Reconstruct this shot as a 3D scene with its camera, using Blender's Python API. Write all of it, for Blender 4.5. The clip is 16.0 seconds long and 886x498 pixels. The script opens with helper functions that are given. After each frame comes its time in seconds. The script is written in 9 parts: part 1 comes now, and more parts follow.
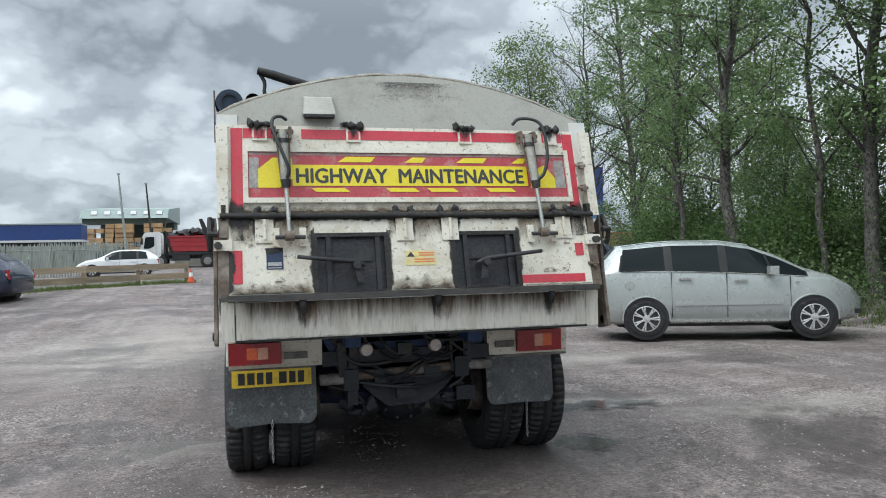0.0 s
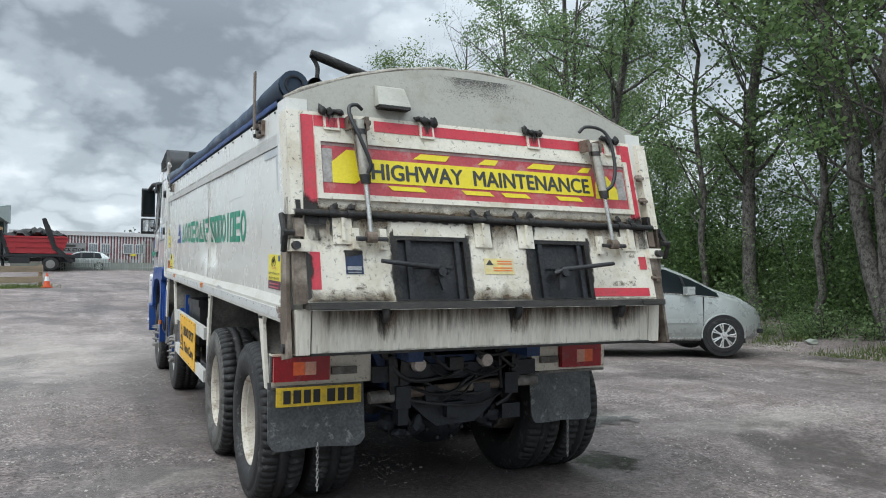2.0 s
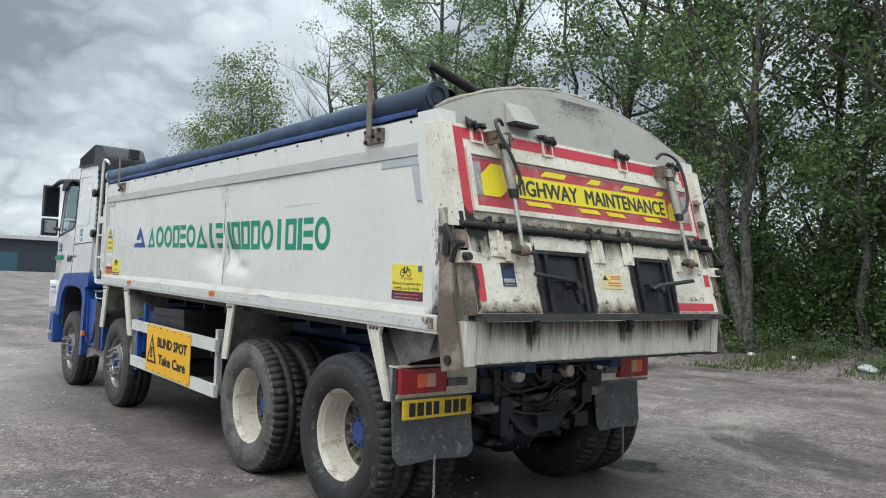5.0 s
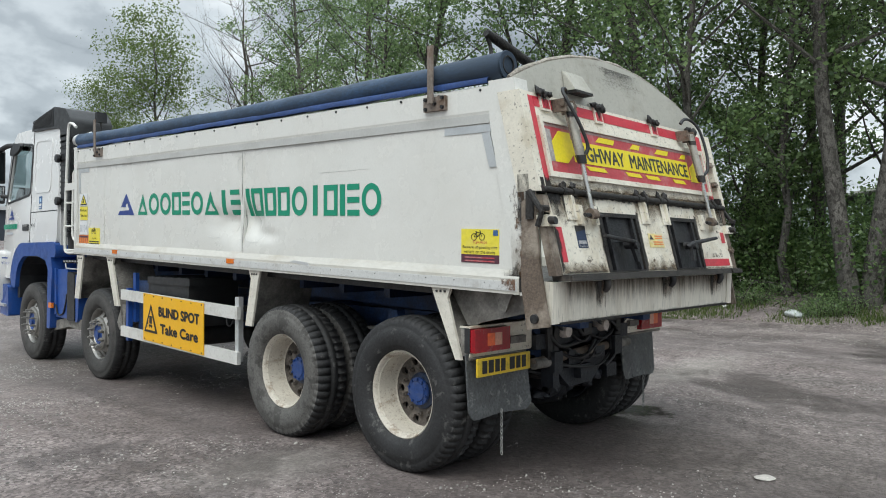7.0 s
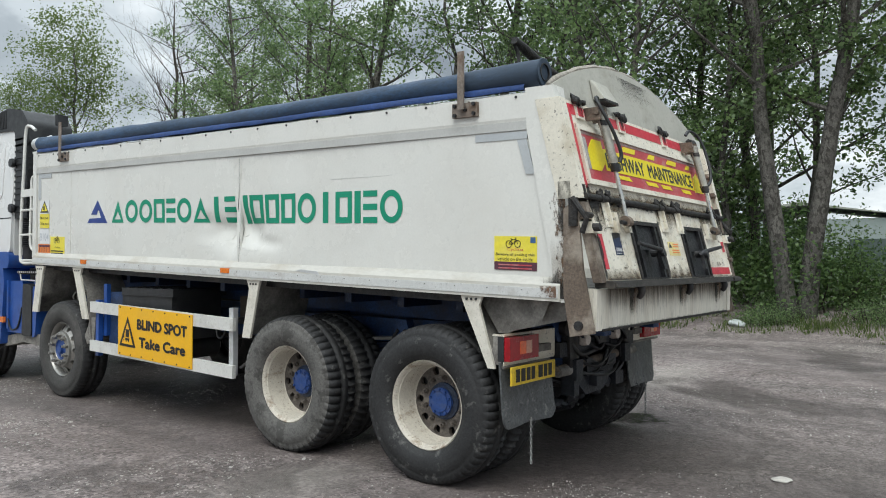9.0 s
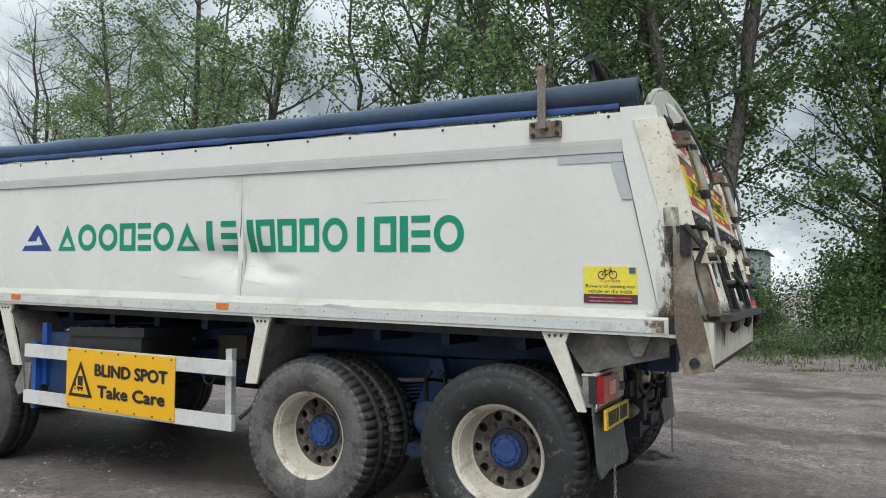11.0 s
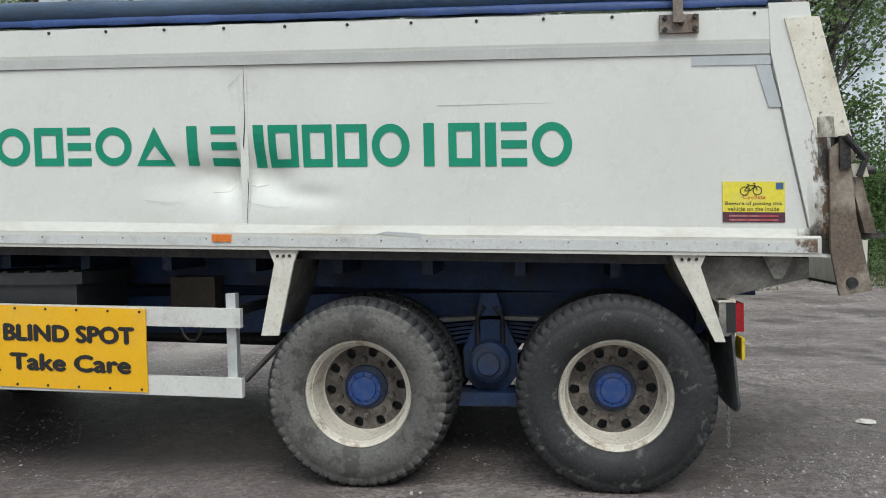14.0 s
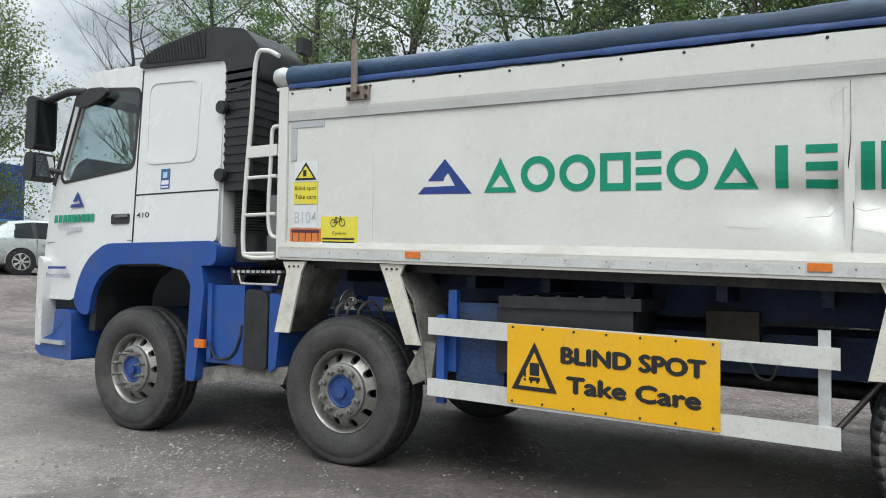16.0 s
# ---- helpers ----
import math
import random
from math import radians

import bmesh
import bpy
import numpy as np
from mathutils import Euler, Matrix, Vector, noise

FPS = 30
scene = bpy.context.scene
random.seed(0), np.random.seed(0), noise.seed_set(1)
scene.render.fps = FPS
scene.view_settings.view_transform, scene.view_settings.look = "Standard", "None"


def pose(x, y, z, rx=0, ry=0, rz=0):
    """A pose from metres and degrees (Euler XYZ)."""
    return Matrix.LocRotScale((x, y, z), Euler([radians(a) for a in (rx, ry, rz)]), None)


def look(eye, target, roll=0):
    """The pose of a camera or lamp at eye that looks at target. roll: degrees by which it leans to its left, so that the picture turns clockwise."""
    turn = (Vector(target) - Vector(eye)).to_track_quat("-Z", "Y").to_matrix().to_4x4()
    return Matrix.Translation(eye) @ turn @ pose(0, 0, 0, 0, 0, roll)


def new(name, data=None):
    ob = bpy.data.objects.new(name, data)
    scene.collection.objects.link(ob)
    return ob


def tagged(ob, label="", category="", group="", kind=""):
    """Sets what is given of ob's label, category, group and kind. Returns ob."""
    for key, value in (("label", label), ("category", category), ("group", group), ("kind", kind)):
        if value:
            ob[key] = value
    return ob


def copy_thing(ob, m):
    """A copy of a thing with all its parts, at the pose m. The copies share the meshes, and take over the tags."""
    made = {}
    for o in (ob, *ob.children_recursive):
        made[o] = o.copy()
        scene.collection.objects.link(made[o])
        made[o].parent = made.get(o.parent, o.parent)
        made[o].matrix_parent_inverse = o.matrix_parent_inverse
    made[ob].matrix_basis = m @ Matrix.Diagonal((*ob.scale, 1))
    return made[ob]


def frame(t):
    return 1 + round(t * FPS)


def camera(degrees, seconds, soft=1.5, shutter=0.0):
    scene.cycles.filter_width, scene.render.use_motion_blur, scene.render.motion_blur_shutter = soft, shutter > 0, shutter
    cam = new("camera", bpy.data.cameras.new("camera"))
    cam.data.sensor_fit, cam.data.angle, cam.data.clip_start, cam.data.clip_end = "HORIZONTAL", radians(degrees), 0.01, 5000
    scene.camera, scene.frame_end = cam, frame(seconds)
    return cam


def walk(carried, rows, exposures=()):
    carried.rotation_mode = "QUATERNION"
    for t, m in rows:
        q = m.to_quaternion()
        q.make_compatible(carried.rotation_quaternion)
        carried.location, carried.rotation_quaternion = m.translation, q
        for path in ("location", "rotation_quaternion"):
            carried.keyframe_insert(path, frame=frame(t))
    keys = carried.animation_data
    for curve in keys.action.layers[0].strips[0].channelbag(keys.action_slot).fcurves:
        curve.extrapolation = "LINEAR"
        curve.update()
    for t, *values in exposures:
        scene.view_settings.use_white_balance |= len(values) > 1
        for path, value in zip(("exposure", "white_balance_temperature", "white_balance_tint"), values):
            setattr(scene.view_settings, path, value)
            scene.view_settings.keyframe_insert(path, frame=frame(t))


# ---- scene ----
cam = camera(61.7, 16.0, 1.0)
PATH = [
    (0, (-1.044, -5.809, 1.509), (-0.55, -3.871, 1.541), -1.4),
    (0.5, (-1.314, -5.577, 1.519), (-0.729, -3.665, 1.575), -1.7),
    (1, (-1.691, -5.43, 1.495), (-0.999, -3.555, 1.564), -0.6),
    (1.5, (-1.956, -5.24, 1.47), (-1.17, -3.403, 1.546), -0.1),
    (2, (-2.237, -5.036, 1.487), (-1.369, -3.235, 1.554), 0.4),
    (2.5, (-2.59, -4.981, 1.475), (-1.654, -3.214, 1.519), 0.5),
    (3, (-2.828, -4.839, 1.457), (-1.843, -3.098, 1.451), -0.5),
    (3.5, (-3.144, -4.697, 1.434), (-2.06, -3.017, 1.44), 1.2),
    (4, (-3.465, -4.657, 1.46), (-2.329, -3.013, 1.532), 2.0),
    (4.2, (-3.551, -4.592, 1.454), (-2.384, -2.97, 1.542), 2.0),
    (6.3, (-4.274, -3.532, 1.452), (-2.889, -2.09, 1.495), -0.2),
    (6.5, (-4.389, -3.524, 1.476), (-2.981, -2.104, 1.496), -0.4),
    (7, (-4.628, -3.596, 1.467), (-3.177, -2.221, 1.47), 0.1),
    (7.5, (-4.745, -3.692, 1.466), (-3.269, -2.341, 1.462), 0.3),
    (8, (-4.862, -3.581, 1.451), (-3.359, -2.262, 1.462), 0.4),
    (8.5, (-5.011, -3.344, 1.464), (-3.466, -2.074, 1.484), 0.1),
    (9, (-5.013, -3.051, 1.428), (-3.429, -1.831, 1.468), 0.1),
    (9.2, (-5.038, -2.924, 1.38), (-3.437, -1.728, 1.449), 0.5),
    (11.5, (-5.311, -1.374, 1.442), (-3.509, -0.514, 1.548), -0.7),
    (12, (-5.222, -1.008, 1.42), (-3.413, -0.161, 1.514), -0.8),
    (12.5, (-5.237, -0.631, 1.369), (-3.433, 0.227, 1.462), -0.2),
    (13, (-5.268, -0.305, 1.369), (-3.42, 0.459, 1.421), -0.1),
    (13.5, (-5.134, 0.044, 1.359), (-3.158, 0.345, 1.325), -2.0),
    (14, (-5.128, 0.358, 1.392), (-3.147, 0.626, 1.338), -1.3),
    (14.5, (-5.143, 0.731, 1.378), (-3.277, 1.451, 1.372), -0.8),
    (15, (-5.105, 1.187, 1.333), (-3.319, 2.085, 1.396), 0.3),
    (15.5, (-5.211, 1.579, 1.306), (-3.468, 2.556, 1.385), 1.2),
    (16, (-5.337, 1.908, 1.284), (-3.6, 2.897, 1.367), 0.8),
]
walk(cam, [(t, look(eye, target, roll)) for t, eye, target, roll in PATH], [(0.0, 0.21, 6290, 5), (4.2, 0.21, 6320, 5), (6.5, 0.21, 6500, 5), (16.0, 0.21, 6500, 5)])


# ---- world and light ----
def overcast_world():
    w = bpy.data.worlds.new("overcast_sky")
    scene.world = w
    w.use_nodes = True
    nt = w.node_tree
    nt.nodes.clear()
    N, L = nt.nodes.new, nt.links.new
    out = N("ShaderNodeOutputWorld")
    mix = N("ShaderNodeMixShader")
    blue, cloud = N("ShaderNodeBackground"), N("ShaderNodeBackground")
    sky = N("ShaderNodeTexSky")
    sky.sky_type, sky.sun_disc = "NISHITA", False
    sky.sun_elevation, sky.sun_rotation = radians(52), radians(250)
    L(sky.outputs[0], blue.inputs[0])
    blue.inputs[1].default_value = 0.11
    tc = N("ShaderNodeTexCoord")
    sep = N("ShaderNodeSeparateXYZ")
    L(tc.outputs["Generated"], sep.inputs[0])
    # flat cloud deck: project the direction on a high plane
    zz = N("ShaderNodeMath"); zz.operation = "MAXIMUM"; zz.inputs[1].default_value = 0.0
    L(sep.outputs[2], zz.inputs[0])
    za = N("ShaderNodeMath"); za.operation = "ADD"; za.inputs[1].default_value = 0.50
    L(zz.outputs[0], za.inputs[0])
    dx = N("ShaderNodeMath"); dx.operation = "DIVIDE"
    dy = N("ShaderNodeMath"); dy.operation = "DIVIDE"
    L(sep.outputs[0], dx.inputs[0]); L(za.outputs[0], dx.inputs[1])
    L(sep.outputs[1], dy.inputs[0]); L(za.outputs[0], dy.inputs[1])
    com = N("ShaderNodeCombineXYZ")
    L(dx.outputs[0], com.inputs[0]); L(dy.outputs[0], com.inputs[1])
    def cloud_noise(scale, detail, rough, shift):
        mp = N("ShaderNodeMapping")
        mp.inputs["Location"].default_value = shift
        L(com.outputs[0], mp.inputs[0])
        n = N("ShaderNodeTexNoise")
        n.inputs["Scale"].default_value, n.inputs["Detail"].default_value, n.inputs["Roughness"].default_value = scale, detail, rough
        L(mp.outputs[0], n.inputs["Vector"])
        return n.outputs[0]

    # broad masses, and heaped edges from folded noise
    fold = N("ShaderNodeMath"); fold.operation = "SUBTRACT"; fold.inputs[1].default_value = 0.5
    L(cloud_noise(5.5, 6, 0.5, (1.3, 0.4, 0)), fold.inputs[0])
    heap = N("ShaderNodeMath"); heap.operation = "ABSOLUTE"
    L(fold.outputs[0], heap.inputs[0])
    n1 = N("ShaderNodeMath"); n1.operation = "MULTIPLY_ADD"; n1.inputs[1].default_value = 0.95
    L(heap.outputs[0], n1.inputs[0]); L(cloud_noise(2.3, 5, 0.5, (0.6, 2.1, 0)), n1.inputs[2])
    ramp = N("ShaderNodeValToRGB")
    ramp.color_ramp.interpolation = "EASE"
    e = ramp.color_ramp.elements
    e[0].position, e[0].color = 0.40, (0.255, 0.285, 0.325, 1)
    e[1].position, e[1].color = 0.78, (0.86, 0.89, 0.94, 1)
    a = e.new(0.52); a.color = (0.42, 0.46, 0.51, 1)
    b = e.new(0.63); b.color = (0.60, 0.645, 0.70, 1)
    L(n1.outputs[0], ramp.inputs[0])
    L(ramp.outputs[0], cloud.inputs[0])
    # an overcast sky is brighter overhead than at the horizon
    br = N("ShaderNodeMapRange")
    br.inputs[1].default_value, br.inputs[2].default_value, br.inputs[3].default_value, br.inputs[4].default_value = 0.30, 0.95, 1.0, 3.4
    L(sep.outputs[2], br.inputs[0])
    L(br.outputs[0], cloud.inputs[1])
    mix.inputs[0].default_value = 0.93
    L(blue.outputs[0], mix.inputs[1]); L(cloud.outputs[0], mix.inputs[2])
    L(mix.outputs[0], out.inputs[0])


overcast_world()
sun_data = bpy.data.lights.new("sun", "SUN")
sun_data.energy, sun_data.angle, sun_data.color = 1.5, radians(40), (1.0, 0.97, 0.93)
sun_ob = new("sun", sun_data)
sun_ob.matrix_world = look((-40, -18, 60), (0, 0, 0))


# ---- materials ----
MATS = {}


def mat(name, base, rough=0.6, metal=0.0, var=0.15, scale=4.0, dirt=None, dirt_amount=0.0, dirt_scale=2.0, dirt_edge=(0.5, 0.7),
        bump=0.0, bump_scale=40.0, stretch=(1, 1, 1), coat=0.0, spec=0.5, fine=60.0, random_tint=0.0, dirt_rough=0.85, grime=0.0, grime_col=(0.05, 0.045, 0.04)):
    """A painted, metal or mineral surface: colour varied at two scales, stains with soft edges, fine relief."""
    if name in MATS:
        return MATS[name]
    m = bpy.data.materials.new(name)
    m.use_nodes = True
    nt = m.node_tree
    N, L = nt.nodes.new, nt.links.new
    bsdf = nt.nodes["Principled BSDF"]
    bsdf.inputs["Metallic"].default_value = metal
    bsdf.inputs["Specular IOR Level"].default_value = spec
    if coat:
        bsdf.inputs["Coat Weight"].default_value = coat
        bsdf.inputs["Coat Roughness"].default_value = 0.08
    tc = N("ShaderNodeTexCoord")
    mp = N("ShaderNodeMapping")
    mp.inputs["Scale"].default_value = stretch
    L(tc.outputs["Object"], mp.inputs[0])

    def noise_tex(s, detail=5, rough_n=0.6):
        n = N("ShaderNodeTexNoise")
        n.inputs["Scale"].default_value, n.inputs["Detail"].default_value, n.inputs["Roughness"].default_value = s, detail, rough_n
        L(mp.outputs[0], n.inputs["Vector"])
        return n.outputs[0]

    def mapped(value, a, b, c, d):
        r = N("ShaderNodeMapRange")
        for i, v in enumerate((a, b, c, d)):
            r.inputs[1 + i].default_value = v
        L(value, r.inputs[0])
        return r.outputs[0]

    def mixed(fac, a, b):
        x = N("ShaderNodeMix")
        x.data_type = "RGBA"
        if fac is not None:
            L(fac, x.inputs[0])
        for sock, v in ((x.inputs[6], a), (x.inputs[7], b)):
            if isinstance(v, tuple):
                sock.default_value = (*v, 1)
            else:
                L(v, sock)
        return x.outputs[2]

    lo = tuple(c * (1 - var) for c in base)
    hi = tuple(min(1, c * (1 + var)) for c in base)
    col = mixed(mapped(noise_tex(scale), 0.3, 0.7, 0, 1), lo, hi)
    f2 = mapped(noise_tex(fine, 3), 0.35, 0.65, 0, 1)
    x = N("ShaderNodeMix"); x.data_type = "RGBA"; x.blend_type = "MULTIPLY"; x.inputs[0].default_value = min(1, var * 1.5)
    L(col, x.inputs[6]); L(f2, x.inputs[7])
    col = x.outputs[2]
    ro = mapped(noise_tex(scale * 2.3), 0.3, 0.7, max(0.02, rough - 0.08), min(1, rough + 0.08))
    if dirt:
        k = mapped(noise_tex(dirt_scale, 8, 0.68), dirt_edge[0], dirt_edge[1], 0, dirt_amount)
        col = mixed(k, col, dirt)
        r = N("ShaderNodeMix")
        L(k, r.inputs[0]); L(ro, r.inputs[2]); r.inputs[3].default_value = dirt_rough
        ro = r.outputs[0]
    if grime:
        k = mapped(noise_tex(dirt_scale * 9, 6, 0.7), 0.58, 0.66, 0, grime)
        col = mixed(k, col, grime_col)
    if random_tint:
        oi = N("ShaderNodeObjectInfo")
        hs = N("ShaderNodeHueSaturation")
        L(mapped(oi.outputs["Random"], 0, 1, 1 - random_tint, 1 + random_tint), hs.inputs["Value"])
        L(col, hs.inputs["Color"])
        col = hs.outputs[0]
    L(col, bsdf.inputs["Base Color"]); L(ro, bsdf.inputs["Roughness"])
    if bump:
        b = N("ShaderNodeBump")
        b.inputs["Strength"].default_value, b.inputs["Distance"].default_value = bump, 0.02
        L(noise_tex(bump_scale, 6), b.inputs["Height"])
        L(b.outputs[0], bsdf.inputs["Normal"])
    MATS[name] = m
    return m


def glass_mat(name, tint, rough=0.02, alpha_mix=0.0):
    if name in MATS:
        return MATS[name]
    m = bpy.data.materials.new(name)
    m.use_nodes = True
    b = m.node_tree.nodes["Principled BSDF"]
    b.inputs["Base Color"].default_value = (*tint, 1)
    b.inputs["Roughness"].default_value = rough
    b.inputs["Transmission Weight"].default_value = alpha_mix
    b.inputs["IOR"].default_value = 1.45
    b.inputs["Specular IOR Level"].default_value = 0.16
    MATS[name] = m
    return m


DIRT = (0.085, 0.075, 0.065)
M_panel = mat("white_body_paint", (0.72, 0.715, 0.675), 0.22, var=0.03, scale=1.2, dirt=(0.52, 0.49, 0.43), dirt_amount=0.35, dirt_scale=1.6, dirt_edge=(0.45, 0.8), coat=0.15, grime=0.06)
M_gate = mat("stained_white_paint", (0.765, 0.722, 0.615), 0.48, var=0.06, scale=3, dirt=(0.46, 0.385, 0.26), dirt_amount=0.8, dirt_scale=4.5, dirt_edge=(0.49, 0.72), grime=0.8, bump=0.08)
M_chute = mat("streaked_cream_paint", (0.72, 0.68, 0.59), 0.55, var=0.10, scale=5, dirt=(0.30, 0.235, 0.16), dirt_amount=0.65, dirt_scale=6.0, dirt_edge=(0.50, 0.75), stretch=(1.3, 1, 0.16), bump=0.08, grime=0.3)
M_tar = mat("bitumen_black", (0.018, 0.016, 0.015), 0.6, var=0.4, scale=12, bump=0.5, bump_scale=50, dirt=(0.10, 0.085, 0.07), dirt_amount=0.5, dirt_scale=9, dirt_edge=(0.55, 0.75))
M_steel_dark = mat("oily_dark_steel", (0.040, 0.040, 0.042), 0.45, 0.4, var=0.3, scale=9, dirt=(0.12, 0.10, 0.085), dirt_amount=0.55, dirt_scale=6, bump=0.15)
M_rust = mat("rusty_plate", (0.17, 0.13, 0.10), 0.75, 0.1, var=0.25, scale=5, dirt=(0.40, 0.35, 0.29), dirt_amount=0.7, dirt_scale=4, dirt_edge=(0.5, 0.65), bump=0.3)
M_chrome = mat("worn_bright_steel", (0.62, 0.61, 0.58), 0.28, 0.9, var=0.1, scale=14, dirt=DIRT, dirt_amount=0.5, dirt_scale=12)
M_alu = mat("pale_aluminium", (0.62, 0.63, 0.63), 0.4, 0.45, var=0.06, scale=6, dirt=(0.3, 0.28, 0.25), dirt_amount=0.4, dirt_scale=5)
M_red = mat("red_reflective_tape", (0.62, 0.045, 0.07), 0.35, var=0.1, scale=7, dirt=(0.25, 0.10, 0.09), dirt_amount=0.5, dirt_scale=7, grime=0.3)
M_red_matt = mat("faded_red_tape", (0.50, 0.07, 0.085), 0.5, var=0.15, scale=6, dirt=(0.42, 0.34, 0.32), dirt_amount=0.7, dirt_scale=6, dirt_edge=(0.52, 0.68), grime=0.25)
M_yellow = mat("yellow_reflective_vinyl", (0.83, 0.68, 0.03), 0.4, var=0.06, scale=6, dirt=(0.4, 0.33, 0.1), dirt_amount=0.25, dirt_scale=6, grime=0.1)
M_sticker = mat("yellow_sticker", (0.82, 0.70, 0.06), 0.45, var=0.06, scale=9, dirt=(0.5, 0.45, 0.25), dirt_amount=0.4, dirt_scale=9)
M_plate = mat("number_plate_yellow", (0.72, 0.50, 0.03), 0.4, var=0.1, scale=9, dirt=(0.2, 0.15, 0.05), dirt_amount=0.7, dirt_scale=14)
M_blind = mat("amber_sign_board", (0.86, 0.46, 0.01), 0.42, var=0.04, scale=5, dirt=(0.5, 0.33, 0.1), dirt_amount=0.25, dirt_scale=5)
M_black = mat("black_print", (0.018, 0.018, 0.018), 0.55, var=0.2)
M_ink = mat("dark_grey_print", (0.05, 0.055, 0.05), 0.55, var=0.2, scale=8)
M_green = mat("green_vinyl", (0.004, 0.27, 0.155), 0.4, var=0.06)
M_blue_vinyl = mat("royal_blue_vinyl", (0.02, 0.05, 0.235), 0.4, var=0.06)
M_blue = mat("blue_chassis_paint", (0.018, 0.080, 0.33), 0.38, var=0.1, scale=4, dirt=(0.06, 0.07, 0.10), dirt_amount=0.6, dirt_scale=4, coat=0.15)
M_oily = mat("oily_black_blue_steel", (0.014, 0.017, 0.024), 0.5, var=0.35, scale=7, dirt=(0.050, 0.056, 0.066), dirt_amount=0.6, dirt_scale=6, dirt_edge=(0.5, 0.7), bump=0.4)
M_blue_oil = mat("oily_navy_steel", (0.016, 0.034, 0.085), 0.45, var=0.35, scale=7, dirt=(0.048, 0.054, 0.066), dirt_amount=0.7, dirt_scale=6, dirt_edge=(0.5, 0.7), bump=0.4)
M_ram = mat("dull_grey_ram", (0.40, 0.385, 0.34), 0.45, 0.2, var=0.12, scale=9, dirt=(0.14, 0.12, 0.10), dirt_amount=0.7, dirt_scale=8)
M_blue_dirty = mat("grimy_blue_steel", (0.024, 0.062, 0.17), 0.55, var=0.3, scale=6, dirt=(0.06, 0.058, 0.06), dirt_amount=0.7, dirt_scale=4, dirt_edge=(0.45, 0.65), bump=0.3)
M_cab = mat("white_cab_paint", (0.74, 0.74, 0.73), 0.22, var=0.02, scale=1, dirt=(0.5, 0.48, 0.44), dirt_amount=0.25, dirt_scale=2, dirt_edge=(0.5, 0.85), coat=0.4)
M_plastic = mat("black_plastic", (0.022, 0.023, 0.025), 0.48, var=0.2, scale=6, dirt=(0.06, 0.06, 0.06), dirt_amount=0.5, dirt_scale=5)
M_navy = mat("navy_tarpaulin", (0.024, 0.068, 0.145), 0.38, var=0.3, scale=3, dirt=(0.034, 0.050, 0.072), dirt_amount=0.8, dirt_scale=1.3, dirt_edge=(0.42, 0.58), bump=0.35, bump_scale=9, stretch=(1, 0.35, 1))
M_navy_edge = mat("blue_tarpaulin_hem", (0.020, 0.060, 0.21), 0.55, var=0.2, scale=5, bump=0.2, bump_scale=12)
M_rubber = mat("tyre_rubber", (0.026, 0.026, 0.027), 0.7, var=0.3, scale=5, dirt=(0.15, 0.146, 0.138), dirt_amount=0.6, dirt_scale=11, dirt_edge=(0.58, 0.66), bump=0.15, bump_scale=70)
M_rubber_worn = mat("dusty_tyre_sidewall", (0.128, 0.123, 0.115), 0.8, var=0.2, scale=4, dirt=(0.062, 0.059, 0.055), dirt_amount=0.95, dirt_scale=7, dirt_edge=(0.52, 0.58), bump=0.25, bump_scale=45, grime=0.7, grime_col=(0.03, 0.03, 0.03))
M_rim = mat("cream_rim_paint", (0.60, 0.555, 0.475), 0.5, var=0.08, scale=8, dirt=(0.20, 0.135, 0.085), dirt_amount=0.7, dirt_scale=9, dirt_edge=(0.52, 0.66), grime=0.9, grime_col=(0.12, 0.07, 0.04))
M_disc = mat("rusty_wheel_disc", (0.135, 0.115, 0.10), 0.7, 0.1, var=0.25, scale=10, dirt=(0.38, 0.34, 0.29), dirt_amount=0.7, dirt_scale=9, bump=0.2)
M_car_alloy = mat("bright_alloy_wheel", (0.72, 0.72, 0.71), 0.3, 0.6, var=0.05, scale=8)
M_alu_wheel = mat("dull_alloy_wheel", (0.35, 0.34, 0.32), 0.40, 0.75, var=0.08, scale=8, dirt=(0.22, 0.20, 0.18), dirt_amount=0.6, dirt_scale=8)
M_hub = mat("blue_hub_paint", (0.022, 0.070, 0.26), 0.5, var=0.15, scale=14, dirt=(0.10, 0.10, 0.11), dirt_amount=0.6, dirt_scale=14)
M_guard = mat("dirty_grey_mudguard", (0.27, 0.255, 0.23), 0.65, var=0.2, scale=6, dirt=(0.06, 0.054, 0.05), dirt_amount=0.85, dirt_scale=7, dirt_edge=(0.42, 0.7), grime=0.4)
M_flap = mat("wet_rubber_mudflap", (0.098, 0.104, 0.108), 0.34, var=0.3, scale=9, dirt=(0.27, 0.27, 0.26), dirt_amount=0.8, dirt_scale=17, dirt_edge=(0.58, 0.66), bump=0.3, bump_scale=25)
M_light_red = mat("red_lamp_lens", (0.34, 0.004, 0.012), 0.16, var=0.15, scale=10, coat=0.3, dirt=(0.10, 0.01, 0.012), dirt_amount=0.5, dirt_scale=9)
M_light_amber = mat("amber_lamp_lens", (0.80, 0.20, 0.02), 0.2, var=0.15, scale=20, coat=0.4)
M_light_white = mat("pale_lamp_lens", (0.62, 0.55, 0.50), 0.2, var=0.15, scale=20, coat=0.4)
M_glass = glass_mat("dark_tinted_glass", (0.012, 0.016, 0.018))
M_glass_clear = glass_mat("cab_window_glass", (0.66, 0.75, 0.75), 0.0, 1.0)
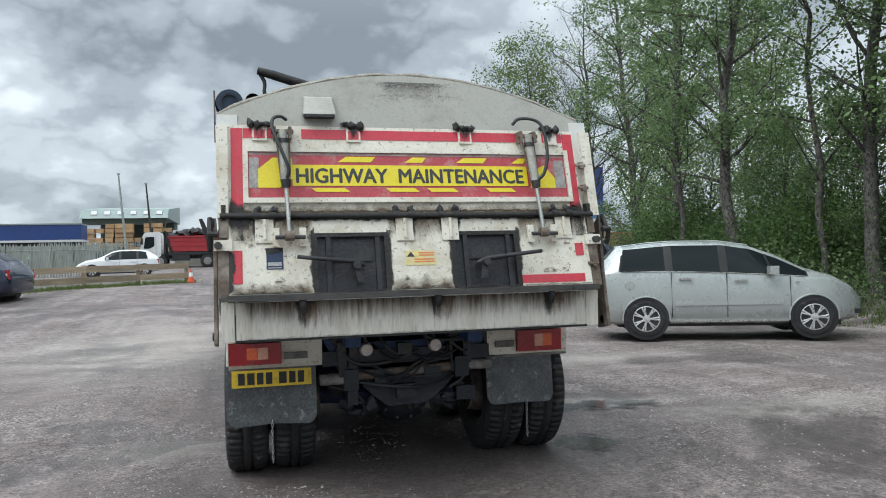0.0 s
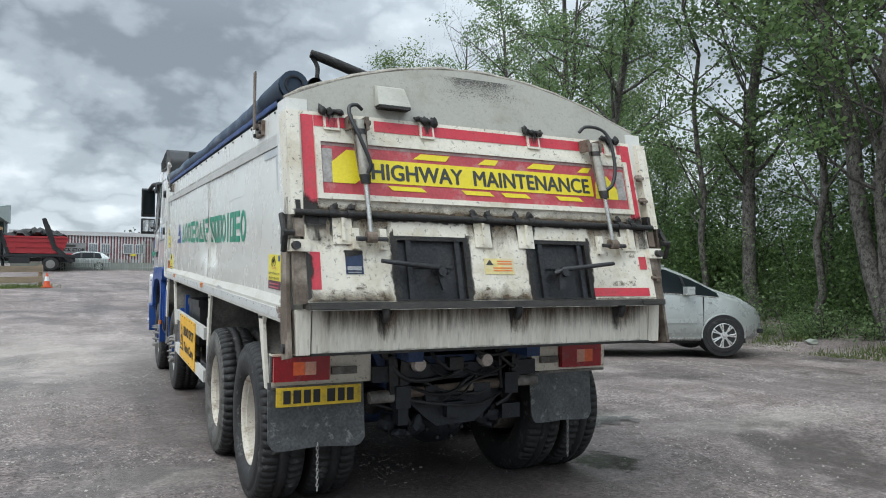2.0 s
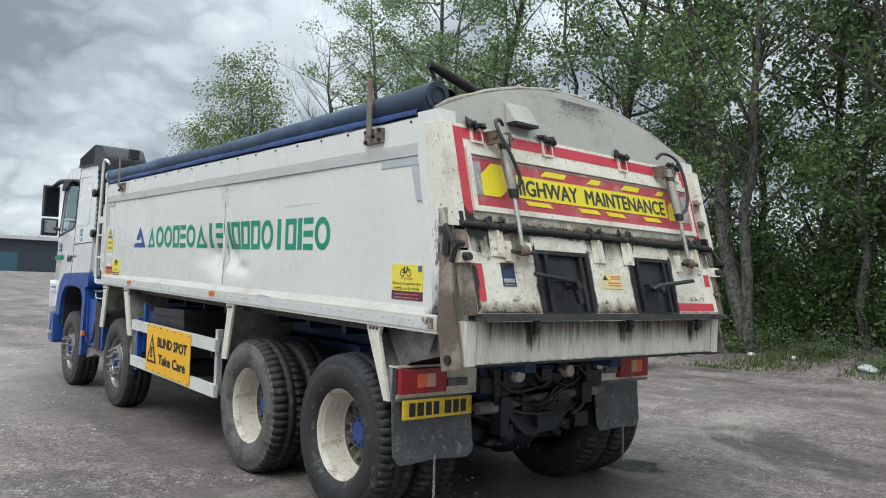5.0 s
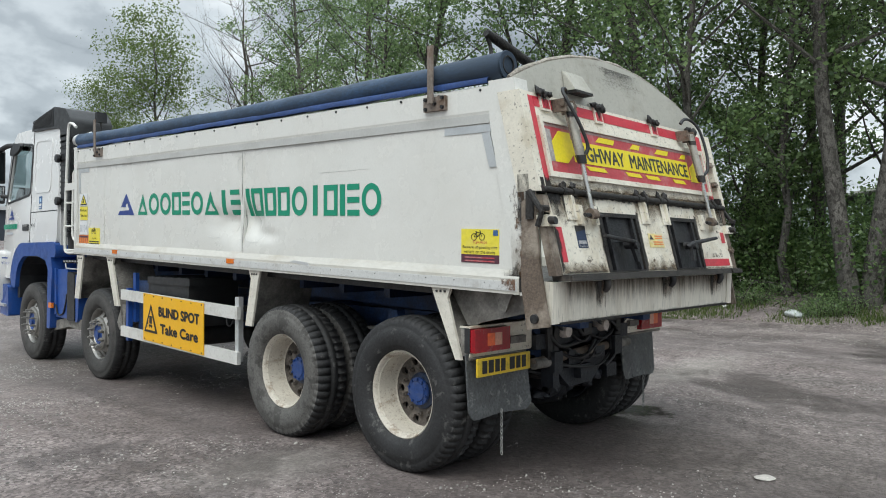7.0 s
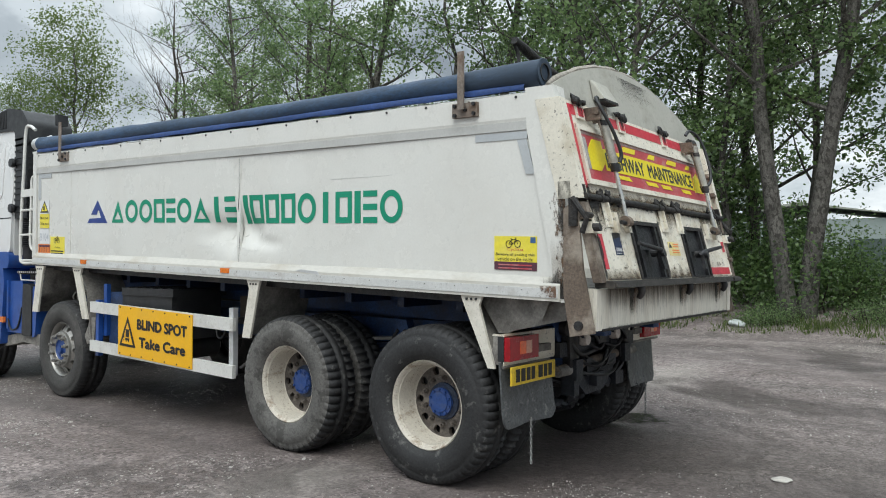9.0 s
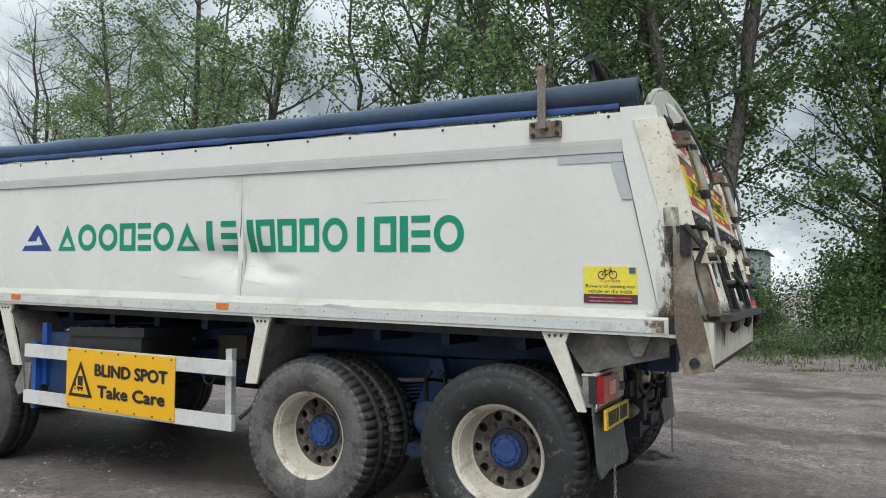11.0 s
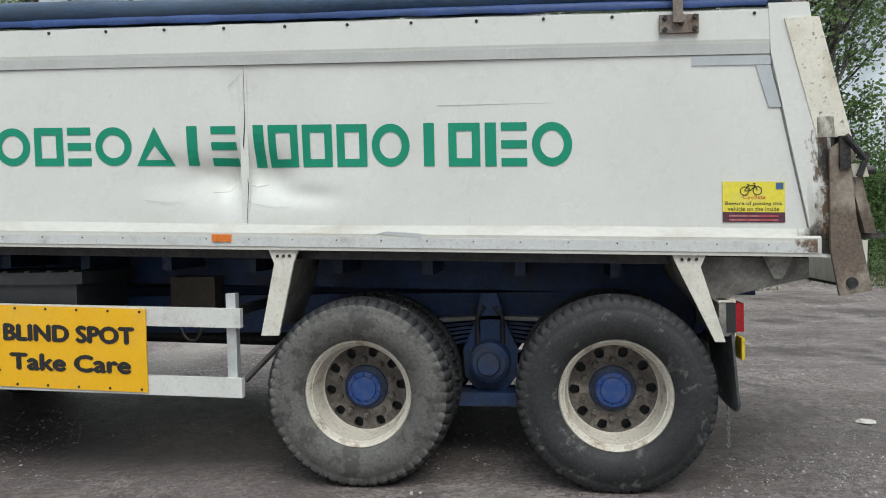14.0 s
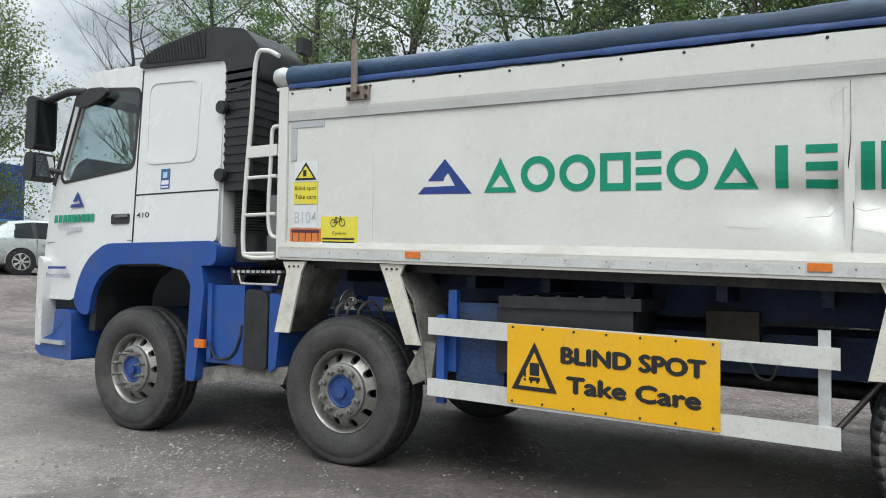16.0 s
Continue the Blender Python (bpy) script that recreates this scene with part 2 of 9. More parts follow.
M_mirror = mat("mirror_glass", (0.8, 0.82, 0.83), 0.05, 1.0, var=0.01)
M_orange_st = mat("orange_sticker", (0.75, 0.22, 0.05), 0.5, var=0.1, scale=9)
M_white_st = mat("white_sticker", (0.74, 0.75, 0.76), 0.5, var=0.04)
M_maroon = mat("maroon_print", (0.10, 0.03, 0.05), 0.5, var=0.1)
M_fors = mat("blue_badge", (0.05, 0.13, 0.30), 0.5, var=0.15, scale=20)
M_grey_print = mat("pale_grey_print", (0.50, 0.53, 0.56), 0.5, var=0.05)
M_shade_grey = mat("recess_shade_grey", (0.50, 0.50, 0.48), 0.45, var=0.06, scale=5, dirt=(0.36, 0.35, 0.32), dirt_amount=0.4, dirt_scale=4)
M_leg = mat("grubby_cream_paint", (0.70, 0.665, 0.585), 0.5, var=0.05, scale=4, dirt=(0.34, 0.30, 0.24), dirt_amount=0.6, dirt_scale=5, dirt_edge=(0.5, 0.72), grime=0.35)
M_rail = mat("dull_white_rail", (0.70, 0.695, 0.66), 0.4, 0.1, var=0.05, scale=4, dirt=(0.33, 0.30, 0.26), dirt_amount=0.5, dirt_scale=5, dirt_edge=(0.48, 0.7), grime=0.2)
M_strip = mat("pale_grey_blue_strip", (0.61, 0.615, 0.60), 0.45, var=0.06, scale=5, dirt=(0.36, 0.33, 0.30), dirt_amount=0.6, dirt_scale=6, dirt_edge=(0.54, 0.7), grime=0.3)
M_sill = mat("dusty_white_rail", (0.60, 0.585, 0.535), 0.5, var=0.06, scale=4, dirt=(0.40, 0.36, 0.29), dirt_amount=0.7, dirt_scale=5, dirt_edge=(0.5, 0.68), stretch=(1, 0.35, 1))
M_tape_silver = mat("silver_reflective_tape", (0.52, 0.54, 0.55), 0.35, 0.3, var=0.05, scale=5)


def smear_mat(name, colour, soft=0.12, scale=9.0, along=2, flip=False, cover=0.45, less=0.22, most=0.93, grain=(1, 1, 0.4), end=0.10):
    """A stain that thins out along one axis of its plate and breaks up in blotches."""
    m = bpy.data.materials.new(name)
    m.use_nodes = True
    nt = m.node_tree
    N, L = nt.nodes.new, nt.links.new
    b = nt.nodes["Principled BSDF"]
    b.inputs["Base Color"].default_value = (*colour, 1)
    b.inputs["Roughness"].default_value = 0.6
    tc = N("ShaderNodeTexCoord")
    sp = N("ShaderNodeSeparateXYZ")
    L(tc.outputs["Generated"], sp.inputs[0])
    fade = N("ShaderNodeMapRange")
    fade.inputs[3].default_value, fade.inputs[4].default_value = (cover - less, -cover - less) if flip else (-cover - less, cover - less)
    L(sp.outputs[along], fade.inputs[0])
    total = fade.outputs[0]
    for k in range(3):  # thin out at the ends too
        if k == along or k == 1:
            continue
        a = N("ShaderNodeMath"); a.operation = "PINGPONG"; a.inputs[1].default_value = 0.5
        L(sp.outputs[k], a.inputs[0])
        r = N("ShaderNodeMapRange")
        r.inputs[1].default_value, r.inputs[2].default_value, r.inputs[3].default_value, r.inputs[4].default_value = 0.0, end, -0.35, 0.0
        L(a.outputs[0], r.inputs[0])
        s = N("ShaderNodeMath"); s.operation = "ADD"
        L(total, s.inputs[0]); L(r.outputs[0], s.inputs[1])
        total = s.outputs[0]
    mp = N("ShaderNodeMapping"); mp.inputs["Scale"].default_value = grain
    L(tc.outputs["Object"], mp.inputs[0])
    n = N("ShaderNodeTexNoise"); n.inputs["Scale"].default_value, n.inputs["Detail"].default_value, n.inputs["Roughness"].default_value = scale, 8, 0.7
    L(mp.outputs[0], n.inputs["Vector"])
    s = N("ShaderNodeMath"); s.operation = "ADD"
    L(total, s.inputs[0]); L(n.outputs[0], s.inputs[1])
    r = N("ShaderNodeMapRange")
    r.inputs[1].default_value, r.inputs[2].default_value, r.inputs[4].default_value = 0.5 - soft, 0.5 + soft, most
    L(s.outputs[0], r.inputs[0])
    L(r.outputs[0], b.inputs["Alpha"])
    return m


M_smear_up = smear_mat("tar_smear_fading_down", (0.020, 0.018, 0.016))
M_smear_down = smear_mat("tar_smear_fading_up", (0.022, 0.019, 0.016), flip=True)
M_smear_all = smear_mat("tar_blotches", (0.022, 0.019, 0.017), cover=0.04, scale=8, less=0.03)
M_flake_down = smear_mat("flaked_tar_above_edge", (0.024, 0.021, 0.019), 0.06, 55, 2, True, 0.24, 0.20, 0.85, (0.5, 1, 1))
M_streak = smear_mat("brown_streaks", (0.085, 0.058, 0.036), 0.24, 34, 2, False, 0.26, 0.10, 0.85, (1, 1, 0.10), 0.03)
M_streak_up = smear_mat("grey_streaks_from_below", (0.06, 0.05, 0.04), 0.14, 40, 2, True, 0.24, 0.20, 0.6, (0.6, 1, 0.6), 0.03)
M_rust_run = smear_mat("rust_run", (0.13, 0.070, 0.035), 0.16, 30, 2, False, 0.22, 0.04, 0.75, (1, 1, 0.15), 0.30)
M_run = smear_mat("bitumen_run", (0.020, 0.017, 0.015), 0.14, 26, 2, False, 0.22, 0.02, 0.92, (1, 1, 0.15), 0.35)
M_door = mat("blackened_steel", (0.030, 0.031, 0.035), 0.42, 0.2, var=0.4, scale=9, dirt=(0.06, 0.055, 0.05), dirt_amount=0.6, dirt_scale=7, bump=0.3)
M_stay = mat("pale_rusty_steel", (0.27, 0.225, 0.19), 0.7, 0.2, var=0.2, scale=8, dirt=(0.13, 0.08, 0.05), dirt_amount=0.8, dirt_scale=9, dirt_edge=(0.48, 0.62), bump=0.2)
M_ledge = mat("grimy_dark_ledge", (0.040, 0.036, 0.032), 0.6, var=0.3, scale=9, dirt=(0.15, 0.125, 0.10), dirt_amount=0.6, dirt_scale=8, dirt_edge=(0.55, 0.7), stretch=(0.4, 1, 1), bump=0.3)
M_lens_orange = mat("orange_lamp_lens", (0.80, 0.13, 0.03), 0.15, var=0.1, scale=30, coat=0.6)
M_lens_pink = mat("clear_lamp_lens", (0.70, 0.34, 0.24), 0.15, var=0.1, scale=30, coat=0.6)
M_brown_down = smear_mat("brown_stain_fading_up", (0.15, 0.105, 0.06), soft=0.25, scale=6, flip=True, less=0.30, most=0.6)

# ---- building helpers ----


def thing(name, loc, label, category, group="", kind=""):
    ob = new(name)
    ob.location = loc
    ob.empty_display_size = 0.2
    ob["base_x"], ob["base_y"], ob["base_z"] = loc
    return tagged(ob, label, category, group, kind)


def part(name, bm, material, parent=None, label="", smooth=False):
    me = bpy.data.meshes.new(name)
    bmesh.ops.recalc_face_normals(bm, faces=bm.faces[:])
    if smooth:
        for fc in bm.faces:
            fc.smooth = True
        for ed in bm.edges:
            if len(ed.link_faces) == 2 and ed.calc_face_angle(0) > radians(smooth if smooth is not True else 38):
                ed.smooth = False
    bm.to_mesh(me)
    bm.free()
    for m in (material if isinstance(material, (list, tuple)) else (material,)):
        me.materials.append(m)
    return hang(name, me, parent, label)


def hang(name, me, parent=None, label=""):
    ob = new(name, me)
    if parent is not None:
        ob.parent = parent
        if "base_x" in parent:
            ob.matrix_parent_inverse = Matrix.Translation((-parent["base_x"], -parent["base_y"], -parent["base_z"]))
    if label:
        ob["label"] = label
    return ob


def bevelled(bm, w, seg=1, angle=30):
    if w > 0:
        es = [e for e in bm.edges if len(e.link_faces) == 2 and e.calc_face_angle(0) > radians(angle)]
        bmesh.ops.bevel(bm, geom=es, offset=w, segments=seg, affect="EDGES", clamp_overlap=True)
    return bm


def box(bm, x0, x1, y0, y1, z0, z1):
    vs = [bm.verts.new((x, y, z)) for z in (z0, z1) for x, y in ((x0, y0), (x1, y0), (x1, y1), (x0, y1))]
    for q in ((0, 3, 2, 1), (4, 5, 6, 7), (0, 1, 5, 4), (1, 2, 6, 5), (2, 3, 7, 6), (3, 0, 4, 7)):
        bm.faces.new([vs[i] for i in q])
    return bm


def slab(x0, x1, y0, y1, z0, z1, bevel=0.008, seg=1):
    return bevelled(box(bmesh.new(), min(x0, x1), max(x0, x1), min(y0, y1), max(y0, y1), min(z0, z1), max(z0, z1)), bevel, seg)


def prism(pts, axis, a, b, bevel=0.0, bm=None, seg=1):
    """A polygon, given in the two other axes, drawn out along x ('x': points are y, z), y ('y': x, z) or z ('z': x, y)."""
    own = bm is None
    bm = bm or bmesh.new()

    def at(p, d):
        return {"x": (d, p[0], p[1]), "y": (p[0], d, p[1]), "z": (p[0], p[1], d)}[axis]

    lo = [bm.verts.new(at(p, a)) for p in pts]
    hi = [bm.verts.new(at(p, b)) for p in pts]
    n = len(pts)
    bm.faces.new(lo[::-1])
    bm.faces.new(hi)
    for i in range(n):
        bm.faces.new((lo[i], lo[(i + 1) % n], hi[(i + 1) % n], hi[i]))
    if own:
        bevelled(bm, bevel, seg)
    return bm


def frame_prism(outer, inner, axis, a, b, bm=None):
    """A ring between two polygons of as many points, drawn out along an axis."""
    bm = bm or bmesh.new()

    def at(p, d):
        return {"x": (d, p[0], p[1]), "y": (p[0], d, p[1]), "z": (p[0], p[1], d)}[axis]

    r = [[bm.verts.new(at(p, d)) for p in ring] for d in (a, b) for ring in (outer, inner)]
    n = len(outer)
    for i in range(n):
        j = (i + 1) % n
        bm.faces.new((r[0][i], r[0][j], r[1][j], r[1][i]))
        bm.faces.new((r[2][i], r[3][i], r[3][j], r[2][j]))
        bm.faces.new((r[0][i], r[2][i], r[2][j], r[0][j]))
        bm.faces.new((r[1][i], r[1][j], r[3][j], r[3][i]))
    return bm


def tube(bm, pts, radii, seg=8, cap=True):
    """A round bar along points."""
    pts = [Vector(p) for p in pts]
    if not isinstance(radii, (list, tuple)):
        radii = [radii] * len(pts)
    rings = []
    side = None
    for i, p in enumerate(pts):
        d = (pts[min(i + 1, len(pts) - 1)] - pts[max(i - 1, 0)]).normalized()
        if side is None:
            side = d.cross(Vector((0.3, 0.2, 1))).normalized()
            if side.length < 0.1:
                side = d.cross(Vector((1, 0, 0))).normalized()
        side = (side - d * side.dot(d)).normalized()
        up = d.cross(side)
        rings.append([bm.verts.new(p + radii[i] * (math.cos(a) * side + math.sin(a) * up)) for a in (2 * math.pi * k / seg for k in range(seg))])
    for a, b in zip(rings, rings[1:]):
        for k in range(seg):
            bm.faces.new((a[k], a[(k + 1) % seg], b[(k + 1) % seg], b[k]))
    if cap:
        bm.faces.new(rings[0][::-1])
        bm.faces.new(rings[-1])
    return bm


def curve_pts(pts, n=6):
    """A smooth line through points."""
    P = [Vector(p) for p in pts]
    P = [2 * P[0] - P[1]] + P + [2 * P[-1] - P[-2]]
    out = []
    for i in range(1, len(P) - 2):
        for k in range(n):
            t = k / n
            a, b, c, d = P[i - 1], P[i], P[i + 1], P[i + 2]
            out.append(0.5 * (2 * b + (c - a) * t + (2 * a - 5 * b + 4 * c - d) * t * t + (3 * b - a - 3 * c + d) * t ** 3))
    out.append(P[-2])
    return out


def lathe(profile, seg=48, axis="x", closed=False, bm=None, centre=(0, 0, 0)):
    """A profile of (along, radius) turned round an axis."""
    bm = bm or bmesh.new()
    c = Vector(centre)
    rings = []
    for u, r in profile:
        ring = []
        for k in range(seg):
            a = 2 * math.pi * k / seg
            v = {"x": (u, r * math.cos(a), r * math.sin(a)), "y": (r * math.cos(a), u, r * math.sin(a)), "z": (r * math.cos(a), r * math.sin(a), u)}[axis]
            ring.append(bm.verts.new(c + Vector(v)))
        rings.append(ring)
    pairs = list(zip(rings, rings[1:])) + ([(rings[-1], rings[0])] if closed else [])
    for a, b in pairs:
        for k in range(seg):
            bm.faces.new((a[k], a[(k + 1) % seg], b[(k + 1) % seg], b[k]))
    if not closed:
        for ring in (rings[0], rings[-1]):
            bm.faces.new(ring)
    return bm


def words(name, text, material, parent, origin, right, up, height, width=None, bold=0.0, depth=0.002, label="", thick=0.0, split=False):
    """Flat lettering, lower left corner at origin."""
    cu = bpy.data.curves.new(name, "FONT")
    cu.body, cu.size, cu.extrude, cu.offset, cu.resolution_u = text, 1.0, 0.0, bold, 3
    tmp = bpy.data.objects.new(name, cu)
    scene.collection.objects.link(tmp)
    dg = bpy.context.evaluated_depsgraph_get()
    me = bpy.data.meshes.new_from_object(tmp.evaluated_get(dg))
    bpy.data.objects.remove(tmp)
    bpy.data.curves.remove(cu)
    xs = [v.co.x for v in me.vertices]
    ys = [v.co.y for v in me.vertices]
    x0, x1, y0, y1 = min(xs), max(xs), min(ys), max(ys)
    sy = height / (y1 - y0)
    sx = width / (x1 - x0) if width else sy
    o, r, u = Vector(origin), Vector(right).normalized(), Vector(up).normalized()
    for v in me.vertices:
        v.co = o + r * ((v.co.x - x0) * sx) + u * ((v.co.y - y0) * sy)
    if thick:  # heavier strokes: the same outline set side by side
        n = r.cross(u).normalized()
        vs = [tuple(v.co) for v in me.vertices]
        fs = [tuple(p.vertices) for p in me.polygons]
        V, F = [], []
        for k, (a, b) in enumerate(((-1, 0), (1, 0), (0, 1), (0, -1), (0, 0))):
            d = r * (a * thick) + u * (b * thick * 0.7) + n * (k * 0.0002)
            F += [tuple(i + len(V) for i in f) for f in fs]
            V += [tuple(Vector(v) + d) for v in vs]
        me = bpy.data.meshes.new(name)
        me.from_pydata(V, [], F)
    me.name = name
    me.materials.clear()
    me.materials.append(material)
    if not split:
        return hang(name, me, parent, label)
    # one object for each letter
    n = len(me.vertices)
    par = list(range(n))

    def root(i):
        while par[i] != i:
            par[i] = par[par[i]]
            i = par[i]
        return i

    for p in me.polygons:
        for v in p.vertices[1:]:
            par[root(v)] = root(p.vertices[0])
    if thick:  # the five outlines of a letter belong together
        k = n // 5
        for i in range(k):
            for j in range(1, 5):
                par[root(i + j * k)] = root(i)
    groups = {}
    for p in me.polygons:
        groups.setdefault(root(p.vertices[0]), []).append(tuple(p.vertices))
    for fs in groups.values():
        ids = sorted({i for f in fs for i in f})
        at = {i: k for k, i in enumerate(ids)}
        lm = bpy.data.meshes.new(name)
        lm.from_pydata([tuple(me.vertices[i].co) for i in ids], [], [tuple(at[i] for i in f) for f in fs])
        lm.materials.append(material)
        hang(name, lm, parent, label)


def decal(name, material, parent, origin, right, up, w, h, depth=0.003, label=""):
    """A thin plate with its lower left corner at origin; it stands proud by depth."""
    o, r, u = Vector(origin), Vector(right).normalized(), Vector(up).normalized()
    n = r.cross(u).normalized()
    bm = bmesh.new()
    lo = [bm.verts.new(o + r * a + u * b) for a, b in ((0, 0), (w, 0), (w, h), (0, h))]
    hi = [bm.verts.new(v.co + n * depth) for v in lo]
    bm.faces.new(hi)
    for i in range(4):
        bm.faces.new((lo[i], lo[(i + 1) % 4], hi[(i + 1) % 4], hi[i]))
    return part(name, bm, material, parent, label)


def poly_decal(name, material, parent, origin, right, up, pts, depth=0.003, label="", hole=None):
    o, r, u = Vector(origin), Vector(right).normalized(), Vector(up).normalized()
    n = r.cross(u).normalized()
    bm = bmesh.new()
    if hole:
        A = [bm.verts.new(o + r * a + u * b + n * depth) for a, b in pts]
        B = [bm.verts.new(o + r * a + u * b + n * depth) for a, b in hole]
        k = len(pts)
        for i in range(k):
            bm.faces.new((A[i], A[(i + 1) % k], B[(i + 1) % k], B[i]))
    else:
        lo = [bm.verts.new(o + r * a + u * b) for a, b in pts]
        hi = [bm.verts.new(v.co + n * depth) for v in lo]
        bm.faces.new(hi)
        for i in range(len(pts)):
            bm.faces.new((lo[i], lo[(i + 1) % len(pts)], hi[(i + 1) % len(pts)], hi[i]))
    return part(name, bm, material, parent, label)


# ---- ground ----
def rise(y):
    """The yard climbs gently past the lorry's nose."""
    pts = ((-9000, 0), (8.2, 0), (9.6, 0.10), (14, 0.42), (22, 0.84), (40, 1.22), (53, 1.48), (62, 2.0), (120, 2.7), (9000, 6.0))
    for (a, za), (b, zb) in zip(pts, pts[1:]):
        if y <= b:
            t = (y - a) / (b - a)
            return za + (zb - za) * t
    return 6.0


def ground_material():
    m = bpy.data.materials.new("wet_gravel_ground")
    m.use_nodes = True
    nt = m.node_tree
    N, L = nt.nodes.new, nt.links.new
    bsdf = nt.nodes["Principled BSDF"]
    tc = N("ShaderNodeTexCoord")

    def noise_tex(s, detail=6, r=0.62, stretch=None):
        n = N("ShaderNodeTexNoise")
        n.inputs["Scale"].default_value, n.inputs["Detail"].default_value, n.inputs["Roughness"].default_value = s, detail, r
        if stretch:
            mp = N("ShaderNodeMapping")
            mp.inputs["Scale"].default_value = stretch
            mp.inputs["Rotation"].default_value = (0, 0, radians(8))
            L(tc.outputs["Object"], mp.inputs[0]); L(mp.outputs[0], n.inputs["Vector"])
        else:
            L(tc.outputs["Object"], n.inputs["Vector"])
        return n.outputs[0]

    def mapped(v, a, b, c, d):
        r = N("ShaderNodeMapRange")
        for i, k in enumerate((a, b, c, d)):
            r.inputs[1 + i].default_value = k
        L(v, r.inputs[0])
        return r.outputs[0]

    def mixed(fac, a, b):
        x = N("ShaderNodeMix"); x.data_type = "RGBA"
        L(fac, x.inputs[0])
        for s, v in ((x.inputs[6], a), (x.inputs[7], b)):
            if isinstance(v, tuple):
                s.default_value = (*v, 1)
            else:
                L(v, s)
        return x.outputs[2]

    def times(a, b):
        x = N("ShaderNodeMath"); x.operation = "MULTIPLY"
        L(a, x.inputs[0]); L(b, x.inputs[1])
        return x.outputs[0]

    def most_of(a, b):
        x = N("ShaderNodeMath"); x.operation = "MAXIMUM"
        L(a, x.inputs[0]); L(b, x.inputs[1])
        return x.outputs[0]

    big, mid, track = noise_tex(0.16), noise_tex(0.9, 8), noise_tex(1.0, 7, 0.6, (1.5, 0.10, 1))
    col = mixed(mapped(mid, 0.32, 0.68, 0, 1), (0.150, 0.124, 0.117), (0.300, 0.258, 0.246))
    col = mixed(mapped(track, 0.48, 0.62, 0, 0.42), col, (0.088, 0.079, 0.077))
    col = mixed(mapped(big, 0.55, 0.68, 0, 0.55), col, (0.225, 0.200, 0.182))
    v = N("ShaderNodeTexVoronoi"); v.inputs["Scale"].default_value = 55
    L(tc.outputs["Object"], v.inputs["Vector"])
    stone = mapped(v.outputs["Distance"], 0.22, 0.34, 1, 0)
    sep = N("ShaderNodeSeparateColor"); L(v.outputs["Color"], sep.inputs[0])
    pale = mapped(sep.outputs[0], 0.58, 0.68, 0, 1)
    drift = mapped(noise_tex(1.3, 9, 0.7), 0.50, 0.64, 0.05, 0.95)
    col = mixed(times(times(stone, pale), drift), col, (0.62, 0.59, 0.55))
    v2 = N("ShaderNodeTexVoronoi"); v2.inputs["Scale"].default_value = 48
    L(tc.outputs["Object"], v2.inputs["Vector"])
    s2 = N("ShaderNodeSeparateColor"); L(v2.outputs["Color"], s2.inputs[0])
    x = N("ShaderNodeMix"); x.data_type = "RGBA"; x.blend_type = "MULTIPLY"; x.inputs[0].default_value = 1.0
    L(col, x.inputs[6])
    g = N("ShaderNodeCombineColor")
    grit = N("ShaderNodeMath"); grit.operation = "MULTIPLY"
    L(mapped(s2.outputs[1], 0, 1, 0.35, 1.85), grit.inputs[0]); L(mapped(noise_tex(7, 6, 0.7), 0.35, 0.65, 0.65, 1.35), grit.inputs[1])
    # rolled smooth in places, loose and gritty in others
    rolled = N("ShaderNodeMix"); rolled.data_type = "FLOAT"
    L(most_of(drift, mapped(noise_tex(0.33, 8, 0.66), 0.44, 0.64, 0.40, 0.95)), rolled.inputs[0])
    L(mapped(noise_tex(3.0, 9, 0.72), 0.3, 0.7, 0.84, 1.22), rolled.inputs[2]); L(grit.outputs[0], rolled.inputs[3])
    k = rolled.outputs[0]
    for i in range(3):
        L(k, g.inputs[i])
    L(g.outputs[0], x.inputs[7])
    col = x.outputs[2]
    ragged = noise_tex(1.6, 8, 0.66)

    def patch(cx, cy, rx, ry, soft, rag):
        """A ragged patch on the yard: 1 inside, 0 outside."""
        a = N("ShaderNodeVectorMath"); a.operation = "SUBTRACT"; a.inputs[1].default_value = (cx, cy, 0)
        L(tc.outputs["Object"], a.inputs[0])
        m = N("ShaderNodeVectorMath"); m.operation = "MULTIPLY"; m.inputs[1].default_value = (1 / rx, 1 / ry, 0)
        L(a.outputs[0], m.inputs[0])
        d = N("ShaderNodeVectorMath"); d.operation = "LENGTH"
        L(m.outputs[0], d.inputs[0])
        e = N("ShaderNodeMath"); e.operation = "MULTIPLY_ADD"; e.inputs[1].default_value = rag
        L(ragged, e.inputs[0]); L(d.outputs["Value"], e.inputs[2])
        return mapped(e.outputs[0], 1 + rag * 0.5 - soft, 1 + rag * 0.5 + soft, 1, 0)

    # pale sandy wash where the yard has dried
    for spot in ((2.45, 1.35, 0.9, 0.22), (4.2, 0.5, 1.1, 0.30), (-1.75, 0.75, 0.5, 0.3), (3.4, 4.4, 1.6, 0.4)):
        col = mixed(times(patch(*spot, 0.7, 1.6), mapped(mid, 0.2, 0.8, 0.25, 0.65)), col, (0.43, 0.40, 0.36))
    col = mixed(times(patch(-3.0, 8.6, 2.0, 3.2, 0.6, 1.0), mapped(mid, 0.2, 0.8, 0.30, 0.70)), col, (0.47, 0.425, 0.385))
    # damper, darker hardcore where vehicles turn behind the lorry
    for spot in ((0.2, -3.0, 6.5, 2.6), (-6.6, 2.2, 3.0, 4.6)):
        col = mixed(times(patch(*spot, 0.6, 1.0), mapped(track, 0.3, 0.7, 0.30, 0.72)), col, (0.105, 0.090, 0.084))
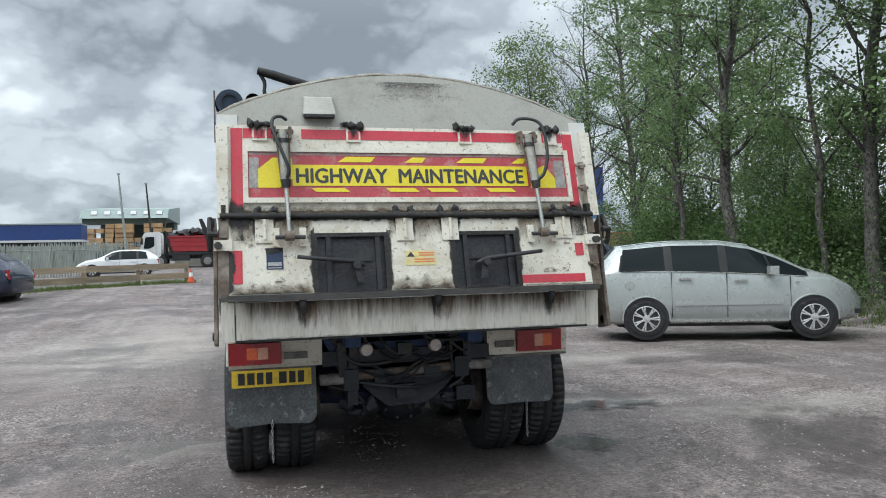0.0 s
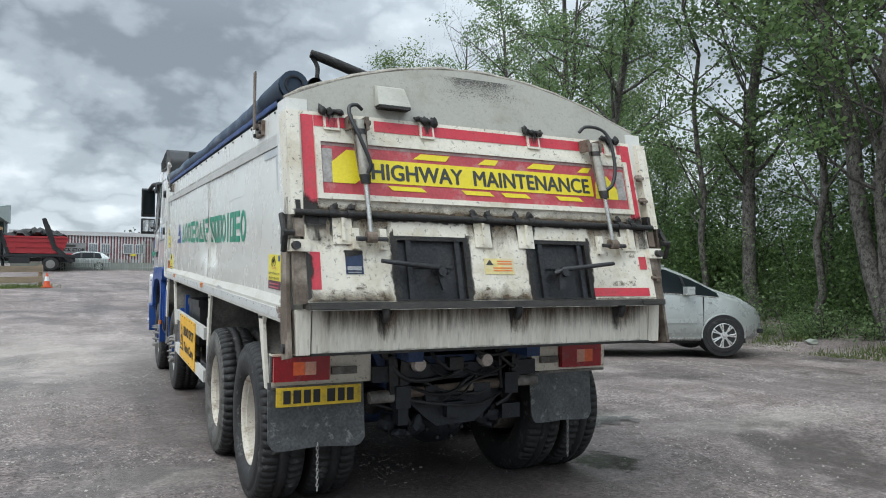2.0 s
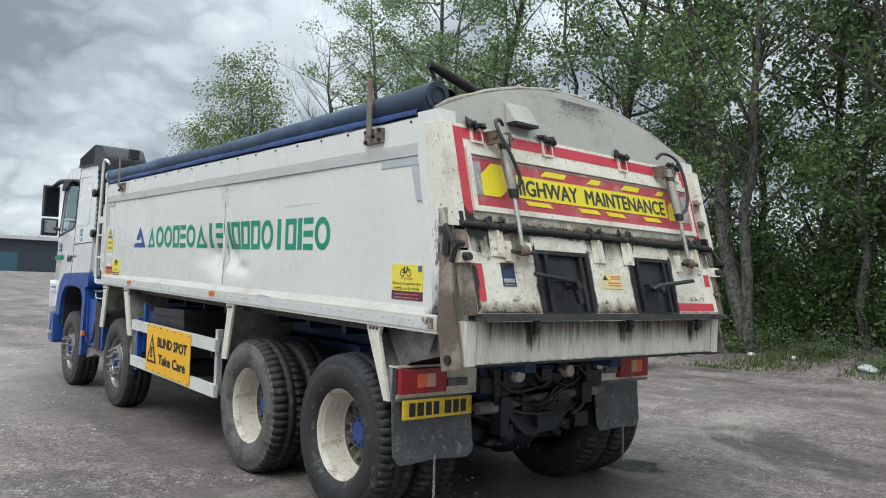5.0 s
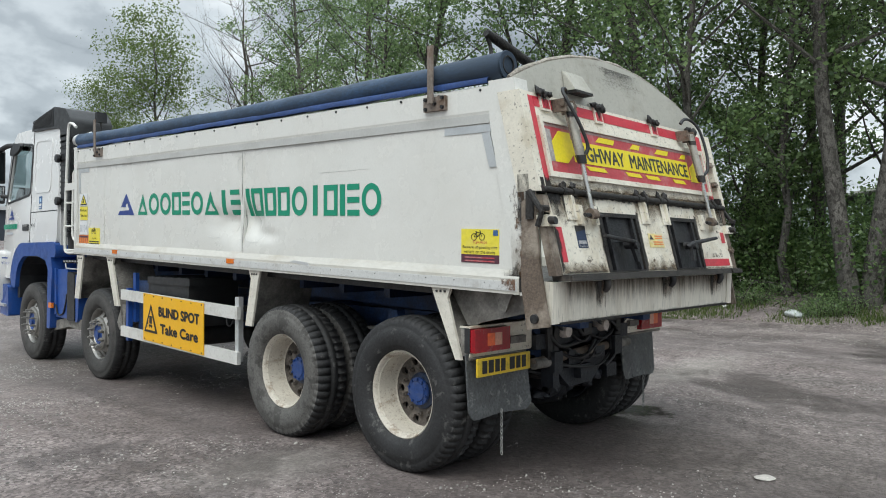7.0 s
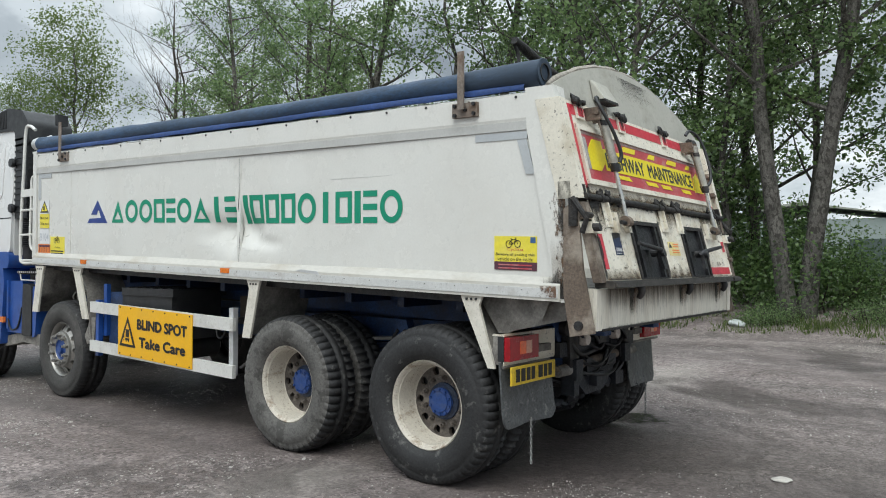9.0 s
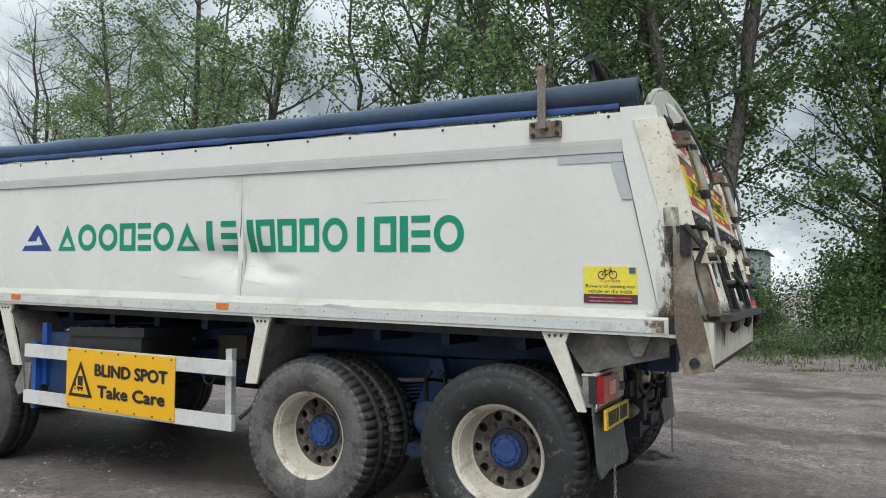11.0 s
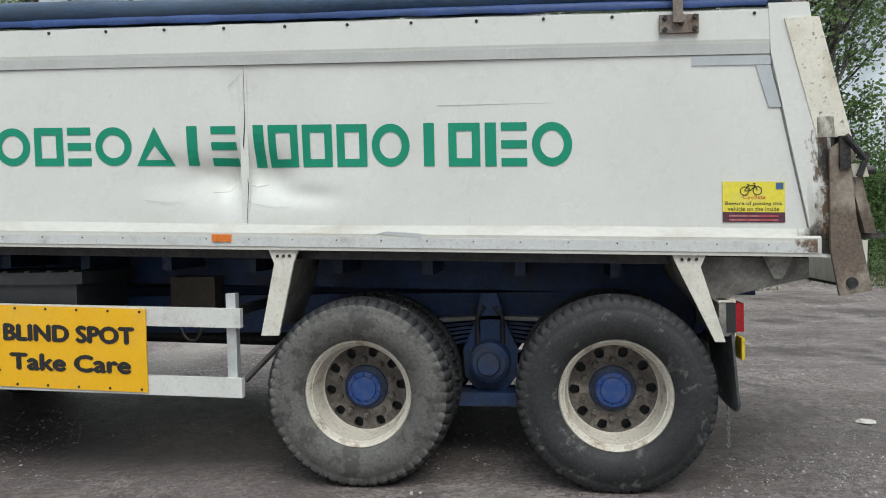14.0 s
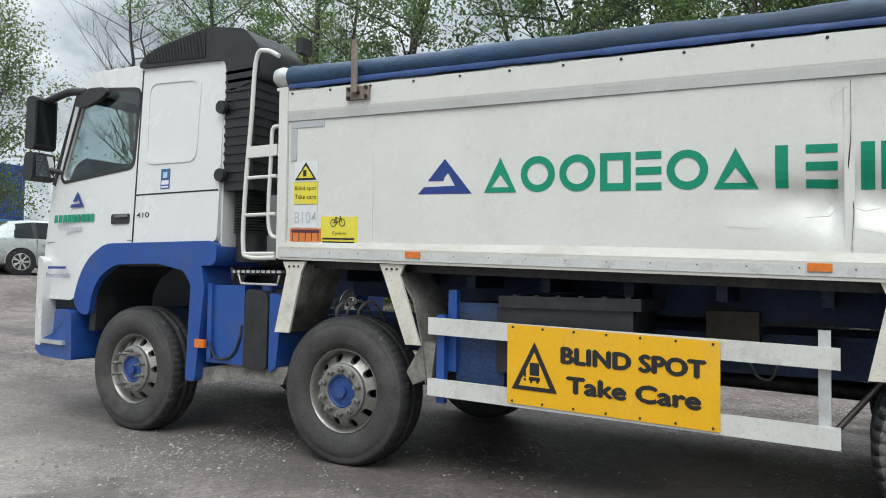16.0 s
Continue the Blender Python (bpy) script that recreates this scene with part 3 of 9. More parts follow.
    damp_shade = mapped(noise_tex(0.42, 9, 0.68), 0.52, 0.60, 0, 1)
    # oil and drips where the lorry stands, with its shade painted in too
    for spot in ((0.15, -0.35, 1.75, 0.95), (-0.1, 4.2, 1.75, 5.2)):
        damp_shade = most_of(damp_shade, patch(*spot, 0.5, 1.5))
    col = mixed(times(damp_shade, mapped(mid, 0.25, 0.75, 0.30, 0.80)), col, (0.050, 0.041, 0.038))
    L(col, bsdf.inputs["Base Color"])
    L(times(mapped(damp_shade, 0, 1, 0.88, 0.44), mapped(noise_tex(3.1), 0.3, 0.7, 0.8, 1.12)), bsdf.inputs["Roughness"])
    bsdf.inputs["Specular IOR Level"].default_value = 0.2
    b1 = N("ShaderNodeBump"); b1.inputs["Strength"].default_value, b1.inputs["Distance"].default_value = 0.8, 0.016
    add = N("ShaderNodeMath"); add.operation = "ADD"
    L(stone, add.inputs[0]); L(noise_tex(24, 8, 0.7), add.inputs[1])
    L(add.outputs[0], b1.inputs["Height"])
    L(b1.outputs[0], bsdf.inputs["Normal"])
    return m


def ground_height(x, y):
    d = min(1.0, max(abs(x) / 2.2, abs(y - 3.4) / 6.6) ** 4)
    n = noise.noise((x * 0.35, y * 0.22, 0.3)) * 0.035 + noise.noise((x * 1.4, y * 0.8, 5.3)) * 0.012
    bank = 0.0
    if x > 10.6 and y < 60:
        bank = min(0.45, (x - 10.6) * 0.14) + 0.05 * noise.noise((x * 0.8, y * 0.8, 2.0))
    # a low hump across the yard, beyond the lorry
    bank += 0.53 * math.exp(-((x - 6.2) / 3.0) ** 4 - ((y - 21.0) / 3.0) ** 4)
    return rise(y) + n * (0.12 + 0.88 * d) * min(1.0, d + 0.15) + bank


def build_ground():
    xs, ys = [], []
    v = -12.0
    while v < 18:
        xs.append(v); v += 0.22
    v = -10.0
    while v < 26:
        ys.append(v); v += 0.22
    step = 0.5
    while xs[-1] < 2600:
        xs.append(xs[-1] + step); xs.insert(0, xs[0] - step)
        ys.append(ys[-1] + step); ys.insert(0, ys[0] - step)
        step *= 1.32
    verts = [(x, y, ground_height(x, y)) for y in ys for x in xs]
    w = len(xs)
    faces = [(j * w + i, j * w + i + 1, (j + 1) * w + i + 1, (j + 1) * w + i) for j in range(len(ys) - 1) for i in range(w - 1)]
    me = bpy.data.meshes.new("ground")
    me.from_pydata(verts, [], faces)
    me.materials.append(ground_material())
    me.polygons.foreach_set("use_smooth", [True] * len(faces))
    return tagged(new("ground", me), "dark damp gravel yard with tyre tracks and pale stones", "ground", kind="structure")


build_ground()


def leaf_material(name, a, b, thin=0.55):
    m = bpy.data.materials.new(name)
    m.use_nodes = True
    nt = m.node_tree
    N, L = nt.nodes.new, nt.links.new
    bsdf, out = nt.nodes["Principled BSDF"], nt.nodes["Material Output"]
    geo = N("ShaderNodeNewGeometry")
    mx = N("ShaderNodeMix"); mx.data_type = "RGBA"
    L(geo.outputs["Random Per Island"], mx.inputs[0])
    mx.inputs[6].default_value, mx.inputs[7].default_value = (*a, 1), (*b, 1)
    L(mx.outputs[2], bsdf.inputs["Base Color"])
    bsdf.inputs["Roughness"].default_value = 0.42
    tr = N("ShaderNodeBsdfTranslucent")
    L(mx.outputs[2], tr.inputs[0])
    sh = N("ShaderNodeMixShader"); sh.inputs[0].default_value = thin
    L(bsdf.outputs[0], sh.inputs[1]); L(tr.outputs[0], sh.inputs[2])
    L(sh.outputs[0], out.inputs[0])
    return m


M_leaf = leaf_material("mid_green_leaves", (0.080, 0.135, 0.055), (0.265, 0.375, 0.165))
M_leaf_dark = leaf_material("dark_green_leaves", (0.072, 0.128, 0.050), (0.275, 0.395, 0.155))
M_leaf_light = leaf_material("fresh_yellow_green_leaves", (0.110, 0.165, 0.045), (0.190, 0.255, 0.085))
M_leaf_bush = leaf_material("shaded_green_leaves", (0.055, 0.105, 0.038), (0.205, 0.315, 0.110))
M_grass = leaf_material("rough_grass", (0.070, 0.115, 0.030), (0.185, 0.235, 0.075))
M_bark = mat("grey_brown_bark", (0.165, 0.155, 0.138), 0.9, var=0.4, scale=5, dirt=(0.035, 0.031, 0.026), dirt_amount=0.9, dirt_scale=14, dirt_edge=(0.50, 0.56), bump=1.0, bump_scale=18, stretch=(1, 1, 0.6))
M_twig = mat("dark_twigs", (0.065, 0.055, 0.045), 0.85, var=0.25, scale=5)


def leaves_mesh(name, centres, rng, size, count, spread, material, droop=0.0):
    """Small folded leaves scattered round twig ends, in one mesh."""
    c = np.array(centres)[rng.integers(0, len(centres), count)]
    p = c + rng.normal(0, 1, (count, 3)) * np.array([spread, spread, spread * 0.75])
    u = rng.normal(0, 1, (count, 3)); u[:, 2] *= 0.7
    u /= np.linalg.norm(u, axis=1)[:, None]
    w = np.cross(u, rng.normal(0, 1, (count, 3)))
    w /= np.linalg.norm(w, axis=1)[:, None] + 1e-9
    s = (size * rng.uniform(0.6, 1.4, count))[:, None]
    quad = np.stack([p - u * s * 0.5, p + w * s * 0.32, p + u * s * 0.5, p - w * s * 0.32], 1).reshape(-1, 3)
    me = bpy.data.meshes.new(name)
    me.vertices.add(count * 4)
    me.vertices.foreach_set("co", quad.astype(np.float32).ravel())
    me.loops.add(count * 4)
    me.loops.foreach_set("vertex_index", np.arange(count * 4, dtype=np.int32))
    me.polygons.add(count)
    me.polygons.foreach_set("loop_start", np.arange(0, count * 4, 4, dtype=np.int32))
    me.polygons.foreach_set("loop_total", np.full(count, 4, dtype=np.int32))
    me.update(calc_edges=True)
    me.materials.append(material)
    return me


def make_tree(label, seed, height, radius, lean=(0, 0), crown_from=0.3, crown_width=0.22, leaves=9000, leaf_size=0.13, limbs=26, material=None, bare=False, stems=1, spread=0.36, wobble=0.02, clump=0.6):
    """A tree at the origin: trunk with limbs and twigs, and a crown of small leaves on the twig ends."""
    rng = np.random.default_rng(seed)
    root = thing("tree", (0, 0, 0), label, "tree")
    bm = bmesh.new()
    ends = []
    for s in range(stems):
        az = rng.uniform(0, 6.28)
        base = Vector((0, 0, -0.3)) + (Vector((math.cos(az), math.sin(az), 0)) * 0.28 * (stems > 1) * (s > 0))
        h = height * (1 if s == 0 else rng.uniform(0.75, 0.95))
        out = Vector((lean[0], lean[1], 0)) + (Vector((math.cos(az), math.sin(az), 0)) * 0.13 if s else Vector())
        pts, rad = [], []
        wob = Vector(rng.normal(0, 1, 3)) * wobble * h
        for i in range(11):
            t = i / 10
            pts.append(base + out * (h * t) + Vector((0, 0, h * t)) + wob * math.sin(t * 5.0 + s) + Vector(rng.normal(0, 0.3 * wobble, 3)) * h)
            rad.append(radius * (1.0 if s == 0 else 0.75) * ((1 - t) ** 0.75 * 0.95 + 0.06) * (1.25 if i == 0 else 1))
        tube(bm, pts, rad, 10)
        for k in range(limbs):
            t = crown_from + (0.98 - crown_from) * (k + rng.uniform(0, 1)) / limbs
            f = t * 10
            i = min(9, int(f))
            p = pts[i].lerp(pts[i + 1], f - i)
            az = k * 2.4 + rng.uniform(-0.7, 0.7)
            el = radians(rng.uniform(12, 55))
            q = (t - crown_from) / (1 - crown_from)
            ln = height * crown_width * (0.35 + 0.65 * math.sin(math.pi * min(1, q * 0.85 + 0.12))) * rng.uniform(0.65, 1.25)
            d = Vector((math.cos(az) * math.cos(el), math.sin(az) * math.cos(el), math.sin(el)))
            bend = Vector(rng.normal(0, 0.16, 3)) + Vector((0, 0, 0.12))
            line = [p + d * ln * u + bend * ln * u * u for u in (0, 0.25, 0.5, 0.75, 1)]
            r0 = max(0.014, rad[i] * 0.42)
            tube(bm, line, [r0 * (1 - 0.82 * u) for u in (0, 0.25, 0.5, 0.75, 1)], 5, False)
            for j in range(5 if not bare else 9):
                u = rng.uniform(0.25, 1)
                a = line[min(3, int(u * 4))].lerp(line[min(4, int(u * 4) + 1)], u * 4 % 1)
                e = Vector(rng.normal(0, 1, 3)); e.z = abs(e.z) * 0.6 + (0.3 if bare else 0)
                e = (e.normalized() * 0.7 + d * 0.6) * ln * rng.uniform(0.22, 0.5)
                b = a + e
                tube(bm, [a, a + e * 0.5 + Vector(rng.normal(0, 0.03, 3)), b], [r0 * 0.32, r0 * 0.22, r0 * 0.1], 3, False)
                ends += [a.lerp(b, 0.55), b]
                if bare:
                    for _ in range(2):
                        e2 = (e.normalized() + Vector(rng.normal(0, 0.5, 3))) * ln * 0.16
                        tube(bm, [b, b + e2], [r0 * 0.1, r0 * 0.05], 3, False)
    part("trunk", bm, M_bark if not bare else M_twig, root, "grey-brown ridged bark", smooth=60)
    if leaves:
        hang("crown", leaves_mesh("crown", [tuple(ends[i]) for i in rng.permutation(len(ends))[:int(len(ends) * clump)]], rng, leaf_size, leaves, spread, material or M_leaf), root)
    return root


def make_bush(label, seed, w, h, leaves, material, leaf_size=0.11, name="bush"):
    rng = np.random.default_rng(seed)
    root = thing(name, (0, 0, 0), label, "bush")
    bm = bmesh.new()
    ends = []
    for k in range(22):
        az, el = rng.uniform(0, 6.28), radians(rng.uniform(25, 88))
        ln = h * rng.uniform(0.5, 1.05)
        d = Vector((math.cos(az) * math.cos(el) * w / h, math.sin(az) * math.cos(el) * w / h, math.sin(el)))
        b0 = Vector((rng.normal(0, 0.18 * w), rng.normal(0, 0.18 * w), -0.1))
        line = [b0 + d * ln * u + Vector(rng.normal(0, 0.05, 3)) * u for u in (0, 0.35, 0.7, 1)]
        tube(bm, line, [0.022, 0.016, 0.010, 0.004], 4, False)
        for u in (0.3, 0.5, 0.65, 0.8, 0.95):
            c = b0 + d * ln * u + Vector(rng.normal(0, 0.12 * w, 3))
            ends.append((c.x, c.y, max(0.12, c.z)))
    part("stem", bm, M_twig, root)
    hang("foliage", leaves_mesh("foliage", ends, rng, leaf_size, leaves, 0.22 * w, material), root)
    return root


def scatter(ob, spots):
    """The first spot takes the thing itself, the rest take copies. Spots: x, y, turn, scale."""
    for i, (x, y, turn, s) in enumerate(spots):
        m = pose(x, y, ground_height(x, y) - 0.05, 0, 0, turn)
        c = ob if i == 0 else copy_thing(ob, m)
        c.matrix_basis = m @ Matrix.Diagonal((s, s, s, 1))


def woods():
    rnd = random.Random(5)
    g = "trees along the verge"
    near = make_tree("tall slender alder with grey trunk and loose green crown", 11, 15.5, 0.19, (0.02, -0.03), 0.22, 0.20, 12500, 0.12, 38, M_leaf, spread=0.25)
    fork = make_tree("leaning grey-barked tree with two forked stems", 12, 15.0, 0.19, (-0.06, 0.15), 0.24, 0.21, 13000, 0.12, 28, M_leaf_dark, stems=2, spread=0.25)
    pole = make_tree("straight pale-barked tree with high crown", 13, 16.0, 0.19, (0.0, 0.09), 0.30, 0.22, 12500, 0.115, 30, M_leaf, wobble=0.006, spread=0.25)
    pole2 = make_tree("leaning pale-barked tree with high crown", 18, 16.0, 0.20, (0.0, -0.15), 0.28, 0.22, 12500, 0.115, 30, M_leaf_dark, wobble=0.006, spread=0.25)
    thick = make_tree("dense dark green tree with low branches", 14, 13.5, 0.17, (0.0, 0.02), 0.14, 0.26, 15500, 0.13, 36, M_leaf_dark, spread=0.26)
    thin = make_tree("thin young tree with sparse light crown", 15, 12.5, 0.10, (0.03, 0.02), 0.22, 0.18, 5500, 0.11, 28, M_leaf, spread=0.26)
    low = make_tree("bushy dark green tree with branches to the ground", 19, 8.5, 0.11, (0.02, 0.0), 0.10, 0.30, 11000, 0.115, 34, M_leaf_dark, spread=0.33)
    light = make_tree("tree with fresh yellow-green leaves", 16, 13.0, 0.15, (0.0, 0.0), 0.18, 0.24, 15000, 0.14, 32, M_leaf_light, spread=0.5)
    bare = make_tree("nearly leafless tree with fine twigs", 17, 13.5, 0.16, (0.02, 0.0), 0.25, 0.24, 0, 0.1, 30, bare=True)
    for o in (near, fork, pole, pole2, thick, low, thin, light, bare):
        tagged(o, group=g)
    scatter(fork, [(12.3, 4.5, 0, 1.0), (14.5, -6.0, 120, 0.95)])
    scatter(pole, [(12.6, 0.85, 0, 1.0), (19.0, 3.0, 90, 1.0)])
    scatter(pole2, [(12.7, 0.60, 0, 1.0)])
    scatter(near, [(13.3, 8.6, 40, 1.0), (12.9, 13.0, 100, 0.98), (13.5, 18.0, 10, 0.95), (14.9, 23.2, 220, 0.9)])
    scatter(thick, [(16.0, 2.4, 270, 1.0), (13.8, -3.6, 40, 0.9), (16.0, -6.6, 140, 1.0), (16.4, 25.0, 220, 0.8), (14.4, 3.5, 190, 0.82), (15.2, -2.9, 60, 0.85)])
    scatter(low, [(15.2, 11.5, 0, 0.6), (16.0, 15.0, 80, 0.6), (15.4, 18.2, 160, 0.55), (15.9, -3.8, 120, 0.95), (14.3, 6.2, 20, 0.62), (14.2, 9.6, 250, 0.55), (14.4, 3.0, 130, 0.6), (14.6, 13.4, 70, 0.55)])
    scatter(thin, [(12.6, 6.6, 0, 1.0), (13.0, 10.2, 80, 1.0), (12.5, 15.2, 160, 1.0), (15.0, 5.9, 20, 1.1), (14.6, 7.2, 140, 1.15), (13.6, 2.4, 200, 1.0), (15.2, 1.2, 310, 1.05)])
    scatter(light, [(20.5, 49.5, 0, 1.25), (18.2, 53.5, 100, 0.95), (30, 45, 90, 1.1), (23.0, 26.0, 80, 0.95)])
    scatter(bare, [(16.2, 30.5, 0, 1.0), (14.8, 27.5, 70, 0.8)])
    # low growth under the trees
    g2 = "bushes under the trees"
    b1 = tagged(make_bush("dense dark green bush on the verge", 21, 1.8, 3.3, 6500, M_leaf_bush, 0.09), group=g2)
    b2 = tagged(make_bush("leafy mid green bush on the verge", 22, 1.5, 2.0, 4200, M_leaf_bush, 0.085), group=g2)
    b3 = tagged(make_bush("low bramble with pale green leaves", 23, 1.2, 0.9, 2000, M_leaf, 0.07), group=g2)
    s1, s2, s3 = [], [], []
    y = -9.0
    while y < 20:
        s1.append((14.6 + rnd.uniform(-0.7, 1.2), y + rnd.uniform(-0.5, 0.5), rnd.uniform(0, 360), rnd.uniform(0.8, 1.25) * (0.72 if -4.5 < y < 1.8 else 1.0)))
        if rnd.random() < 0.4 and not -5 < y < 5:
            s1.append((17.6 + rnd.uniform(-1, 1.5), y + rnd.uniform(-0.8, 0.8), rnd.uniform(0, 360), rnd.uniform(0.9, 1.4)))
        s2.append((13.6 + rnd.uniform(-0.4, 0.8), y + rnd.uniform(-0.6, 0.6), rnd.uniform(0, 360), rnd.uniform(0.6, 1.15)))
        s3.append((12.4 + rnd.uniform(-0.5, 0.7), y + rnd.uniform(-0.6, 0.6), rnd.uniform(0, 360), rnd.uniform(0.5, 1.0) * (1.5 if 7 < y < 16 else 1.0)))
        s3.append((11.9 + rnd.uniform(-0.4, 0.6), y + rnd.uniform(-0.2, 1.2), rnd.uniform(0, 360), rnd.uniform(0.3, 0.6)))
        y += 1.45
    scatter(b1, s1); scatter(b2, s2); scatter(b3, s3)


woods()


def grass():
    rng = np.random.default_rng(3)
    n = 44000
    x = 10.55 + np.abs(rng.normal(0, 1.25, n))
    y = rng.uniform(-11, 24, n)
    edge = 0.35 * np.sin(y * 0.9) + 0.2 * np.sin(y * 2.3 + 1)
    x = x + edge
    patch = np.array([noise.noise((a * 0.7, b * 0.7, 6.0)) + 0.6 * noise.noise((a * 2.3, b * 2.3, 1.0)) for a, b in zip(x, y)]) > rng.uniform(-0.30, 0.55, n)
    x, y = x[patch], y[patch]
    n = len(x)
    # tufts along the timber rail
    m = 5000
    t = rng.uniform(0, 1, m)
    x2 = -3.6 - 9.0 * t + rng.normal(0, 0.25, m)
    y2 = 25.2 - 7.5 * t + rng.normal(0, 0.35, m)
    x, y = np.r_[x, x2], np.r_[y, y2]
    n += m
    z = np.array([ground_height(a, b) for a, b in zip(x, y)])
    h = rng.uniform(0.04, 0.19, n) * np.clip((x - 10.2) * 0.9, 0.35, 1.2)
    h[n - m:] = rng.uniform(0.05, 0.22, m)
    a = rng.uniform(0, 6.28, n)
    w = rng.uniform(0.006, 0.016, n)
    dx, dy = np.cos(a) * w, np.sin(a) * w
    lx, ly = rng.normal(0, 0.35, n) * h, rng.normal(0, 0.35, n) * h
    tri = np.stack([np.stack([x - dx, y - dy, z - 0.01], 1), np.stack([x + dx, y + dy, z - 0.01], 1), np.stack([x + lx, y + ly, z + h], 1)], 1).reshape(-1, 3)
    me = bpy.data.meshes.new("grass")
    me.from_pydata(tri.tolist(), [], np.arange(n * 3).reshape(-1, 3).tolist())
    me.materials.append(M_grass)
    tagged(new("grass", me), "rough green grass along the yard's edge", "grass", kind="stuff")


grass()


def stones():
    """Loose pale stones on the yard, each a low five-sided chip."""
    rng = np.random.default_rng(8)
    n = 185000
    half = n // 2
    x = np.r_[rng.uniform(-8.5, 10.5, half), rng.normal(-3.0, 2.0, n - half)]
    y = np.r_[rng.uniform(-7, 12, half), rng.uniform(-5.5, 9, n - half)]
    # they gather in drifts
    keep = np.array([noise.noise((a * 0.55, b * 0.55, 4.0)) + 0.5 * noise.noise((a * 2.1, b * 2.1, 9.0)) for a, b in zip(x, y)]) > rng.uniform(-0.12, 0.50, n)
    x, y = x[keep], y[keep]
    n = len(x)
    z = np.array([ground_height(a, b) for a, b in zip(x, y)])
    s = np.abs(rng.normal(0, 0.0042, n)) + 0.0027
    s[::120] *= 1.9
    ang = rng.uniform(0, 6.28, n)[:, None] + np.arange(5)[None] * 1.2566
    r = s[:, None] * rng.uniform(0.7, 1.25, (n, 5))
    c, d = np.cos(ang), np.sin(ang) * 0.8
    h = s * rng.uniform(0.3, 0.6, n)
    low = np.stack([x[:, None] + r * c, y[:, None] + r * d, np.repeat((z - 0.002)[:, None], 5, 1)], 2)
    top = np.stack([x[:, None] + r * c * 0.72, y[:, None] + r * d * 0.72, (z + h)[:, None] + rng.uniform(-0.2, 0.2, (n, 5)) * s[:, None]], 2)
    verts = np.concatenate([low, top], 1).reshape(-1, 3)
    fs = []
    for k in range(5):
        fs += [(k, (k + 1) % 5, 5 + (k + 1) % 5), (k, 5 + (k + 1) % 5, 5 + k)]
    fs += [(5, 6, 7), (5, 7, 8), (5, 8, 9)]
    tri = np.array(fs)[None] + (np.arange(n) * 10)[:, None, None]
    me = bpy.data.meshes.new("gravel")
    me.from_pydata(verts.tolist(), [], tri.reshape(-1, 3).tolist())
    me.materials.append(leaf_material("pale_stone_chips", (0.13, 0.12, 0.11), (0.50, 0.47, 0.435), 0.0))
    tagged(new("gravel", me), "loose pale stone chips scattered over the yard", "gravel", kind="stuff")


stones()


def water_material():
    """Still water that thins out to damp ground at a ragged rim."""
    m = bpy.data.materials.new("shallow_water")
    m.use_nodes = True
    nt = m.node_tree
    N, L = nt.nodes.new, nt.links.new
    b = nt.nodes["Principled BSDF"]
    b.inputs["Base Color"].default_value = (0.035, 0.030, 0.026, 1)
    b.inputs["Roughness"].default_value = 0.12
    tc = N("ShaderNodeTexCoord")
    d = N("ShaderNodeVectorMath"); d.operation = "DISTANCE"
    d.inputs[1].default_value = (0.5, 0.5, 0.0)
    fl = N("ShaderNodeMapping"); fl.inputs["Scale"].default_value = (1, 1, 0)
    L(tc.outputs["Generated"], fl.inputs[0]); L(fl.outputs[0], d.inputs[0])
    n = N("ShaderNodeTexNoise"); n.inputs["Scale"].default_value, n.inputs["Detail"].default_value, n.inputs["Roughness"].default_value = 5.0, 9, 0.7
    L(tc.outputs["Object"], n.inputs["Vector"])
    r = N("ShaderNodeMapRange")
    r.inputs[1].default_value, r.inputs[2].default_value, r.inputs[3].default_value, r.inputs[4].default_value = 0.0, 0.5, 0.22, -0.30
    L(d.outputs["Value"], r.inputs[0])
    s = N("ShaderNodeMath"); s.operation = "ADD"
    L(r.outputs[0], s.inputs[0]); L(n.outputs[0], s.inputs[1])
    q = N("ShaderNodeMapRange")
    q.inputs[1].default_value, q.inputs[2].default_value, q.inputs[4].default_value = 0.44, 0.56, 0.8
    L(s.outputs[0], q.inputs[0]); L(q.outputs[0], b.inputs["Alpha"])
    return m


def puddles():
    m = water_material()
    for k, (cx, cy, rx, ry, turn) in enumerate(((2.35, 1.15, 1.15, 0.36, 6), (1.50, -0.25, 0.36, 0.60, 15))):
        rnd = random.Random(k + 2)
        ph = [rnd.uniform(0, 6.28) for _ in range(4)]
        bm = bmesh.new()
        ring = []
        for i in range(48):
            a = 2 * math.pi * i / 48
            r = 1 + 0.22 * math.sin(2 * a + ph[0]) + 0.16 * math.sin(3 * a + ph[1]) + 0.10 * math.sin(7 * a + ph[2]) + 0.06 * math.sin(13 * a + ph[3])
            x, y = rx * r * math.cos(a), ry * r * math.sin(a)
            c, s = math.cos(radians(turn)), math.sin(radians(turn))
            ring.append(bm.verts.new((cx + c * x - s * y, cy + s * x + c * y, 0.0)))
        bm.faces.new(ring)
        me = bpy.data.meshes.new("puddle")
        zt = max(ground_height(v.co.x, v.co.y) for v in bm.verts) + 0.004
        for v in bm.verts:
            v.co.z = zt
        bm.to_mesh(me); bm.free()
        me.materials.append(m)
        tagged(new("puddle", me), "shallow rain puddle on the gravel reflecting the sky", "puddle", kind="structure")


puddles()

# ---- the tipper lorry ----
RAKE = 0.031


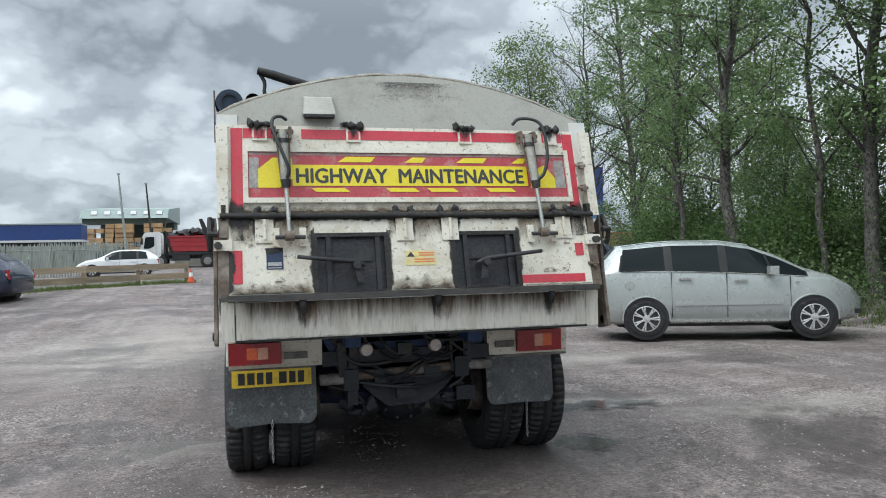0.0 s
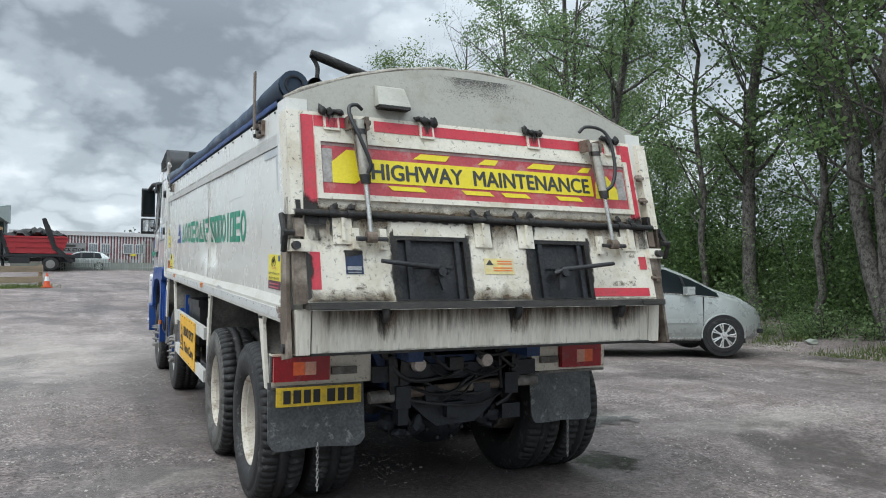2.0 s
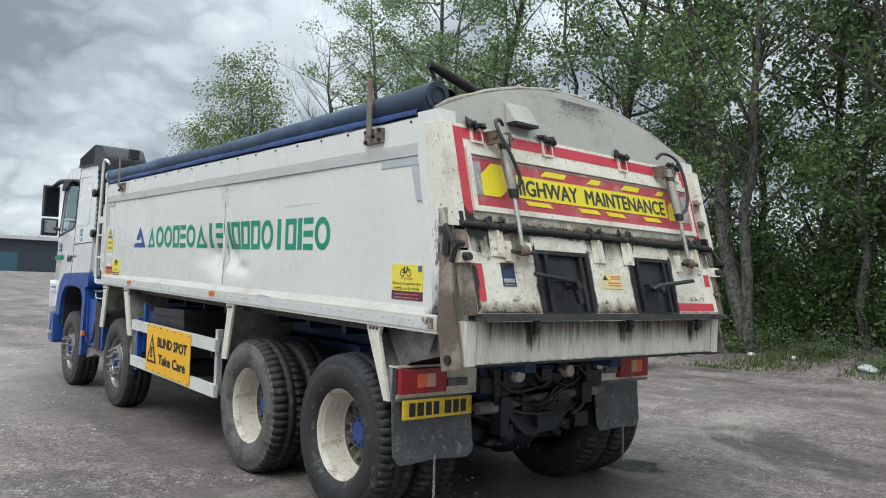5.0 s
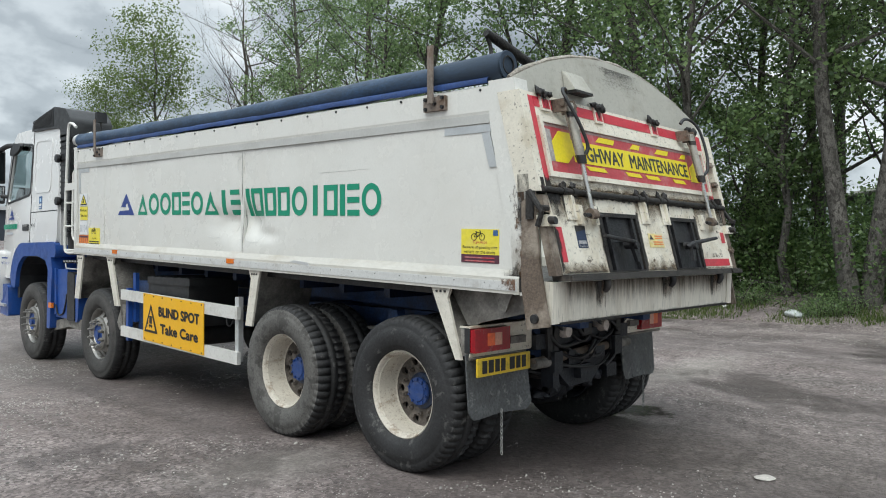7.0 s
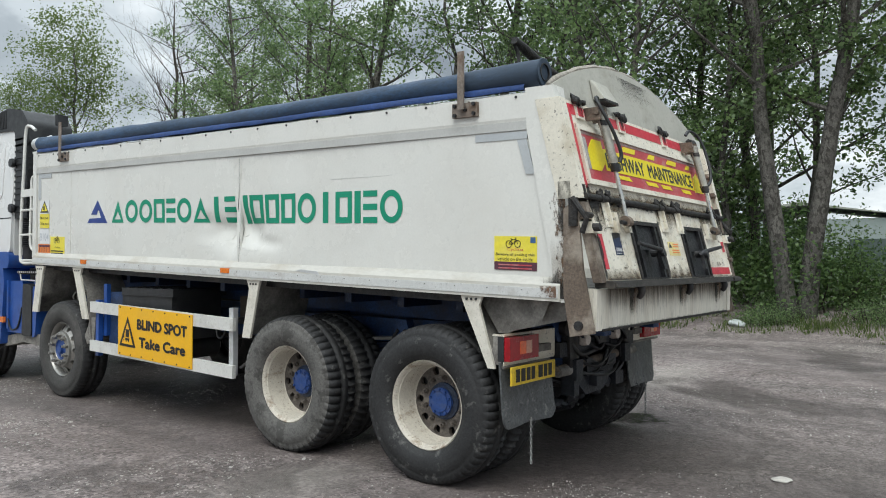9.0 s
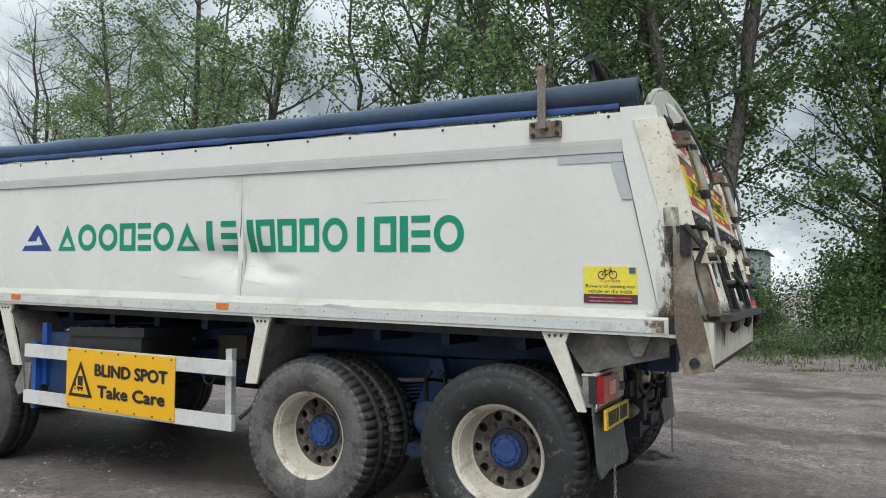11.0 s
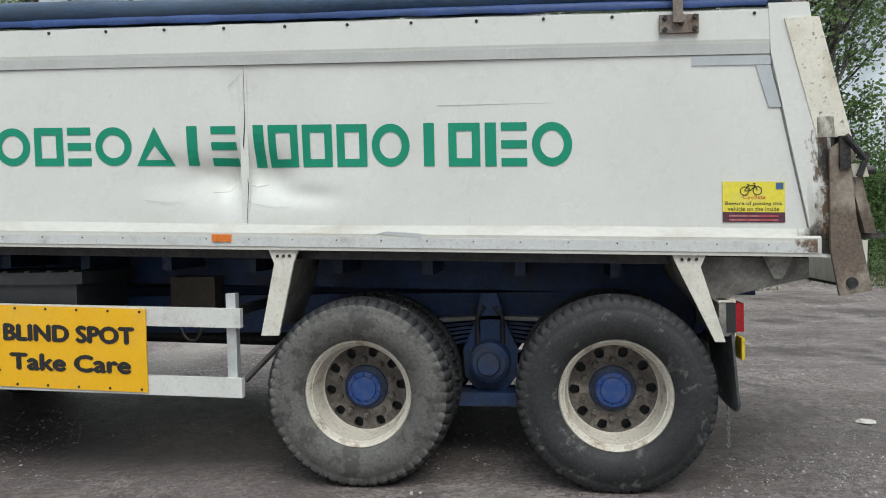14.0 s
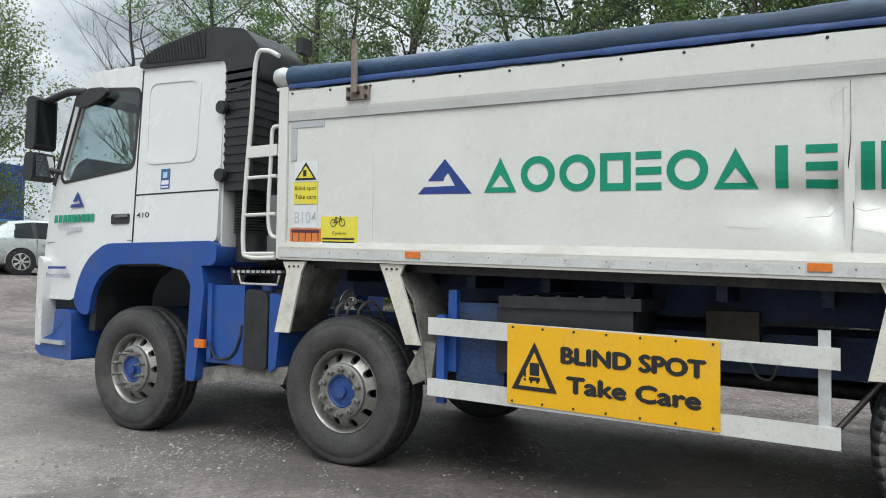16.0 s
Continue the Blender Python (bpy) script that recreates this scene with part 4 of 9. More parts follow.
def raked(bm):
    """The tipping body sits nose up by under two degrees."""
    for v in bm.verts:
        v.co.z += RAKE * v.co.y
    return bm


def rk(y, z):
    return z + RAKE * y


def gate_y(z):
    """The tailgate's face leans: its foot stands further back."""
    return -0.99 - 0.25 * (2.303 - z)


def leaned(bm):
    for v in bm.verts:
        v.co.y += gate_y(v.co.z)
    return bm


lorry = thing("tipper_truck", (0, 3, 0), "white four-axle tipper lorry, blue chassis, dirty tailgate, on gravel", "truck")
XS = -1.235  # face of the near side


DENTS = ((1.90, 1.66, 0.34, 0.14, 0.032), (2.25, 1.60, 0.30, 0.10, 0.024), (1.45, 1.78, 0.5, 0.18, 0.012), (1.98, 2.10, 0.10, 0.12, 0.010), (1.80, 1.63, 0.09, 0.10, 0.036), (2.06, 1.60, 0.07, 0.16, 0.034),
         (1.62, 1.55, 0.16, 0.05, 0.018), (2.42, 1.70, 0.10, 0.05, 0.014), (1.90, 1.70, 0.045, 0.10, 0.026), (2.03, 1.66, 0.045, 0.09, 0.028), (2.20, 1.66, 0.09, 0.06, 0.018))


def dent(y, z):
    """How far the side sheet is pushed in, z measured along the raked body."""
    d = 0.004 * math.sin(y * 2.1 + z) * math.sin(z * 5)
    for cy, cz, ry, rz, dep in DENTS:
        d += dep * math.exp(-((y - cy) / ry) ** 2 - ((z - RAKE * y - cz + 0.06) / rz) ** 2)
    return d


def follow_dents(ob):
    """Lay a thin shape on the dented sheet."""
    bm = bmesh.new()
    bm.from_mesh(ob.data)
    bmesh.ops.subdivide_edges(bm, edges=bm.edges[:], cuts=4, use_grid_fill=True)
    for v in bm.verts:
        v.co.x += dent(v.co.y, v.co.z - RAKE * v.co.y)
    bm.to_mesh(ob.data)
    bm.free()


def dented_panel(y0, y1, z0, z1, rear_slant, side=-1):
    """A sheet of the side with its dents and oil-canning."""
    bm = bmesh.new()
    ny, nz = (max(6, int((y1 - y0) / 0.02)), 44) if side < 0 else (12, 8)
    g = []
    for j in range(nz + 1):
        row = []
        for i in range(ny + 1):
            u, v = i / ny, j / nz
            ya = y0 + (rear_slant * v if rear_slant else 0)
            y = ya + (y1 - ya) * u
            z = z0 + (z1 - z0) * v
            row.append(bm.verts.new((side * (1.235 - dent(y, z)), y, z + RAKE * y)))
        g.append(row)
    for j in range(nz):
        for i in range(ny):
            bm.faces.new((g[j][i], g[j][i + 1], g[j + 1][i + 1], g[j + 1][i]))
    bd = [e for e in bm.edges if len(e.link_faces) == 1]
    ex = bmesh.ops.extrude_edge_only(bm, edges=bd)
    for v in [v for v in ex["geom"] if isinstance(v, bmesh.types.BMVert)]:
        v.co.x -= side * 0.04
    return bm


for side in (-1, 1):
    for y0, y1, sl in ((-0.945, 1.955, 0.18), (1.985, 4.775, 0), (4.795, 5.545, 0)):
        part("side_panel", dented_panel(y0, y1, 1.375, 2.247, sl, side), M_panel, lorry, "white sheet steel panel, dented beside the seam" if y0 > 0 else "", smooth=25)
    # seam strips between the sheets
    for y in (1.970, 4.785):
        part("seam_strip", raked(slab(side * 1.21, side * 1.232, y - 0.022, y + 0.022, 1.375, 2.247, 0.003)), M_panel, lorry)
    # bottom rail with a sloped ledge
    pr = [(-1.232, 1.388), (-1.262, 1.335), (-1.262, 1.243), (-1.13, 1.243), (-1.13, 1.388)]
    part("bottom_rail", raked(prism([(-side * x, z) for x, z in pr], "y", -1.0, 5.60, 0.006)), M_sill, lorry, "white bottom rail with scuffed ledge")
    part("rail_strip", raked(slab(side * 1.262, side * 1.267, -0.99, 5.59, 1.262, 1.316, 0.002)), M_strip, lorry, "scuffed pale grey-blue strip")
    part("panel_gap", raked(slab(side * 1.2335, side * 1.2365, -0.93, 5.55, 1.3755, 1.380, 0)), M_black, lorry)
    # top rail, and a grey strip that paints the shaded recess below it
    pr = [(-1.225, 2.247), (-1.243, 2.27), (-1.243, 2.30), (-1.248, 2.32), (-1.248, 2.462), (-1.235, 2.474), (-1.13, 2.474), (-1.13, 2.247)]
    part("top_rail", raked(prism([(-side * x, z) for x, z in pr], "y", -0.90, 5.60, 0.0)), M_panel, lorry)
    part("grey_strip", raked(slab(side * 1.243, side * 1.2475, -0.77, 5.56, 2.248, 2.302, 0.002)), M_shade_grey, lorry)
    # corner posts
    post = [(-0.952, 1.37), (-0.775, 2.252), (-0.765, 2.495), (-0.955, 2.495), (-1.045, 1.90), (-1.075, 1.24), (-1.0, 1.24)]
    part("corner_post", raked(prism(post, "x", side * 1.13, side * 1.252, 0.01)), M_panel, lorry)
    part("front_post", raked(slab(side * 1.14, side * 1.255, 5.548, 5.63, 1.25, 2.50, 0.01)), M_panel, lorry)
    part("rear_wing", leaned(prism([(side * 1.255, 1.80), (side * 1.262, 2.39), (side * 1.19, 2.39), (side * 1.19, 1.80)], "y", -0.03, 0.13, 0.006)), M_gate, lorry)
part("headboard", raked(slab(-1.14, 1.14, 5.56, 5.62, 1.25, 2.56, 0.01)), M_panel, lorry)
part("body_floor", raked(slab(-1.14, 1.14, -0.98, 5.56, 1.19, 1.255, 0.01)), M_steel_dark, lorry, "grimy steel body floor")
part("load_bed", raked(slab(-1.13, 1.13, -0.85, 5.55, 1.26, 1.30, 0.0)), M_steel_dark, lorry)
for k in range(12):
    y = -0.6 + k * 0.53
    part("cross_bearer", raked(slab(-0.92, 0.92, y, y + 0.06, 1.10, 1.188, 0.006)), M_blue_oil, lorry)
for x in (-0.42, 0.42):
    part("sub_frame", raked(slab(x - 0.05, x + 0.05, -0.9, 5.5, 0.98, 1.186, 0.006)), M_blue_dirty, lorry)

# the torn and buckled seam on the near side
bm = bmesh.new()
tube(bm, [(-1.2365 + 0.012 * math.exp(-((z - 1.72) / 0.12) ** 2), 1.962 + 0.012 * math.exp(-((z - 1.80) / 0.10) ** 2) - 0.010 * math.exp(-((z - 1.58) / 0.09) ** 2), rk(1.96, z)) for z in (1.38 + 0.0425 * k for k in range(21))], [0.0010 + 0.0035 * math.exp(-((1.38 + 0.0425 * k - 1.75) / 0.16) ** 2) for k in range(21)], 5)
part("seam_gap", bm, M_steel_dark, lorry, "dark open seam between the sheets")
for pts in ([(1.945, 1.60), (1.90, 1.585), (1.84, 1.60)], [(2.02, 1.60), (2.06, 1.56), (2.16, 1.555)]):
    part("crease", tube(bmesh.new(), [(XS + 0.012, y, rk(y, z)) for y, z in pts], 0.002, 4), M_rail, lorry)

# rivets, marker lamps and tapes on the near side
for k in range(19):
    y = -0.70 + k * 0.345
    part("rivet", lathe([(-1.247, 0.009), (-1.254, 0.008), (-1.256, 0.003)], 8, "x", False, None, (0, y, rk(y, 2.448))), M_steel_dark, lorry)
for k in range(26):
    y = -0.75 + k * 0.245
    part("rivet", lathe([(-1.266, 0.0045), (-1.269, 0.004)], 6, "x", False, None, (0, y, rk(y, 1.30))), M_steel_dark, lorry)
for y in (2.10, 4.45):
    part("side_marker_lamp", raked(slab(-1.275, -1.262, y - 0.055, y + 0.055, 1.285, 1.325, 0.006, 2)), M_light_amber, lorry, "amber side marker lamp")
part("reflective_tape", raked(slab(-1.2435, -1.2355, -0.775, -0.40, 2.195, 2.240, 0)), M_tape_silver, lorry)
part("reflective_tape", raked(prism([(-0.770, 2.192), (-0.705, 2.192), (-0.765, 1.985), (-0.825, 1.985)], "x", -1.2355, -1.2440)), M_tape_silver, lorry)
part("reflective_tape", raked(slab(-1.2435, -1.2355, 5.22, 5.52, 2.195, 2.240, 0)), M_tape_silver, lorry)
part("reflective_tape", raked(slab(-1.2435, -1.2355, 5.465, 5.52, 1.96, 2.192, 0)), M_tape_silver, lorry)

# a company's name on the side: plain shapes in its green
RIGHT, UP = (0, -1, RAKE * -1), (0, 0, 1)


def shape_row(y0, y1, z0, h, kinds, name, material):
    """A row of plain shapes: bars, stacks of bars, rings, triangles and frames."""
    width = {"bar": 0.3, "stem": 0.8, "tri": 1.05, "ring": 1.05, "frame": 0.85, "stack": 0.68}
    gap = 0.13
    k = (y0 - y1) / (sum(width[c] for c in kinds) + gap * (len(kinds) - 1))
    y = y0
    for c in kinds:
        W, t = width[c] * k, 0.043
        o = (XS - 0.001, y, rk(y, z0))
        if c == "stem":
            ob = decal(name, material, lorry, (o[0], y - W * 0.32, o[2]), RIGHT, UP, W * 0.36, h, 0.002)
        elif c == "bar":
            ob = decal(name, material, lorry, o, RIGHT, UP, W, h, 0.002)
        elif c == "stack":
            for j in range(3):
                follow_dents(decal(name, material, lorry, (o[0], y, o[2] + j * (h - t) / 2), RIGHT, UP, W, t, 0.002))
        elif c == "tri":
            ob = poly_decal(name, material, lorry, o, RIGHT, UP, [(0, 0), (W, 0), (W * 0.5, h)], 0.002, "", [(t * 1.15, t * 0.75), (W - t * 1.15, t * 0.75), (W * 0.5, h - t * 2.4)])
        elif c == "ring":
            ang = [2 * math.pi * i / 28 for i in range(28)]
            ob = poly_decal(name, material, lorry, o, RIGHT, UP, [(W / 2 + W / 2 * math.cos(a), h / 2 + h / 2 * math.sin(a)) for a in ang], 0.002, "",
                       [(W / 2 + (W / 2 - t) * math.cos(a), h / 2 + (h / 2 - t) * math.sin(a)) for a in ang])
        else:
            ob = poly_decal(name, material, lorry, o, RIGHT, UP, [(0, 0), (W, 0), (W, h), (0, h)], 0.002, "", [(t, t), (W - t, t), (W - t, h - t), (t, h - t)])
        if c != "stack":
            follow_dents(ob)
        y -= W + gap * k


shape_row(3.955, 2.02, 1.703, 0.216, ["tri", "ring", "ring", "frame", "stack", "ring", "tri", "stem", "stack"], "lettering_shape", M_green)
shape_row(1.92, 0.20, 1.695, 0.228, ["bar", "frame", "frame", "frame", "ring", "stem", "frame", "bar", "stack", "ring"], "lettering_shape", M_green)
o = (XS - 0.001, 4.436, rk(4.436, 1.70))
poly_decal("triangle_emblem", M_blue_vinyl, lorry, o, RIGHT, UP, [(0, 0), (0.395, 0), (0.20, 0.225), (0.075, 0.085), (0.19, 0.085), (0.20, 0.115), (0.225, 0.135), (0.275, 0.052), (0.045, 0.045)], 0.004, "blue triangular emblem")

# stickers
def sticker(y, z, w, h, material, label=""):
    return decal("sticker", material, lorry, (XS - 0.001, y, rk(y, z)), RIGHT, UP, w, h, 0.0035, label)


st = sticker(-0.54, 1.462, 0.298, 0.153, M_sticker, "yellow cyclist warning sticker")
sticker(-0.54, 1.412, 0.298, 0.05, M_maroon)
words("sticker_text", "Cyclists", M_red, lorry, (XS - 0.006, -0.635, rk(-0.6, 1.523)), RIGHT, UP, 0.022, 0.11)
words("sticker_text", "Beware of passing this", M_black, lorry, (XS - 0.006, -0.553, rk(-0.6, 1.494)), RIGHT, UP, 0.023, 0.27)
words("sticker_text", "vehicle on the inside", M_black, lorry, (XS - 0.006, -0.565, rk(-0.6, 1.469)), RIGHT, UP, 0.021, 0.245)
for zz in (1.440, 1.420):
    decal("print_bar", M_red_matt, lorry, (XS - 0.0055, -0.57, rk(-0.6, zz)), RIGHT, UP, 0.235, 0.008, 0.001)
decal("sticker_badge", M_fors, lorry, (XS - 0.0055, -0.795, rk(-0.8, 1.577)), RIGHT, UP, 0.035, 0.033, 0.001)


def bicycle(y, z, s, material):
    """A small printed bicycle."""
    bm = bmesh.new()
    x = XS - 0.0062
    for c in (0, 1.0):
        frame_prism([(y - s * (c + 0.36 * math.cos(a)), z + s * 0.36 * math.sin(a)) for a in (k * math.pi / 8 for k in range(16))],
                    [(y - s * (c + 0.30 * math.cos(a)), z + s * 0.30 * math.sin(a)) for a in (k * math.pi / 8 for k in range(16))], "x", x, x - 0.001, bm)
    for a, b in (((0, 0), (0.28, 0.42)), ((0.28, 0.42), (0.85, 0.42)), ((0.28, 0.42), (0.45, 0)), ((0.45, 0), (0.85, 0.42)), ((0, 0), (0.45, 0)), ((0.78, 0.58), (1.0, 0)), ((0.68, 0.6), (0.85, 0.55)), ((0.18, 0.5), (0.38, 0.5))):
        tube(bm, [(x, y - s * a[0], z + s * a[1]), (x, y - s * b[0], z + s * b[1])], 0.03 * s, 4)
    part("sticker_bicycle", bm, material, lorry)


bicycle(-0.645, rk(-0.65, 1.568), 0.062, M_black)
bicycle(5.12, rk(5.1, 1.512), 0.075, M_black)
sticker(5.232, 1.355, 0.318, 0.20, M_sticker, "yellow cyclist sticker")
words("sticker_text", "Cyclists", M_black, lorry, (XS - 0.006, 5.13, rk(5.1, 1.425)), RIGHT, UP, 0.026, 0.12)
for zz in (1.398, 1.373):
    decal("print_bar", M_black, lorry, (XS - 0.0055, 5.215, rk(5.1, zz)), RIGHT, UP, 0.275, 0.012, 0.001)
sticker(5.486, 1.805, 0.216, 0.145, M_white_st)
sticker(5.486, 1.645, 0.216, 0.155, M_sticker, "yellow blind spot sticker")
poly_decal("sticker_triangle", M_black, lorry, (XS - 0.005, 5.478, rk(5.47, 1.815)), RIGHT, UP, [(0, 0), (0.20, 0), (0.10, 0.13)], 0.001)
poly_decal("sticker_triangle", M_sticker, lorry, (XS - 0.0065, 5.478, rk(5.47, 1.815)), RIGHT, UP, [(0.028, 0.016), (0.172, 0.016), (0.10, 0.105)], 0.001)
decal("print_bar", M_black, lorry, (XS - 0.008, 5.40, rk(5.4, 1.842)), RIGHT, UP, 0.03, 0.045, 0.001)
words("sticker_text", "Blind spot", M_black, lorry, (XS - 0.006, 5.475, rk(5.47, 1.735)), RIGHT, UP, 0.038, 0.195)
words("sticker_text", "Take care", M_black, lorry, (XS - 0.006, 5.475, rk(5.47, 1.680)), RIGHT, UP, 0.033, 0.195)
sticker(5.486, 1.475, 0.216, 0.155, M_white_st)
words("fleet_number", "B104", M_grey_print, lorry, (XS - 0.006, 5.475, rk(5.47, 1.505)), RIGHT, UP, 0.085, 0.20, 0.01)
sticker(5.515, 1.345, 0.285, 0.125, M_orange_st, "orange maker's sticker")
for zz in (1.352, 1.440):
    decal("print_bar", M_maroon, lorry, (XS - 0.0055, 5.50, rk(5.47, zz)), RIGHT, UP, 0.255, 0.022, 0.001)
for k in range(5):
    decal("print_bar", M_maroon, lorry, (XS - 0.0055, 5.49 - k * 0.058, rk(5.47, 1.378)), RIGHT, UP, 0.006, 0.055, 0.001)

# scratch and crease on the side
for pts in ([(0.9, 2.035), (0.35, 2.04), (-0.15, 2.075), (-0.40, 2.085)], [(-0.42, 2.155), (-0.50, 2.155), (-0.51, 2.14)], [(1.95, 1.52), (1.80, 1.49), (1.72, 1.50)], [(2.55, 1.53), (2.42, 1.515), (2.33, 1.525)], [(1.98, 2.22), (2.05, 2.16), (2.03, 2.08)]):
    part("scratch", tube(bmesh.new(), [(XS - 0.0005, y, rk(y, z) - 0.02) for y, z in pts], 0.0011, 4), M_alu, lorry)

# tarpaulin roll with its stays
def tarpaulin():
    bm = bmesh.new()
    pts = []
    for i in range(60):
        y = -0.85 + 6.41 * i / 59
        sag = 0.022 * math.sin(math.pi * i / 59) ** 0.7
        pts.append((-1.178 + 0.008 * math.sin(y * 3.1), y, rk(y, 2.586) - sag + 0.004 * math.sin(y * 1.9 + 1) + 0.002 * math.sin(y * 7)))
    tube(bm, pts, [0.086 - 0.011 * math.sin(math.pi * i / 59) ** 0.5 + 0.002 * math.sin(i * 1.7) + 0.0025 * math.sin(i * 0.6) for i in range(60)], 20, False)
    lathe([(-0.85, 0.086), (-0.858, 0.083), (-0.858, 0.056), (-0.70, 0.054), (-0.55, 0.03)], 20, "y", False, bm, (-1.178, 0, rk(-0.8, 2.590)))
    roll = part("tarpaulin_roll", bm, M_navy, lorry, "navy tarpaulin rolled along the side", smooth=50)
    part("roll_end", frame_prism([(-1.178 + 0.054 * math.cos(k * math.pi / 12), rk(-0.8, 2.59) + 0.054 * math.sin(k * math.pi / 12)) for k in range(24)], [(-1.178 + 0.047 * math.cos(k * math.pi / 12), rk(-0.8, 2.59) + 0.047 * math.sin(k * math.pi / 12)) for k in range(24)], "y", -0.862, -0.55), M_plastic, roll)
    bm = bmesh.new()
    tube(bm, [(-1.03, -0.78, rk(-0.8, 2.62)), (-1.03, 5.5, rk(5.5, 2.60))], 0.050, 16, False)
    tube(bm, [(-1.03, -0.78, rk(-0.8, 2.62)), (-1.03, -0.2, rk(-0.2, 2.62))], 0.040, 16, False)
    part("tarpaulin_tube", bm, M_plastic, lorry, smooth=50)
    bm = bmesh.new()
    rows = []
    for i in range(70):
        y = -0.76 + 6.30 * i / 69
        s = 0.006 * math.sin(i * 1.3) + 0.004 * math.sin(i * 2.9)
        rows.append([bm.verts.new((-1.238 + s * 0.3, y, rk(y, 2.528))), bm.verts.new((-1.258 + s * 0.4, y, rk(y, 2.508))), bm.verts.new((-1.252 + s * 0.3, y, rk(y, 2.484) + s * 0.6)), bm.verts.new((-1.235, y, rk(y, 2.49)))])
    for a, b in zip(rows, rows[1:]):
        for k in range(3):
            bm.faces.new((a[k], a[k + 1], b[k + 1], b[k]))
    part("tarpaulin_hem", bm, M_navy_edge, lorry, "blue tarpaulin hem", smooth=60)


tarpaulin()
for y in (-0.325, 4.925):
    part("stay_post", raked(slab(-1.300, -1.290, y - 0.024, y + 0.024, 2.40, 2.765, 0.004)), M_stay, lorry, "rusty steel stay")
    br = part("stay_bracket", raked(slab(-1.272, -1.248, y - 0.105, y + 0.085, 2.355, 2.445, 0.006)), M_stay, lorry)
    for dy, dz in ((-0.085, 2.37), (-0.085, 2.43), (0.06, 2.37), (0.06, 2.43), (-0.02, 2.40)):
        part("bolt", lathe([(-1.272, 0.013), (-1.288, 0.012)], 6, "x", False, None, (0, y + dy, rk(y, dz))), M_steel_dark, br)
# swing arm over the rear of the load
bm = bmesh.new()
tube(bm, [(-0.995, -0.53, 2.86), (-0.90, -0.535, 2.835), (-0.60, -0.55, 2.745), (-0.2, -0.56, 2.66)], [0.026, 0.032, 0.034, 0.034], 10)
part("swing_arm", bm, M_tar, lorry, "black sheeting arm", smooth=50)
part("arm_hose", tube(bmesh.new(), curve_pts([(-0.985, -0.52, 2.85), (-0.95, -0.53, 2.78), (-0.95, -0.54, 2.70), (-0.90, -0.54, 2.66), (-0.80, -0.55, 2.70)]), 0.014, 6), M_tar, lorry)

# ---- tailgate ----
gate = part("tailgate", leaned(prism([(-1.19, 1.82), (-1.19, 2.40), (1.15, 2.40), (1.15, 1.82)], "y", 0.0, 0.06, 0.006)), M_gate, lorry, "white upper tailgate with hazard markings")
arch = [(-1.235, 2.40), (-1.25, 2.468)] + [(-1.25 + 2.45 * k / 24, 2.468 + 0.307 * (1 - abs(2 * k / 24 - 1) ** 2.0)) for k in range(1, 24)] + [(1.20, 2.472), (1.19, 2.40)]
part("arched_rear_board", leaned(prism(arch, "y", 0.005, 0.055, 0.0)), mat("speckled_grey_white_paint", (0.43, 0.42, 0.37), 0.5, var=0.06, scale=2, dirt=(0.29, 0.27, 0.22), dirt_amount=0.6, dirt_scale=5, dirt_edge=(0.5, 0.7), grime=0.25), lorry, "arched rear board speckled with tar")
bm = bmesh.new()
edge = [(x, gate_y(z) + 0.03, z + 0.004 + 0.006 * math.sin(x * 31) * math.sin(x * 9)) for x, z in arch[1:-1]]
tube(bm, edge, [0.016 + 0.007 * abs(math.sin(i * 2.3)) for i in range(len(edge))], 6)
part("torn_edge_strip", bm, mat("frayed_canvas", (0.36, 0.33, 0.28), 0.85, var=0.25, scale=20, bump=0.5, bump_scale=60), lorry, "frayed canvas strip along the arch", smooth=60)
wedge = [(-0.722, 2.47, 0.0), (-0.516, 2.47, 0.0), (-0.526, 2.605, 0.0), (-0.712, 2.605, 0.0), (-0.722, 2.47, -0.075), (-0.516, 2.47, -0.075), (-0.532, 2.59, -0.03), (-0.706, 2.59, -0.03)]
bm = bmesh.new()
vs = [bm.verts.new((x, y, z)) for x, z, y in wedge]
for q in ((0, 1, 2, 3), (4, 7, 6, 5), (0, 4, 5, 1), (1, 5, 6, 2), (2, 6, 7, 3), (3, 7, 4, 0)):
    bm.faces.new([vs[i] for i in q])
part("camera_hood", leaned(bevelled(bm, 0.008)), MATS["speckled_grey_white_paint"], lorry, "cream sheet metal hood")
part("hood_slot", leaned(slab(-0.715, -0.523, -0.078, -0.004, 2.452, 2.470, 0.002)), M_tar, lorry)


def on_gate(name, pts, material, d0, d1, label="", parent=None, bevel=0.0):
    """A plate on the tailgate's face, from d0 to d1 metres proud of it."""
    return part(name, leaned(prism(pts, "y", -d1, -d0, bevel)), material, parent or gate, label)


def sheet(pts, axis, d):
    """One flat face, for a stain on a surface."""
    bm = bmesh.new()
    bm.faces.new([bm.verts.new({"x": (d, a, b), "y": (a, d, b)}[axis]) for a, b in pts])
    return bm


def stain(name, pts, material, d, parent, label=""):
    return part(name, leaned(sheet(pts, "y", -d)), material, parent, label)


def rect(x0, x1, z0, z1):
    return [(x0, z0), (x1, z0), (x1, z1), (x0, z1)]


